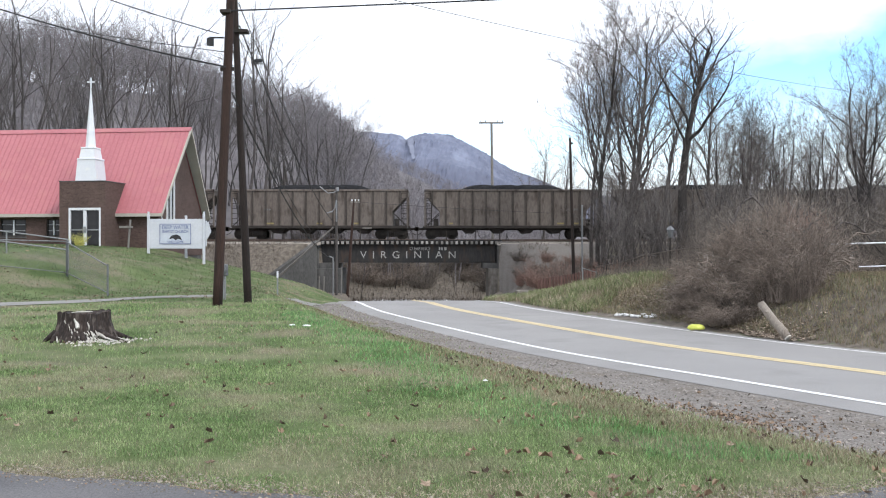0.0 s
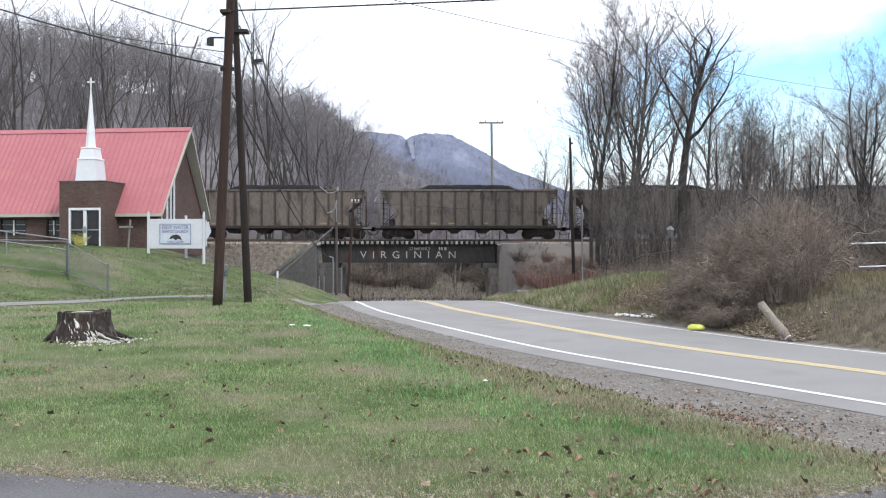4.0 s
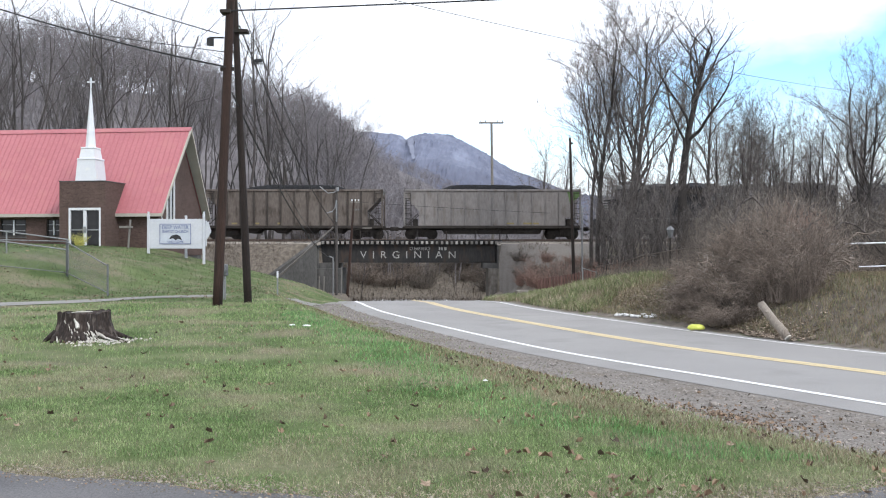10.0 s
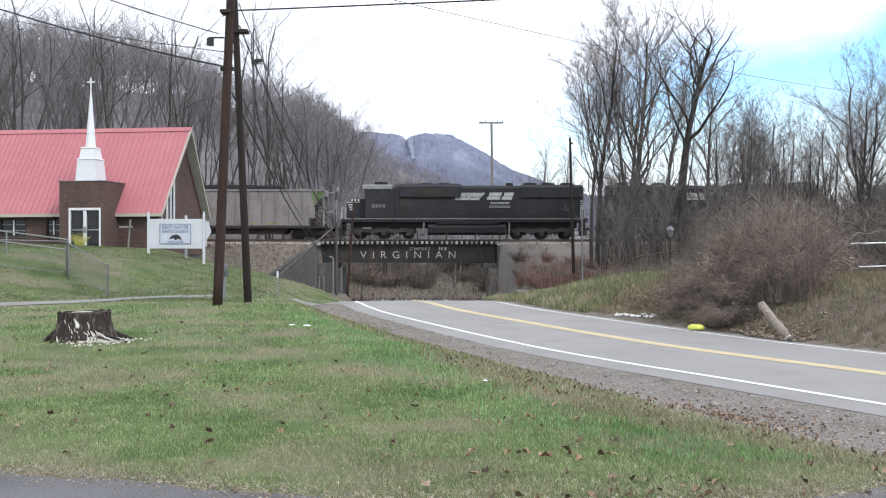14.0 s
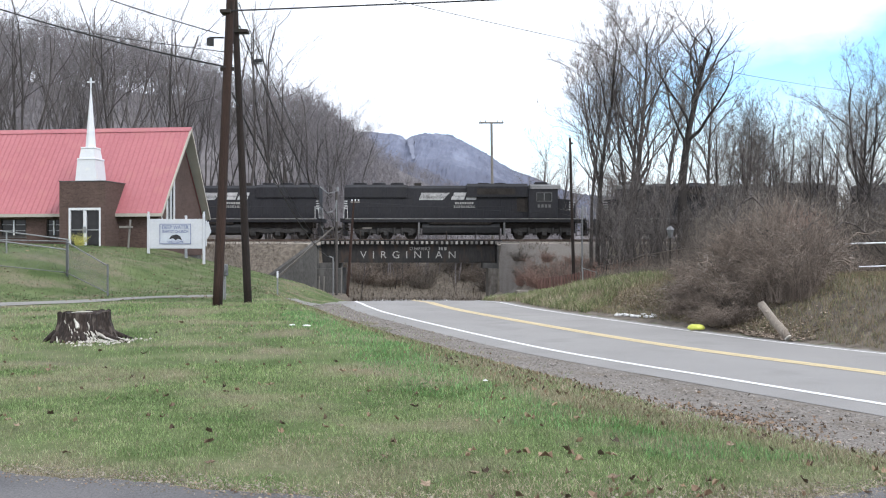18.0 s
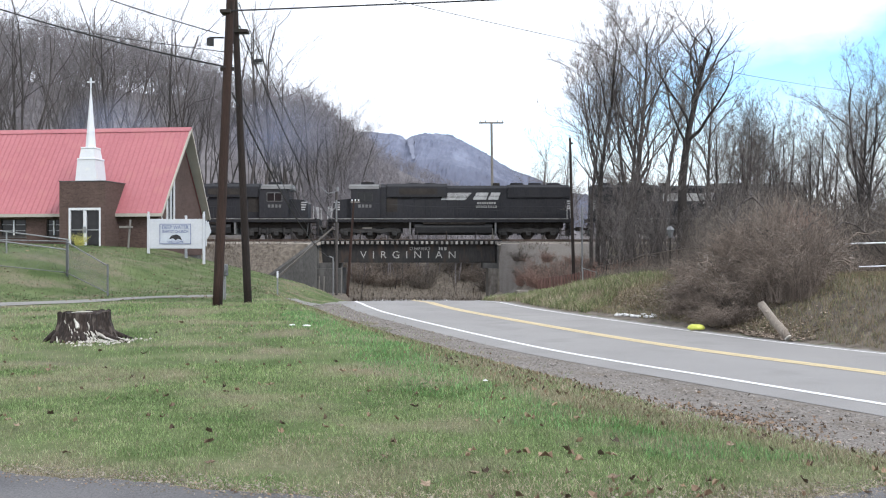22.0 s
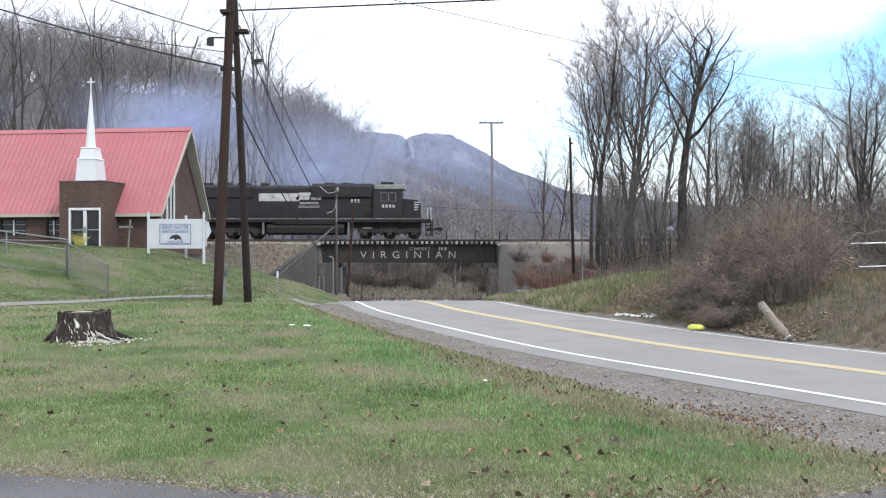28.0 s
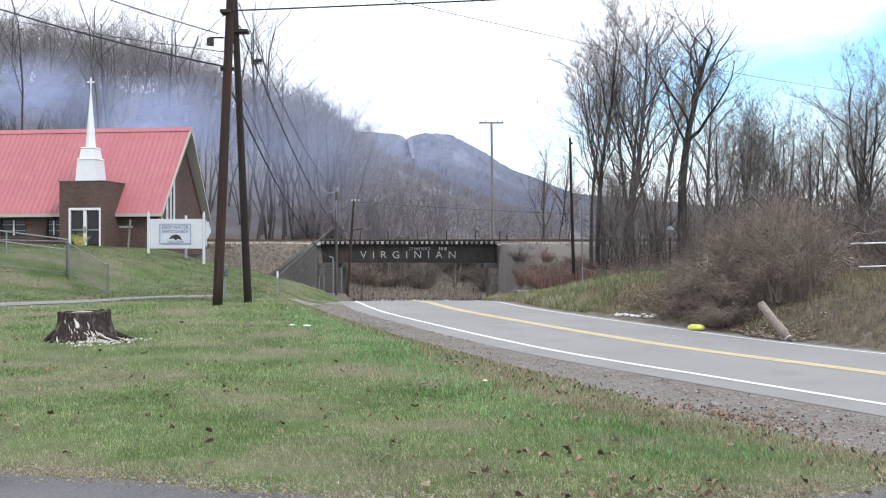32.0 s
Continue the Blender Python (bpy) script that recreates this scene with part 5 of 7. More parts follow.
    part("step_slab", Shape().box(d0 - 0.5, d1 + 0.5, y0 - 1.2, y0, 1.2, 1.62), CONCRETE, c)


church()


# ---- church sign ----
def church_sign():
    z0 = ground_z(-14, 50)
    s = thing("church_sign", pose(0, 50, 0), "white wooden church sign board on white posts with a grey panel", "sign")
    board = part("board", Shape().box(-15.45, -12.62, -0.03, 0.03, 1.62, 3.18, 0.01), SIGN_WHITE, s)
    panel = part("panel", Shape().box(-14.9, -13.25, -0.055, -0.034, 1.86, 2.92, 0.006), SIGN_GREY, board, "grey panel with a blue border")
    for a in ((-14.9, -13.25, 2.89, 2.92), (-14.9, -13.25, 1.86, 1.89), (-14.9, -14.87, 1.86, 2.92), (-13.28, -13.25, 1.86, 2.92)):
        part("border", Shape().box(a[0], a[1], -0.062, -0.058, a[2], a[3]), SIGN_BLUE, board)
    lettering("DEEP WATER", 1.38, 0.19, (-14.76, -0.062, 2.65), board, SIGN_BLUE)
    lettering("BAPTIST CHURCH", 1.34, 0.14, (-14.74, -0.062, 2.45), board, SIGN_BLUE)
    dark = Shape().prism([(-14.4, 2.12), (-14.28, 2.3), (-14.02, 2.37), (-13.82, 2.28), (-13.72, 2.06), (-13.92, 2.14), (-14.05, 2.06), (-14.2, 2.16)], "y", -0.064, -0.058)
    part("dark_shape", dark, BLACK, board)
    lettering("WELCOME", 0.85, 0.12, (-14.48, -0.062, 1.915), board, SIGN_BLUE)
    for x, lo in ((-15.5, 1.0), (-12.58, 0.4)):
        p = part("post", Shape().box(x - 0.06, x + 0.06, -0.06, 0.06, lo, 3.42, 0.01), SIGN_WHITE, s)
        part("post_cap", Shape().disc((x, 0, 3.5), "z", 0.055, 0.14, 8), SIGN_WHITE, p)
    b2 = Shape().add([(-12.5, 0.1, 1.75), (-13.9, 1.9, 1.75), (-13.9, 1.9, 3.1), (-12.5, 0.1, 3.1), (-12.46, 0.14, 1.75), (-13.86, 1.94, 1.75), (-13.86, 1.94, 3.1), (-12.46, 0.14, 3.1)],
                     [(0, 3, 2, 1), (4, 5, 6, 7), (0, 1, 5, 4), (3, 7, 6, 2), (0, 4, 7, 3), (1, 2, 6, 5)])
    part("board", b2, SIGN_WHITE, s)
    part("post", Shape().box(-14.1, -13.98, 1.85, 1.97, 0.6, 3.42, 0.01), SIGN_WHITE, s)
    part("side_flap", Shape().prism([(-12.5, 1.95), (-12.2, 2.5), (-12.35, 3.05), (-12.5, 2.9)], "y", -0.02, 0.02), SIGN_WHITE, s)


church_sign()


# ---- poles and wires ----
def utility_pole(base, top, r0, r1, label):
    b, t = Vector(base), Vector(top)
    n = 9
    s = Shape().tube([tuple(b.lerp(t, i / n) - b) for i in range(n + 1)], [r0 + (r1 - r0) * i / n for i in range(n + 1)], 14)
    p = thing("utility_pole", Matrix.Translation(b), label, "utility pole", "utility poles")
    part("shaft", s, DARK_POLE if "dark" in label else OLD_STEEL if "steel" in label else POLE_WOOD, p, smooth=True)
    return p


P1A, P1B = (-6.4, 26.9, -0.3), (-5.93, 26.9, 10.6)
P2A, P2B = (-5.77, 28.2, -0.4), (-6.25, 28.2, 10.4)
p1 = utility_pole(P1A, P1B, 0.14, 0.115, "tall brown creosoted utility pole leaning slightly")
part("wire_bracket", Shape().box(0.1, 0.5, -0.06, 0.06, 6.95, 7.05, 0.01), UNDER, p1)
part("splice_box", Shape().tube([(-0.14, -0.2, 7.62), (-0.14, -0.2, 7.82)], 0.1, 10).box(-0.16, 0.24, -0.24, -0.18, 7.82, 7.86), BLACK, p1, "black can hung on a bracket")
part("clamp", Shape().box(0.12, 0.42, -0.2, 0.2, 8.55, 8.65, 0.01), UNDER, p1)
p2 = utility_pole(P2A, P2B, 0.12, 0.085, "slim dark utility pole leaning on its neighbour")
part("clamp", Shape().box(-0.4, 0.0, -0.16, 0.16, 8.4, 8.5, 0.01), UNDER, p2)


p3 = utility_pole((8.0, 58, -0.9), (7.75, 58, 8.4), 0.11, 0.07, "slim dark pole beside the road bank")
part("clamp", Shape().box(-0.25, -0.05, -0.1, 0.1, 8.9, 9.0, 0.01), UNDER, p3)


p4 = utility_pole((8.42, 57.5, -0.7), (8.42, 57.5, 4.2), 0.05, 0.045, "slim grey steel post beside the road bank")
part("cap", Shape().disc((0, 0, 4.93), "z", 0.06, 0.06, 8), GREY_METAL, p4)


def cable(a, b, sag, r, label, n=24):
    a, b = Vector(a), Vector(b)
    pts = []
    for i in range(n + 1):
        t = i / n
        p = a.lerp(b, t)
        p.z -= sag * 4 * t * (1 - t)
        pts.append(tuple(p))
    return thing("overhead_wire", Matrix(), label, "wire", "overhead wires", shape=Shape().tube(pts, r, 5), material=WIRE)


cable((-6.12, 26.7, 6.72), (-20.5, 35.0, 11.9), 0.25, 0.026, "thick black overhead cable to the utility pole")
cable((-6.3, 26.7, 7.65), (-17.5, 30.0, 12.2), 0.2, 0.016, "thin black overhead wire to the utility pole")
cable((-6.0, 26.8, 8.32), (25.0, 26.0, 9.7), 0.1, 0.024, "black overhead cable crossing the road")
cable((-5.95, 26.9, 9.75), (38.0, 70.0, 12.4), 0.7, 0.012, "thin overhead wire running down the road")
cable((-6.07, 28.2, 8.9), (-8.2, 70.0, 6.15), 0.75, 0.016, "slack service wire to the bridge poles")
cable((-6.02, 28.1, 8.2), (-8.0, 70.0, 3.5), 0.7, 0.022, "heavy slack service cable to the bridge poles")
cable((-6.0, 27.0, 6.05), (-8.3, 70.0, 0.95), 0.85, 0.024, "heavy slack service cable to the bridge poles")
cable((-6.0, 28.2, 6.2), (-9.2, 70.0, 2.4), 0.6, 0.012, "slack service wire to the bridge poles")
thing("splice_case", pose(-6.26, 32.2, 7.98), "small dark splice case hung on a service wire", "splice case", shape=Shape().tube([(-0.14, 0, 0), (-0.1, 0.02, 0), (0.1, 0.06, 0.02), (0.14, 0.07, 0.02)], [0.03, 0.07, 0.07, 0.03], 8).box(-0.2, 0.2, -0.02, 0.02, -0.12, -0.09), material=WIRE)
cable((-6.95, 72.0, 5.2), (45.0, 96.0, 5.2), 0.7, 0.014, "thin wire along the railway")
cable((-40.0, 60.0, 19.0), (-6.2, 27.0, 7.2), 0.4, 0.012, "thin black overhead wire to the utility pole")


def service_poles():
    g = -2.6
    a = thing("service_pole", pose(-7.85, 70, 0), "grey service mast with curved conduits beside the bridge", "utility pole")
    part("mast", Shape().tube([(0, 0, g), (0.0, 0, 6.0)], [0.11, 0.085], 9), MAST_WOOD, a)
    part("conduit", Shape().tube([(-0.25, -0.12, g), (-0.22, -0.12, 0.5), (-0.25, -0.12, 0.95), (-0.5, -0.12, 1.05)], 0.06, 7), GREY_METAL, a, "grey steel conduit")
    part("conduit", Shape().tube([(0.02, -0.14, 3.6), (0.02, -0.14, 5.2), (-0.1, -0.14, 4.6), (-0.3, -0.14, 4.35), (-0.7, -0.14, 4.25)], 0.05, 7), GREY_METAL, a, "grey steel conduit")
    part("conduit", Shape().tube([(0.1, -0.14, 5.9), (-0.2, -0.14, 5.75), (-0.6, -0.14, 5.7), (-1.2, -0.14, 6.2)], 0.04, 7), GREY_METAL, a, "grey steel conduit")
    part("weatherhead", Shape().disc((0.08, -0.14, 6.0), "z", 0.12, 0.3, 8), GREY_METAL, a)
    for x in (-1.3, -0.95, 0.35):
        part("conduit", Shape().tube([(x, -0.1, g), (x + 0.05, -0.1, 0.3 if x > 0 else -0.4)], 0.05, 6), GREY_WOOD, a)
    b = thing("wire_pole", pose(-7.3, 72, 0), "dark leaning pole with a small insulator crossarm", "utility pole")
    part("shaft", Shape().tube([(0, 0, g), (0.25, 0, 1.0), (0.55, 0, 5.3)], [0.12, 0.11, 0.07], 8), POLE_WOOD, b)
    part("crossarm", Shape().box(0.3, 1.0, -0.05, 0.05, 5.1, 5.2), GREY_WOOD, b)
    for x in (0.4, 0.65, 0.9):
        part("insulator", Shape().disc((x, 0, 5.3), "z", 0.05, 0.14, 8), WHITE_PAINT, b)
    part("crossarm", Shape().box(1.2, 1.9, -0.05, 0.05, 3.15, 3.23), GREY_WOOD, b)
    part("bracket", Shape().tube([(0.4, 0, 3.0), (1.5, 0, 3.2), (1.75, 0, 3.6)], 0.035, 5), UNDER, b)
    d = thing("timber_brace", Matrix(), "long grey pole leaning across the wing wall", "pole")
    part("shaft", Shape().tube([(-12.6, 72.0, -0.6), (-8.1, 70.3, 3.2)], [0.09, 0.07], 8), GREY_WOOD, d)
    f = thing("railway_pole", pose(5.05, 95, 0), "pale wooden pole with a single crossarm", "utility pole")
    z = ground_z(5.05, 95)
    part("shaft", Shape().tube([(0, 0, z - 0.4), (-0.2, 0, 14.3)], [0.17, 0.12], 10), GREY_WOOD, f)
    part("crossarm", Shape().box(-1.45, 1.0, -0.07, 0.07, 14.15, 14.3, 0.01), GREY_WOOD, f)
    for x in (-1.35, -0.8, 0.4, 0.9):
        part("insulator", Shape().disc((x, 0, 14.38), "z", 0.05, 0.16, 8), GREY_METAL, f)


service_poles()


# ---- fences ----
def chain_link(points, height, name_label, mesh_wire=True, metal=GREY_METAL):
    """A chain-link fence along ground points: posts, top rail, wire mesh."""
    f = thing("chain_link_fence", Matrix(), name_label, "fence")
    heights = height if hasattr(height, "__len__") else [height] * len(points)
    height = min(heights)
    tops = []
    for (x, y), h in zip(points, heights):
        z = ground_z(x, y)
        part("fence_post", Shape().tube([(x, y, z - 0.2), (x, y, z + h + 0.06)], 0.035, 8), metal, f)
        tops.append((x, y, z))
    for a, b, ha, hb in zip(tops[:-1], tops[1:], heights[:-1], heights[1:]):
        part("top_rail", Shape().tube([(a[0], a[1], a[2] + ha), (b[0], b[1], b[2] + hb)], 0.024, 6), metal, f)
        part("bottom_rail", Shape().tube([(a[0], a[1], a[2] + 0.12), (b[0], b[1], b[2] + 0.12)], 0.018, 6), metal, f)
        if mesh_wire:
            s, A, B = Shape(), Vector(a), Vector(b)
            n = max(4, int((B - A).length / 0.11))
            m = height / 0.11
            for i in range(-int(m), n + 1):
                for sg in (0, 1):
                    t0, t1 = i / n, (i + m) / n
                    h0, h1 = 0.1, height
                    if t0 < 0:
                        h0 = 0.1 + (height - 0.1) * (-t0) / (t1 - t0)
                        t0 = 0
                    if t1 > 1:
                        h1 = 0.1 + (height - 0.1) * (1 - i / n) / ((i + m) / n - i / n)
                        t1 = 1
                    if t1 <= t0:
                        continue
                    if sg:
                        t0, t1 = 1 - t0, 1 - t1
                    p, q = A.lerp(B, t0), A.lerp(B, t1)
                    s.tube([(p.x, p.y, p.z + h0), (q.x, q.y, q.z + h1)], 0.0025, 3, False)
            tagged(part("wire_mesh", s, metal, f), kind="stuff")
    return f


chain_link([(-20.0, 33.4), (-16.4, 34.4), (-14.26, 36.0)], [0.85, 1.03, 1.3], "grey galvanised chain-link fence along the church bank", True, OLD_STEEL)
chain_link([(-14.2, 35.93), (-11.4, 32.3)], [1.28, 1.03], "grey galvanised chain-link fence on the church bank", True, OLD_STEEL)
chain_link([(8.55, 53.0), (8.9, 48.0), (9.3, 43.5), (9.6, 39.0), (10.4, 35.5)], [1.5, 1.45, 1.35, 1.2, 1.2], "rusty chain-link fence overgrown with dry vines", True, RUSTY_METAL)
chain_link([(7.2, 49.0), (8.55, 53.0)], 1.2, "grey chain-link fence gate beside the road bank", False)
h = thing("stair_handrail", Matrix(), "grey pipe handrail on the church bank", "handrail")
z = ground_z(-15.0, 37)
part("rail", Shape().tube([(-20.0, 37, z + 1.75), (-14.6, 37, z + 1.05)], 0.03, 6), GREY_METAL, h)
part("rail", Shape().tube([(-20.0, 37, z + 1.35), (-14.6, 37, z + 0.65)], 0.03, 6), GREY_METAL, h)
for x in (-19.5, -17.0, -14.6):
    zz = z + 1.05 + (-14.6 - x) * 0.1296
    part("post", Shape().tube([(x, 37, ground_z(x, 37) - 0.15), (x, 37, zz)], 0.03, 6), GREY_METAL, h)


def pipe_fence():
    f = thing("pipe_fence", Matrix(), "white pipe rail fence behind the brown bank", "fence")
    for x, y in ((11.9, 30.0), (17.3, 32.2), (19.2, 33.0)):
        z = ground_z(x, y)
        part("post", Shape().tube([(x, y, z - 0.2), (x, y, 1.85)], 0.035, 7), GREY_METAL, f)
    part("rail", Shape().tube([(11.9, 30, 1.74), (19.2, 33, 1.93)], 0.024, 7), WHITE_PAINT, f, "bright white top pipe")
    part("rail", Shape().tube([(13.4, 30.6, 1.03), (19.2, 33, 1.12)], 0.02, 7), WHITE_PAINT, f)


pipe_fence()


def board_fence():
    f = thing("board_fence", Matrix(), "weathered reddish-brown board fence beside the road", "fence")
    board = Shape().box(-0.075, 0.075, -0.012, 0.012, 0, 1.3, 0.004).mesh("board", RED_BOARD)
    for i in range(20):
        x, y = 5.75 + i * 0.165, 57.0 - i * 0.05
        b = part("board", board, None, f)
        b.matrix_basis = Matrix.LocRotScale((x, y, ground_z(x, y) - 0.1), Euler((0, random.Random(i).uniform(-0.02, 0.02), 0.3)), (0.9, 1, 0.85 + 0.02 * i))
    part("rail", Shape().box(5.7, 9.0, 57.04, 57.1, -0.75, -0.66), RED_BOARD, f)


board_fence()
cr = thing("wooden_cross", pose(-17.5, 53, 0), "plain grey wooden cross leaning before the church wall", "cross")
part("upright", Shape().tube([(-0.08, 0, ground_z(-17.5, 53) - 0.2), (0.06, 0, 3.24)], 0.06, 4), GREY_WOOD, cr)
part("crossbar", Shape().box(-0.55, 0.2, -0.09, -0.03, 2.76, 2.88, 0.01), GREY_WOOD, cr)
lamp = thing("yard_lamp", pose(10.05, 42, 0), "small lantern yard lamp on a dark post", "lamp post")
z = ground_z(10.05, 42)
part("post", Shape().tube([(0, 0, z - 0.1), (0, 0, 2.1)], 0.045, 8), UNDER, lamp)
ln = part("lantern", Shape().tube([(0, 0, 2.1), (0, 0, 2.18), (0, 0, 2.45)], [0.06, 0.1, 0.16], 6), OLD_STEEL, lamp, "grey lantern")
part("lantern_cap", Shape().tube([(0, 0, 2.45), (0, 0, 2.52), (0, 0, 2.62)], [0.2, 0.14, 0.03], 6), OLD_STEEL, ln)


# ---- trees ----
def unit(v):
    s = math.sqrt(v[0] * v[0] + v[1] * v[1] + v[2] * v[2]) or 1
    return (v[0] / s, v[1] / s, v[2] / s)


def grow(seed, height, r0, counts, lean=0.0, low=0.3, open_angle=0.75, fork=False, fine=1.0):
    """A bare tree: lists of (points, radii) for trunk and limbs, and for the branches of the crown."""
    rng = random.Random(seed)
    wood, crown = [], []

    def limb(p, d, length, r, level):
        n = (9, 6, 4, 3, 1)[level]
        wob = (0.06 if fine == 1.0 else 0.11, 0.24, 0.3, 0.33, 0.36)[level]
        up = (0.05, 0.09, 0.06, 0.05, 0.03)[level]
        pts, rad = [p], [r]
        end = (0.22, 0.18, 0.2, 0.3, 0.4)[level]
        for i in range(n):
            d = unit((d[0] + rng.gauss(0, wob), d[1] + rng.gauss(0, wob), d[2] + rng.gauss(0, wob * 0.6) + up))
            p = (p[0] + d[0] * length / n, p[1] + d[1] * length / n, p[2] + d[2] * length / n)
            pts.append(p)
            rad.append(r * (1 - (1 - end) * ((i + 1) / n) ** 0.9))
        (wood if level < 2 else crown).append((pts, rad, (9, 6, 4, 3, 3)[level]))
        if level >= len(counts):
            return
        k = counts[level]
        k = max(1, int(k + rng.uniform(-0.25, 0.25) * k + 0.5))
        start = low if level == 0 else 0.18
        for j in range(k):
            t = start + (1 - start) * ((j + rng.uniform(0.2, 1.0)) / k)
            t = min(t, 0.99)
            f = t * n
            i = min(int(f), n - 1)
            q = tuple(pts[i][c] + (pts[i + 1][c] - pts[i][c]) * (f - i) for c in range(3))
            a = unit(tuple(pts[i + 1][c] - pts[i][c] for c in range(3)))
            ang = rng.uniform(0, 6.28)
            side = unit((math.cos(ang), math.sin(ang), rng.uniform(-0.1, 0.35)))
            o = open_angle * rng.uniform(0.6, 1.25) * (1.0 if level == 0 else 1.1)
            nd = unit(tuple(a[c] * math.cos(o) + side[c] * math.sin(o) for c in range(3)))
            rr = rad[i] * rng.uniform(0.35, 0.62) if level < 3 else rad[i] * 0.6
            rr *= fine if level == 1 else 1.0
            ll = length * (0.62 - 0.34 * t if level == 0 else rng.uniform(0.32, 0.55) * (1.1 - 0.5 * t) * (1.25 if level == 3 else 1.0))
            limb(q, nd, ll, max(rr, 0.006 if fine == 1.0 else 0.005), level + 1)

    if fork:
        for k in range(fork):
            a = rng.uniform(0, 6.28)
            limb((0.12 * math.cos(a), 0.12 * math.sin(a), -0.3), unit((0.16 * math.cos(a) + lean, 0.16 * math.sin(a), 1)), height * rng.uniform(0.72, 0.92), r0 * rng.uniform(0.6, 0.9), 0)
    else:
        limb((0, 0, -0.3), unit((lean, rng.uniform(-0.04, 0.04), 1)), height * 0.86, r0, 0)
    return wood, crown


def tree_shapes(*args, **kw):
    wood, crown = grow(*args, **kw)
    w, c = Shape(), Shape()
    for pts, rad, n in wood:
        w.tube(pts, rad, n, False)
    for pts, rad, n in crown:
        c.tube(pts, rad, n, False)
    return w, c


PROTO, PALE = [], []
for seed, hgt, r, counts, kw in ((11, 18, 0.24, (16, 8, 6, 5), dict(low=0.3, open_angle=0.52)), (23, 18, 0.2, (15, 8, 6, 5), dict(low=0.4, open_angle=0.42)),
                                 (35, 18, 0.22, (10, 7, 6, 5), dict(low=0.35, open_angle=0.48, fork=2)), (47, 18, 0.42, (10, 7, 6, 4), dict(low=0.55, open_angle=0.6)),
                                 (59, 9, 0.09, (13, 7, 6), dict(low=0.2, open_angle=0.65)), (61, 9, 0.08, (8, 6, 6), dict(low=0.15, open_angle=0.6, fork=3))):
    w, c = tree_shapes(seed, hgt, r, counts, **kw)
    PROTO.append((w.mesh("trunk", BARK, True), c.mesh("crown", TWIG, True), hgt))



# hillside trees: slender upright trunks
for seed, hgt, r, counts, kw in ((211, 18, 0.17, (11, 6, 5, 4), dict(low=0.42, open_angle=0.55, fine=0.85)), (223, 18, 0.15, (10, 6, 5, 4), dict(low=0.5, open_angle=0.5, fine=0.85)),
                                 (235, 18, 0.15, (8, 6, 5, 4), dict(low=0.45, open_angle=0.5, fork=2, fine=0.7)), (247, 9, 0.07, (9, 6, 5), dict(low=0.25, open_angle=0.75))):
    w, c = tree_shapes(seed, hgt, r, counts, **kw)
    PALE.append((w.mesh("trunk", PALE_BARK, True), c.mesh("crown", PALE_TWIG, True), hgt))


# tall open trees of the hillside: dark crooked stems that fork upwards, few fine twigs
TALL = []
for seed, hgt, r, counts, kw in ((311, 26, 0.21, (8, 5, 5, 4), dict(low=0.4, open_angle=0.6, fine=0.75)), (322, 26, 0.2, (6, 5, 5, 4), dict(low=0.45, open_angle=0.5, fork=2, fine=0.75)),
                                 (334, 26, 0.19, (8, 5, 5, 4), dict(low=0.48, open_angle=0.55, lean=0.05, fine=0.75))):
    w, c = tree_shapes(seed, hgt, r, counts, **kw)
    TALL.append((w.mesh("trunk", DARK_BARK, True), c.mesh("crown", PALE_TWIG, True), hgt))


def tree(kind, x, y, height, turn, label, group, z=None, pale=False):
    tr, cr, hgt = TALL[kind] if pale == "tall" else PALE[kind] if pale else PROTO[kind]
    s = height / hgt
    z = ground_z(x, y) if z is None else z
    t = new("bare_tree")
    t.matrix_basis = Matrix.LocRotScale((x, y, z), Euler((0, 0, turn)), (s, s, s))
    tagged(t, label, "tree", group)
    part("trunk", tr, None, t)
    part("crown", cr, None, t)
    return t


# the tall stand beside the railway, in front of the train
STAND = [(11.0, 68, 17.2, 1), (12.0, 70, 15.5, 1), (12.6, 66, 17.6, 0), (14.3, 69, 17.6, 2), (16.1, 72, 16.4, 1), (16.5, 66, 17.4, 3), (19.0, 70, 14.6, 0), (18.7, 64, 11, 2),
         (21.3, 68, 12.0, 2), (23.8, 72, 11.5, 0), (23.2, 66, 10.5, 2), (25.7, 70, 12, 2), (25.0, 64, 10, 2), (28.0, 68, 11.5, 2), (25.9, 60, 12.4, 0), (26.4, 58, 13.2, 2), (27.6, 57, 14, 0), (31, 60, 15, 1),
         (20.6, 66, 11.2, 2), (22.6, 72, 11.8, 2), (28.8, 66, 11.6, 2), (10.9, 70, 14.0, 1), (15.2, 67, 15.4, 1)]
rng = random.Random(77)
for x, y, hh, kd in STAND:
    hh *= 1.13
    big = kd == 3
    tree(kd, x, y, hh, rng.uniform(0, 6.28), "broad old bare tree with a thick vine-clad trunk" if big else "tall slender bare grey tree on the railway bank", "trees of the tall stand")
# crooked dark trees with tangled limbs between the tall ones
for i, (x, y, hh) in enumerate(((19.6, 68, 12.6), (21.0, 65, 11.0), (22.3, 69, 12.2), (23.6, 64, 10.6), (24.8, 67, 11.8), (26.3, 66, 11.2), (27.8, 70, 12.4), (29.6, 64, 11.6), (17.6, 70, 14.5))):
    tree(i % 3, x, y, hh, i * 2.1, "crooked dark bare tree in the railway stand", "trees of the tall stand", None, "tall")
for i in range(92):
    x, y = rng.uniform(9.5, 34), rng.uniform(56, 76)
    if x / y < 0.165:
        continue
    tree(4 + i % 2, x, y, rng.uniform(5, 10.5), rng.uniform(0, 6.28), "thin bare sapling in the brown undergrowth", "saplings by the railway")
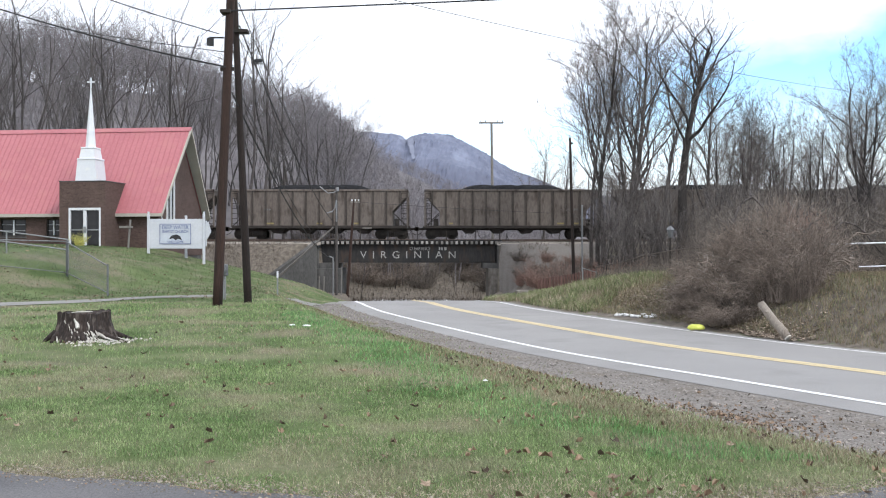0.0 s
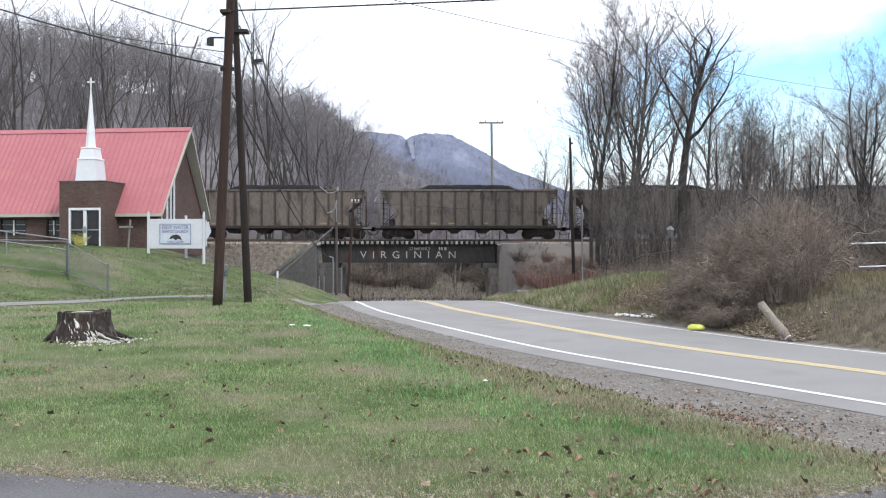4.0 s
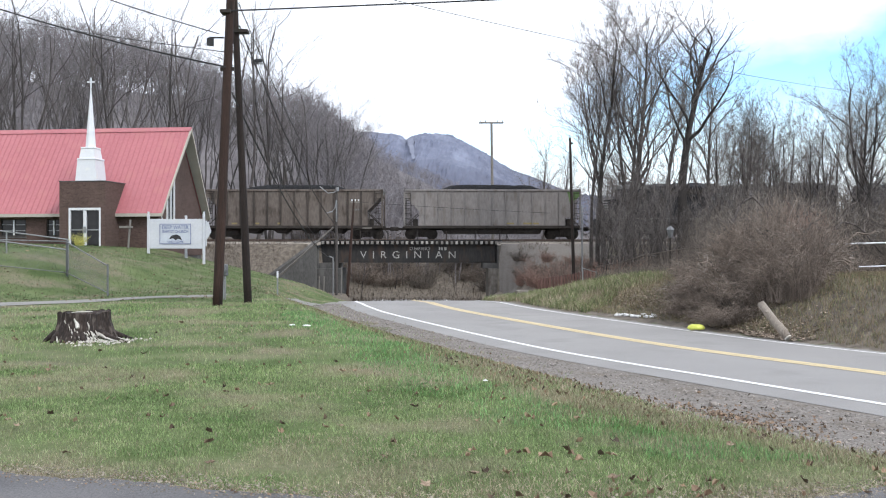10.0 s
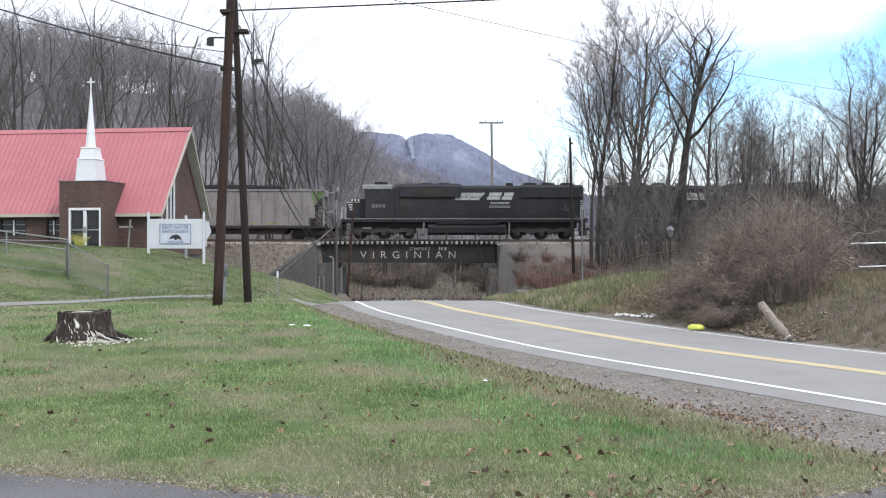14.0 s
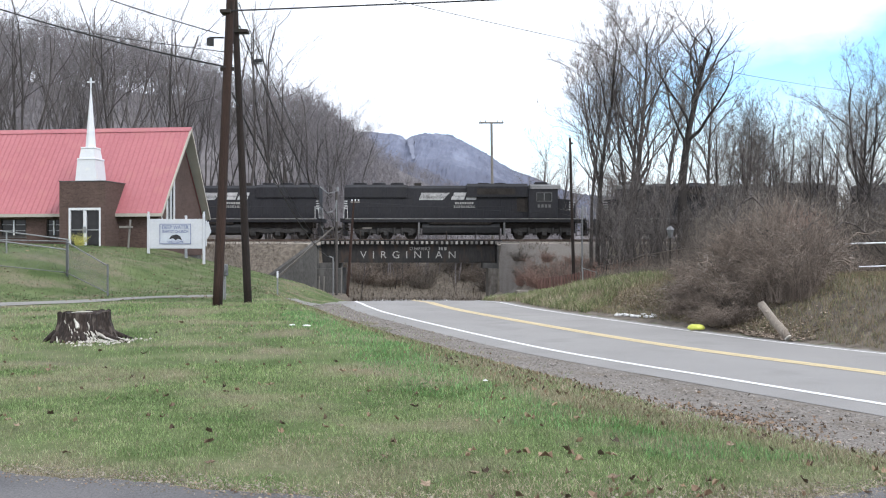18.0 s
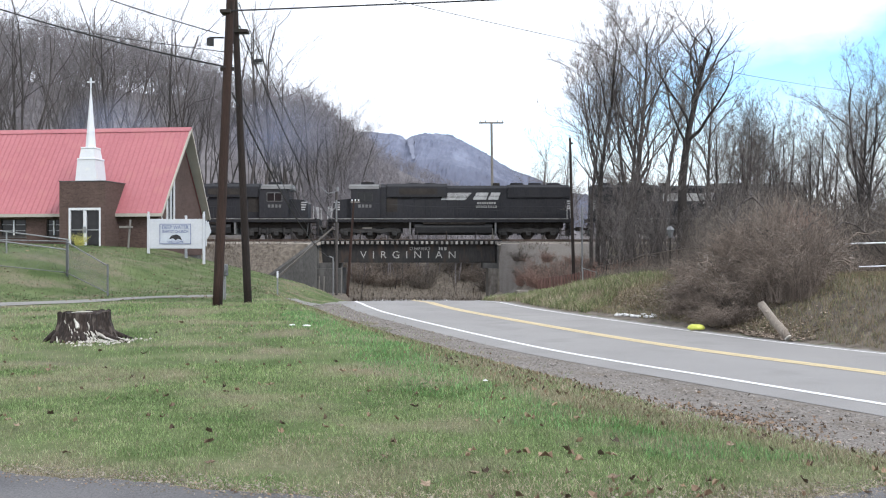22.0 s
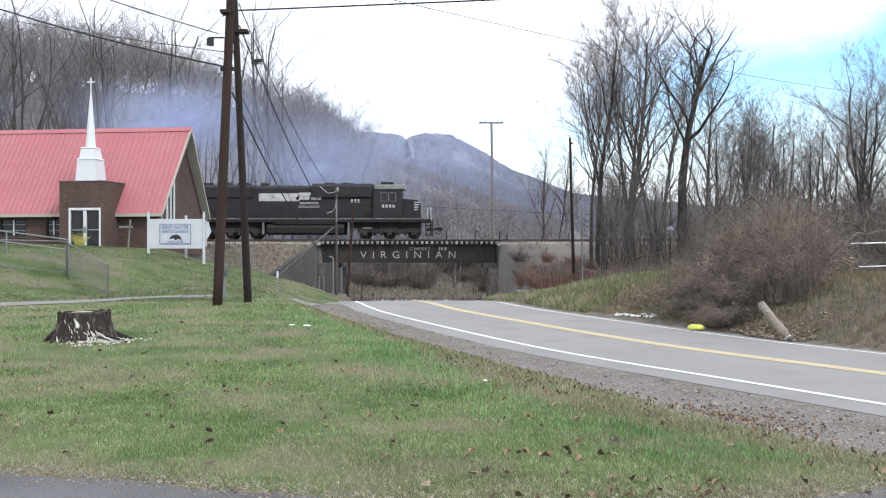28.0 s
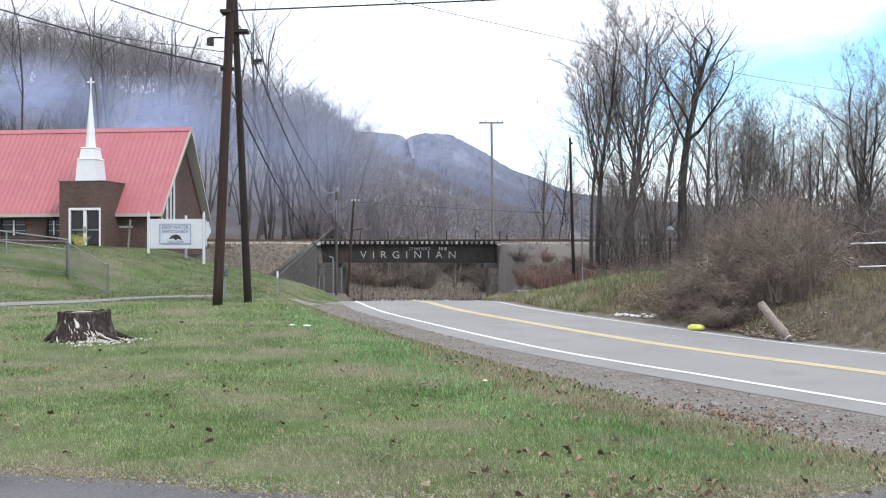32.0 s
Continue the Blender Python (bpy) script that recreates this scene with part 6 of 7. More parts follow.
for i in range(24):
    x, y = rng.uniform(13, 66), rng.uniform(88, 125)
    tree(i % 3, x, y, rng.uniform(9, 13.5), rng.uniform(0, 6.28), "bare grey tree beyond the railway", "trees beyond the railway")
for i in range(16):
    x, y = rng.uniform(-13, 5), rng.uniform(90, 101)
    tree(4 + i % 2, x, y, rng.uniform(3.5, 6), rng.uniform(0, 6.28), "thin bare sapling beyond the bridge", "trees beyond the railway")
tree(2, 9.7, 95, 15.0, 1.0, "lone slender bare tree beyond the railway", "trees beyond the railway")

# the wooded hillside: the nearest trees one by one, the rest as woods
def tree_top(x, y):
    """How high the crowns reach along the hill's falling skyline."""
    a = x / y
    return float(np.interp(a, [-0.6, -0.23, -0.19, -0.16, -0.133, -0.10, -0.085, -0.07, -0.04, 0.02, 0.08, 0.2], [0.28, 0.265, 0.235, 0.205, 0.16, 0.135, 0.12, 0.085, 0.07, 0.05, 0.035, 0.02])) * y + 1.6


def mass_top(x, y):
    """How high the dense woods below the tall trees reach."""
    return float(np.interp(x / y, [-0.6, -0.466, -0.312, -0.27, -0.228, -0.181, -0.133, -0.098, -0.062, 0.0, 0.1], [0.25, 0.245, 0.225, 0.2, 0.175, 0.165, 0.15, 0.13, 0.10, 0.06, 0.03])) * y + 1.6


# the tall trees whose tops stand clear of the woods: bearing, top, distance, kind
for i, (a, top, y, kd) in enumerate(((-0.50, 0.30, 97, 0), (-0.467, 0.29, 99, 2), (-0.445, 0.31, 95, 1), (-0.418, 0.28, 101, 0), (-0.398, 0.31, 96, 2), (-0.381, 0.26, 100, 1), (-0.361, 0.28, 97, 2), (-0.345, 0.30, 95, 1),
                                     (-0.328, 0.28, 99, 0), (-0.309, 0.28, 96, 2), (-0.289, 0.27, 101, 0), (-0.270, 0.27, 97, 2), (-0.252, 0.26, 100, 1), (-0.237, 0.27, 96, 0), (-0.213, 0.275, 98, 2), (-0.198, 0.28, 98, 0),
                                     (-0.182, 0.265, 102, 2), (-0.168, 0.25, 106, 0), (-0.155, 0.24, 104, 2), (-0.134, 0.20, 110, 0), (-0.116, 0.18, 114, 2), (-0.102, 0.165, 118, 0))):
    tree(kd, a * y, y, top * y + 1.6 - ground_z(a * y, y), i * 2.4 + 0.7, "tall dark bare tree standing clear of the hillside woods", "tall trees of the hillside", None, "tall")
for i in range(104):
    y = rng.uniform(102, 126)
    x = (rng.uniform(-0.52, -0.13) if i % 8 else rng.uniform(-0.13, 0.02)) * y
    z = ground_z(x, y)
    hh = min(rng.uniform(15, 23), mass_top(x, y) * rng.uniform(0.95, 1.18) - z)
    if hh < 3.5:
        continue
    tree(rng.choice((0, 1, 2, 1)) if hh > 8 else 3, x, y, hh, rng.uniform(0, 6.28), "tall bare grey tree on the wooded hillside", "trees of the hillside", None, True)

woods = []
for k, (seed, counts) in enumerate(((101, (10, 5, 4)), (102, (11, 4, 4)), (103, (9, 6, 4)), (104, (12, 4, 4)), (105, (10, 5, 4)), (106, (9, 5, 5)))):
    wood, crown = grow(seed, 18, 0.15, counts, low=0.3, open_angle=0.55)
    g0 = random.Random(seed)
    s = Shape()
    for pts, rad, n in wood:
        s.tube(pts[::3], [max(q, 0.025) for q in rad[::3]], 3, False)
    for pts, rad, n in crown:
        line = pts[::2] if n == 4 else pts[::3]
        a = g0.uniform(0, 3.14)
        for p, q in zip(line[:-1], line[1:]):
            d = unit(tuple(q[c] - p[c] for c in range(3)))
            side = Vector(d).cross(Vector((math.cos(a), math.sin(a), 0.2))).normalized() * (0.03 if n == 4 else 0.022)
            s.add([(p[0] - side.x, p[1] - side.y, p[2] - side.z), (p[0] + side.x, p[1] + side.y, p[2] + side.z), (q[0] + side.x * 0.6, q[1] + side.y * 0.6, q[2] + side.z * 0.6), (q[0] - side.x * 0.6, q[1] - side.y * 0.6, q[2] - side.z * 0.6)], [(0, 1, 2, 3)])
    woods.append((np.array(s.v), np.array(s.f)))


def woods_mesh(name, spots, material, label):
    """Many small-branched trees joined into one mesh."""
    V, F, base = [], [], 0
    for i, (x, y, hh, a) in enumerate(spots):
        v, f = woods[i % 6]
        s = hh / 18
        R = np.array([[math.cos(a), -math.sin(a), 0], [math.sin(a), math.cos(a), 0], [0, 0, 1]]) * s
        R[:, :2] *= 1.0 if hh > 9 else 1.35
        V.append(v @ R.T + np.array([x, y, ground_z(x, y)]))
        F.append(f + base)
        base += len(v)
    V, F = np.concatenate(V), np.concatenate(F)
    me = bpy.data.meshes.new(name)
    me.vertices.add(len(V))
    me.vertices.foreach_set("co", V.ravel())
    me.loops.add(F.size)
    me.loops.foreach_set("vertex_index", F.ravel().astype(np.int32))
    me.polygons.add(len(F))
    me.polygons.foreach_set("loop_start", np.arange(0, F.size, 4, dtype=np.int32))
    me.materials.append(material)
    me.update(calc_edges=True)
    return tagged(new(name, me), label, "woods", kind="stuff")


rng = random.Random(5)
high, low, near = [], [], []
while len(high) < 800:
    y = 112 + 92 * math.sqrt(rng.random())
    x = rng.uniform(-0.56, -0.05) * y
    hh = min(rng.uniform(7, 16), mass_top(x, y) * rng.uniform(0.9, 1.08) - ground_z(x, y))
    if hh > 3:
        high.append((x, y, hh, rng.uniform(0, 6.28)))
for i in range(900):
    y = 97 + 100 * rng.random()
    x = rng.uniform(-0.15, 0.13) * y
    low.append((x, y, min(rng.uniform(4.5, 10), max(3.0, tree_top(x, y) - ground_z(x, y))), rng.uniform(0, 6.28)))
for i in range(170):
    y = 87 + 55 * rng.random()
    near.append((rng.uniform(0.15, 0.56) * y, y, rng.uniform(4.5, 9.5), rng.uniform(0, 6.28)))
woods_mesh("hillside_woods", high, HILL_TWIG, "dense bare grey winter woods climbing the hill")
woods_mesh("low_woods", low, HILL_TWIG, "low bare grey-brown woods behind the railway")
woods_mesh("lineside_woods", near, TWIG, "thick bare brown scrub woods beyond the track")


# ---- undergrowth ----
def shrub_mesh(seed, strands, material, droop, name, thick=1.0):
    """Arching canes about 1 m high and wide."""
    rng = random.Random(seed)
    s = Shape()
    for i in range(strands):
        a, r = rng.uniform(0, 6.28), math.sqrt(rng.random()) * 0.45
        p = [r * math.cos(a), r * math.sin(a), -0.05]
        b = a + rng.gauss(0, 0.9)
        d = [math.cos(b) * rng.uniform(0.1, 0.7), math.sin(b) * rng.uniform(0.1, 0.7), 1.0]
        length, n = rng.uniform(0.45, 1.35), 4
        pts = [tuple(p)]
        for k in range(n):
            q = unit(d)
            p = [p[c] + q[c] * length / n for c in range(3)]
            pts.append(tuple(p))
            d = [d[0] + rng.gauss(0, 0.22), d[1] + rng.gauss(0, 0.22), d[2] - droop * rng.uniform(0.1, 0.45)]
        r0 = rng.uniform(0.003, 0.009) if strands > 100 else rng.uniform(0.005, 0.011)
        r0 *= thick * (1.15 if strands > 100 else 1.0)
        s.tube(pts, [r0 * (1 - 0.17 * k) for k in range(n + 1)], 3, False)
        for k in range(2):
            q = pts[rng.randint(2, n)]
            e = (q[0] + rng.gauss(0, 0.12), q[1] + rng.gauss(0, 0.12), q[2] + rng.gauss(0.03, 0.1))
            s.tube([q, e], [r0 * 0.6, r0 * 0.3], 3, False)
    return s.mesh(name, material)


SHRUBS = [shrub_mesh(3, 360, DARK_BRUSH, 1.1, "canes"), shrub_mesh(4, 320, BRUSH, 0.7, "canes"), shrub_mesh(5, 320, BRUSH_RED, 0.5, "canes"), shrub_mesh(6, 360, DARK_BRUSH, 1.5, "canes")]


def shrub(kind, x, y, width, height, label, group):
    o = new("shrub", SHRUBS[kind])
    o.matrix_basis = Matrix.LocRotScale((x, y, ground_z(x, y) - 0.03), Euler((0.22 * math.sin(x * 31 + y), 0.22 * math.sin(y * 17 + x), x * 7 + y)), (width, width * 0.9, height))
    return tagged(o, label, "shrub", group)


rng = random.Random(21)
CANES = [shrub_mesh(8, 26, PALE_CANE, 1.2, "canes", 1.3), shrub_mesh(9, 20, PALE_CANE, 1.5, "canes", 1.6), shrub_mesh(10, 22, BRUSH, 1.3, "canes", 2.6), shrub_mesh(12, 20, DARK_BRUSH, 1.7, "canes", 3.0)]
# the great tangle on the bank
CREST = ([1150, 1175, 1200, 1223, 1250, 1330, 1380, 1440, 1457, 1470], [575, 545, 495, 425, 408, 408, 388, 376, 398, 470])


def on_bank(u, y):
    """A spot u metres up the bank, and how high the thicket stands there."""
    x = 7.7 + (29.1 - y) * 0.2 + u
    bearing = 784 + 1681 * x / y
    crest = 1.6 - (float(np.interp(bearing, *CREST)) - 441) / 1681 * y
    return x, bearing, crest - ground_z(x, y)


for i in range(120):
    u, y = 0.1 + 4.0 * rng.random() ** 0.8, rng.uniform(24.4, 33)
    x, bearing, tall = on_bank(u, y)
    if bearing > 1455 or bearing < 1195 or bearing > 1405 + 14 * u or (u < 1.3 and 1325 < bearing < 1425):
        continue
    tall *= (0.16 + 0.84 * min(1.0, max(u, 0) / 3.2) ** 1.3) * rng.uniform(0.8, 1.6)
    shrub(rng.choice((0, 3, 3)), x, y, rng.uniform(0.7, 1.25), max(tall, 0.25), "tangled grey-brown leafless vine thicket on the bank", "thickets on the bank")
for x, y, w, hh in ((12.6, 31.6, 1.3, 0.9), (13.6, 32.4, 1.4, 1.0), (14.4, 33.0, 1.3, 0.9), (13.1, 33.2, 1.5, 1.3), (12.3, 32.6, 1.3, 1.4)):
    shrub(rng.choice((0, 1)), x, y, w, hh, "low grey-brown weeds behind the white rail", "undergrowth behind the bank")
for x, y, w, hh in ((11.15, 29.3, 0.55, 2.0), (11.4, 29.2, 0.5, 1.8)):
    shrub(2, x, y, w, hh, "reddish-brown dead vine mass hanging on a post", "thickets on the bank")
for i in range(150):
    v, y = 0.12 + 0.88 * rng.random(), rng.uniform(24.6, 32.5)
    x, bearing, tall = on_bank(0.2 + 3.6 * v, y)
    if bearing > 1455 or bearing < 1200 or bearing > 1410 + 50 * v or (v < 0.6 and 1310 < bearing < 1430):
        continue
    w = rng.uniform(0.7, 1.2)
    o = new("vine", CANES[i % 4])
    o.matrix_basis = Matrix.LocRotScale((x, y, ground_z(x, y) - 0.03), Euler((rng.uniform(-0.5, 0.5), rng.uniform(-0.5, 0.5), x * 9)), (w, w, max(0.8, tall * (0.2 + 0.8 * v) * rng.uniform(0.9, 1.5))))
    tagged(o, "arching bare vine canes tangled in the thicket", "vine", "vines in the thicket")
for i in range(84):
    x, y = rng.uniform(10.4, 30), rng.uniform(33.5, 60)
    if x / y < 0.262:
        continue
    shrub(1, x, y, rng.uniform(1.7, 2.7), rng.uniform(1.6, 3.3) * (1.0 if y < 42 else 1.45), "dense leafless grey-brown undergrowth", "undergrowth behind the bank")
for i in range(30):
    y = rng.uniform(36, 53)
    x = float(np.interp(y, [36, 39, 53], [11.4, 10.9, 9.9])) + rng.uniform(-0.7, 1.2)
    shrub(rng.choice((0, 1)), x, y, rng.uniform(1.0, 1.6), rng.uniform(0.8, 1.4), "dry vines over the chain-link fence", "undergrowth behind the bank")
for i in range(30):
    x, y = rng.uniform(6.6, 14), rng.uniform(59, 70)
    shrub(rng.choice((2, 2, 1)), x, y, rng.uniform(1.4, 2.3), rng.uniform(0.9, 1.9), "reddish-brown dry weeds below the railway", "weeds below the railway")
for i in range(14):
    x, y = rng.uniform(5.6, 13), rng.uniform(70, 76.5)
    shrub(rng.choice((1, 2, 1)), x, y, rng.uniform(0.8, 1.5), rng.uniform(0.4, 0.95), "low dry brown brush against the abutment", "weeds below the railway")
for i in range(34):
    x, y = rng.uniform(-16, 8), rng.uniform(94, 112)
    shrub(rng.choice((0, 1)), x, y, rng.uniform(2, 3.5), rng.uniform(1.2, 2.6), "brown leafless undergrowth beyond the bridge", "undergrowth beyond the railway")
for i in range(36):
    x, y = rng.uniform(-48, 48), rng.uniform(86, 96)
    if -12 < x < 6:
        continue
    shrub(rng.choice((0, 1)), x, y, rng.uniform(2.5, 4), rng.uniform(1.5, 3.2), "grey-brown undergrowth beyond the railway", "undergrowth beyond the railway")


# ---- grass ----
def blades(name, x, y, height, width, material, label, lean=0.5, seed=1):
    """One mesh of bent grass blades standing on the ground."""
    g = np.random.default_rng(seed)
    n = len(x)
    z = land(x, y) - 0.01
    a, b = g.uniform(0, 6.283, n), g.uniform(0, 6.283, n)
    ux, uy = np.cos(a) * width / 2, np.sin(a) * width / 2
    k = g.uniform(0.1, lean, n) * height
    lx, ly = np.cos(b) * k, np.sin(b) * k
    P = np.empty((n, 5, 3))
    P[:, 0] = np.stack([x - ux, y - uy, z], 1)
    P[:, 1] = np.stack([x + ux, y + uy, z], 1)
    P[:, 2] = np.stack([x - ux * 0.8 + lx * 0.35, y - uy * 0.8 + ly * 0.35, z + height * 0.6], 1)
    P[:, 3] = np.stack([x + ux * 0.8 + lx * 0.35, y + uy * 0.8 + ly * 0.35, z + height * 0.6], 1)
    P[:, 4] = np.stack([x + lx, y + ly, z + height], 1)
    T = (np.arange(n)[:, None, None] * 5 + np.array([[0, 1, 3], [0, 3, 2], [2, 3, 4]])[None]).reshape(-1)
    me = bpy.data.meshes.new(name)
    me.vertices.add(n * 5)
    me.vertices.foreach_set("co", P.ravel())
    me.loops.add(len(T))
    me.loops.foreach_set("vertex_index", T.astype(np.int32))
    me.polygons.add(n * 3)
    me.polygons.foreach_set("loop_start", np.arange(0, len(T), 3, dtype=np.int32))
    me.materials.append(material)
    me.update(calc_edges=True)
    return tagged(new(name, me), label, "grass", kind="stuff")


g = np.random.default_rng(3)


def field(n, y0, y1, power=1.0):
    """Points over the lawn between two distances."""
    y = y0 + (y1 - y0) * g.random(n) ** power
    x = g.uniform(-0.56, 0.56, n) * y
    s, _ = road_side(x, y)
    drive = np.interp(x, [-9, -3.2, -1.1, 0.2, 1.8, 2.6, 6], [7.9, 6.78, 6.15, 5.75, 5.85, 6.15, 7.6])
    lane = np.interp(x, [-26, -16, -12.7, -10.6, -9.4, -7.4], [24.5, 26.0, 27.2, 29.7, 31.6, 32.8])
    return x, y, s, (y > drive - 0.1 + 0.05 * np.sin(x * 5) + g.random(n) * 0.3) & (s < gravel_edge(y) - 0.1 + 0.5 * wave(x, y, 1.5, 33) + np.where(g.random(n) < 0.1, 1.6, 0.0)) & ((np.abs(y - lane + 0.45) > np.where(x < -10, 1.6, 1.1)) | (x > -7.0))


parts = [field(190000, 5.5, 13), field(90000, 13, 28, 0.8), field(95000, 28, 56, 0.9)]
X = np.concatenate([q[0][q[3]] for q in parts])
Y = np.concatenate([q[1][q[3]] for q in parts])
S = np.concatenate([q[2][q[3]] for q in parts])
verge = (S > verge_edge(Y) + 0.5 * wave(X, Y, 2.5, 6)) & (g.random(len(X)) < 0.8)
thin = g.random(len(X)) < np.where(wave(X, Y, 2.2, 8) + 0.6 * wave(X, Y, 0.8, 9) > 0.55, 0.45, 1.0)
keep = ~verge & thin
scale = np.clip(Y / 11, 0.75, 3.2)
straw = keep & (g.random(len(X)) < np.clip(0.13 + 0.5 * (wave(X, Y, 3.1, 15) + 0.7 * wave(X, Y, 1.1, 16) - 0.25), 0.06, 0.7) * np.where(Y > 27, 0.2, 1.0) + 0.6 * np.exp(-np.clip(Y - 6.2, 0, 9) / 0.5))
keep = keep & ~straw
bank = keep & (Y > 28.5) & (X < -6)
keep = keep & ~bank
blades("bank_turf", X[bank], Y[bank], g.uniform(0.025, 0.055, bank.sum()) * 1.5, 0.005 * scale[bank], BANK_GREEN, "short dull green turf on the church bank", 0.9, 43)
blades("straw_grass", X[straw], Y[straw], g.uniform(0.02, 0.055, straw.sum()) * np.clip(scale[straw], 0.9, 1.3), 0.006 * scale[straw], DRY_GRASS, "straw-coloured dead grass in the lawn", 1.2, 17)
blades("lawn_grass", X[keep], Y[keep], g.uniform(0.025, 0.06, keep.sum()) * np.clip(scale[keep], 0.9, 1.35), 0.006 * scale[keep], BLADES, "short green and straw-coloured winter lawn grass", 0.9, 11)
keep = verge & (g.random(len(X)) < 0.42)
blades("verge_green", X[keep], Y[keep], g.uniform(0.03, 0.07, keep.sum()), 0.006 * scale[keep], BLADES, "sparse green grass on the road verge", 0.9, 19)
keep = verge & (g.random(len(X)) < 0.1)
blades("verge_weeds", X[keep], Y[keep], g.uniform(0.03, 0.10, keep.sum()), 0.008 * scale[keep], BROWN_GRASS, "brown weeds on the road verge", 0.9, 31)
keep = verge & (g.random(len(X)) < 0.25)
blades("verge_grass", X[keep], Y[keep], g.uniform(0.03, 0.09, keep.sum()), 0.006 * scale[keep], DRY_GRASS, "dry brown grass on the road verge", 0.9, 12)
n = 90000
y = g.uniform(17, 38, n)
s0 = g.uniform(3.5, 9, n)
x = np.interp(y, LINE[:, 1], LINE[:, 0]) + s0 * 1.25
sd, _ = road_side(x, y)
k = (sd > 3.55 + 0.5 * g.random(n)) & (sd < 10.5)
green = k & (g.random(n) < 0.5)
k = k & ~green
blades("bank_greens", x[green], y[green], g.uniform(0.05, 0.18, green.sum()), 0.012, OLIVE_WEEDS, "olive-green weeds mixed through the dry bank", 1.0, 23)
blades("bank_grass", x[k], y[k], g.uniform(0.05, 0.22, k.sum()), 0.012, BROWN_GRASS, "long dry brown grass on the road bank", 1.0, 13)
n = 26000
y = g.uniform(35, 54, n)
x = np.interp(y, LINE[:, 1], LINE[:, 0]) + g.uniform(4.0, 8.5, n)
sd, _ = road_side(x, y)
k = (sd > 3.9) & (g.random(n) < 0.55 + 0.4 * wave(x, y, 2.5, 83))
blades("bank_straw", x[k], y[k], g.uniform(0.08, 0.35, k.sum()), 0.015, DRY_GRASS, "dry straw among the weeds of the bank", 1.0, 18)
k = (sd > 3.9) & (g.random(n) < 0.85) & (wave(x, y, 3, 41) > -0.25)
blades("bank_weeds", x[k], y[k], g.uniform(0.1, 0.4, k.sum()), 0.018, GREEN_WEEDS, "yellow-green weeds on the road bank", 1.0, 14)

# straw and crumbs along the edge of the drive
n = 8000
x = g.uniform(-4.2, 4.0, n)
y = np.interp(x, [-9, -3.2, -1.1, 0.2, 1.8, 2.6, 6], [7.9, 6.78, 6.15, 5.75, 5.85, 6.15, 7.6]) + g.gamma(1.6, 0.11, n) - 0.06
blades("edge_straw", x, y, g.uniform(0.008, 0.035, n), 0.009, DRY_GRASS, "flattened straw along the edge of the driveway", 3.0, 27)

# weeds between the lawn and the gravel
n = 110000
y = 7.0 + 24 * g.random(n) ** 1.5
x = np.interp(y, LINE[:, 1], LINE[:, 0]) - g.uniform(4, 13, n)
sd, _ = road_side(x, y)
lo, hi = verge_edge(y) + 0.2 * wave(x, y, 1.2, 61), gravel_edge(y) + 0.5 * wave(x, y, 1.6, 62) + 0.3
band = (sd > lo) & (sd < hi) & (wave(x, y, 0.5, 63) + g.normal(0, 0.35, n) > -0.25)
kind = g.random(n) + 0.25 * wave(x, y, 1.0, 64)
for lo, hi, name, material, label in ((-9, 0.5, "verge_tufts", OLIVE_WEEDS, "olive weeds tufted along the gravel verge"), (0.5, 0.76, "verge_sprouts", BLADES, "green sprouts among the verge weeds"), (0.76, 9, "verge_stalks", BROWN_GRASS, "short dead brown stalks on the gravel verge")):
    k = band & (kind > lo) & (kind <= hi)
    blades(name, x[k], y[k], g.uniform(0.025, 0.085, k.sum()), 0.006 * np.clip(y[k] / 10, 0.8, 2.2), material, label, 1.0, 71 + len(name))

# fresh green edge of the lawn along the verge
n = 60000
y = 7.2 + 17 * g.random(n) ** 1.4
x = np.interp(y, LINE[:, 1], LINE[:, 0]) - g.uniform(6, 16, n)
sd, _ = road_side(x, y)
k = (np.abs(sd - verge_edge(y) + 0.5) < 0.5 + 0.3 * wave(x, y, 2.0, 51)) & (g.random(n) < 0.9)
blades("edge_green", x[k], y[k], g.uniform(0.035, 0.085, k.sum()), 0.0075 * np.clip(y[k] / 10, 0.9, 2.0), FRESH_GRASS, "fresh green grass along the lawn's edge", 0.9, 37)
# dead grass on the slopes of the embankment
n = 30000
x, y = g.uniform(-34, 34, n), g.uniform(66, 78.6, n)
k = ((x < -13.0 - 0.9 * (78 - y) / 8) | ((x > 6.0) & (wave(x, y, 3.0, 77) > np.where(x > 13, -9, 0.05)))) & (land(x, y) > -1.6)
blades("embankment_grass", x[k], y[k], g.uniform(0.1, 0.4, k.sum()), 0.03, LITTER_GRASS, "matted dead brown grass on the railway embankment", 1.6, 45)
# dead grass beyond the bridge
n = 4000
x, y = g.uniform(-14, 7, n), g.uniform(88, 106, n)
blades("far_straw", x, y, g.uniform(0.15, 0.5, n), 0.05, LITTER_GRASS, "dry brown grass beyond the bridge", 1.0, 39)


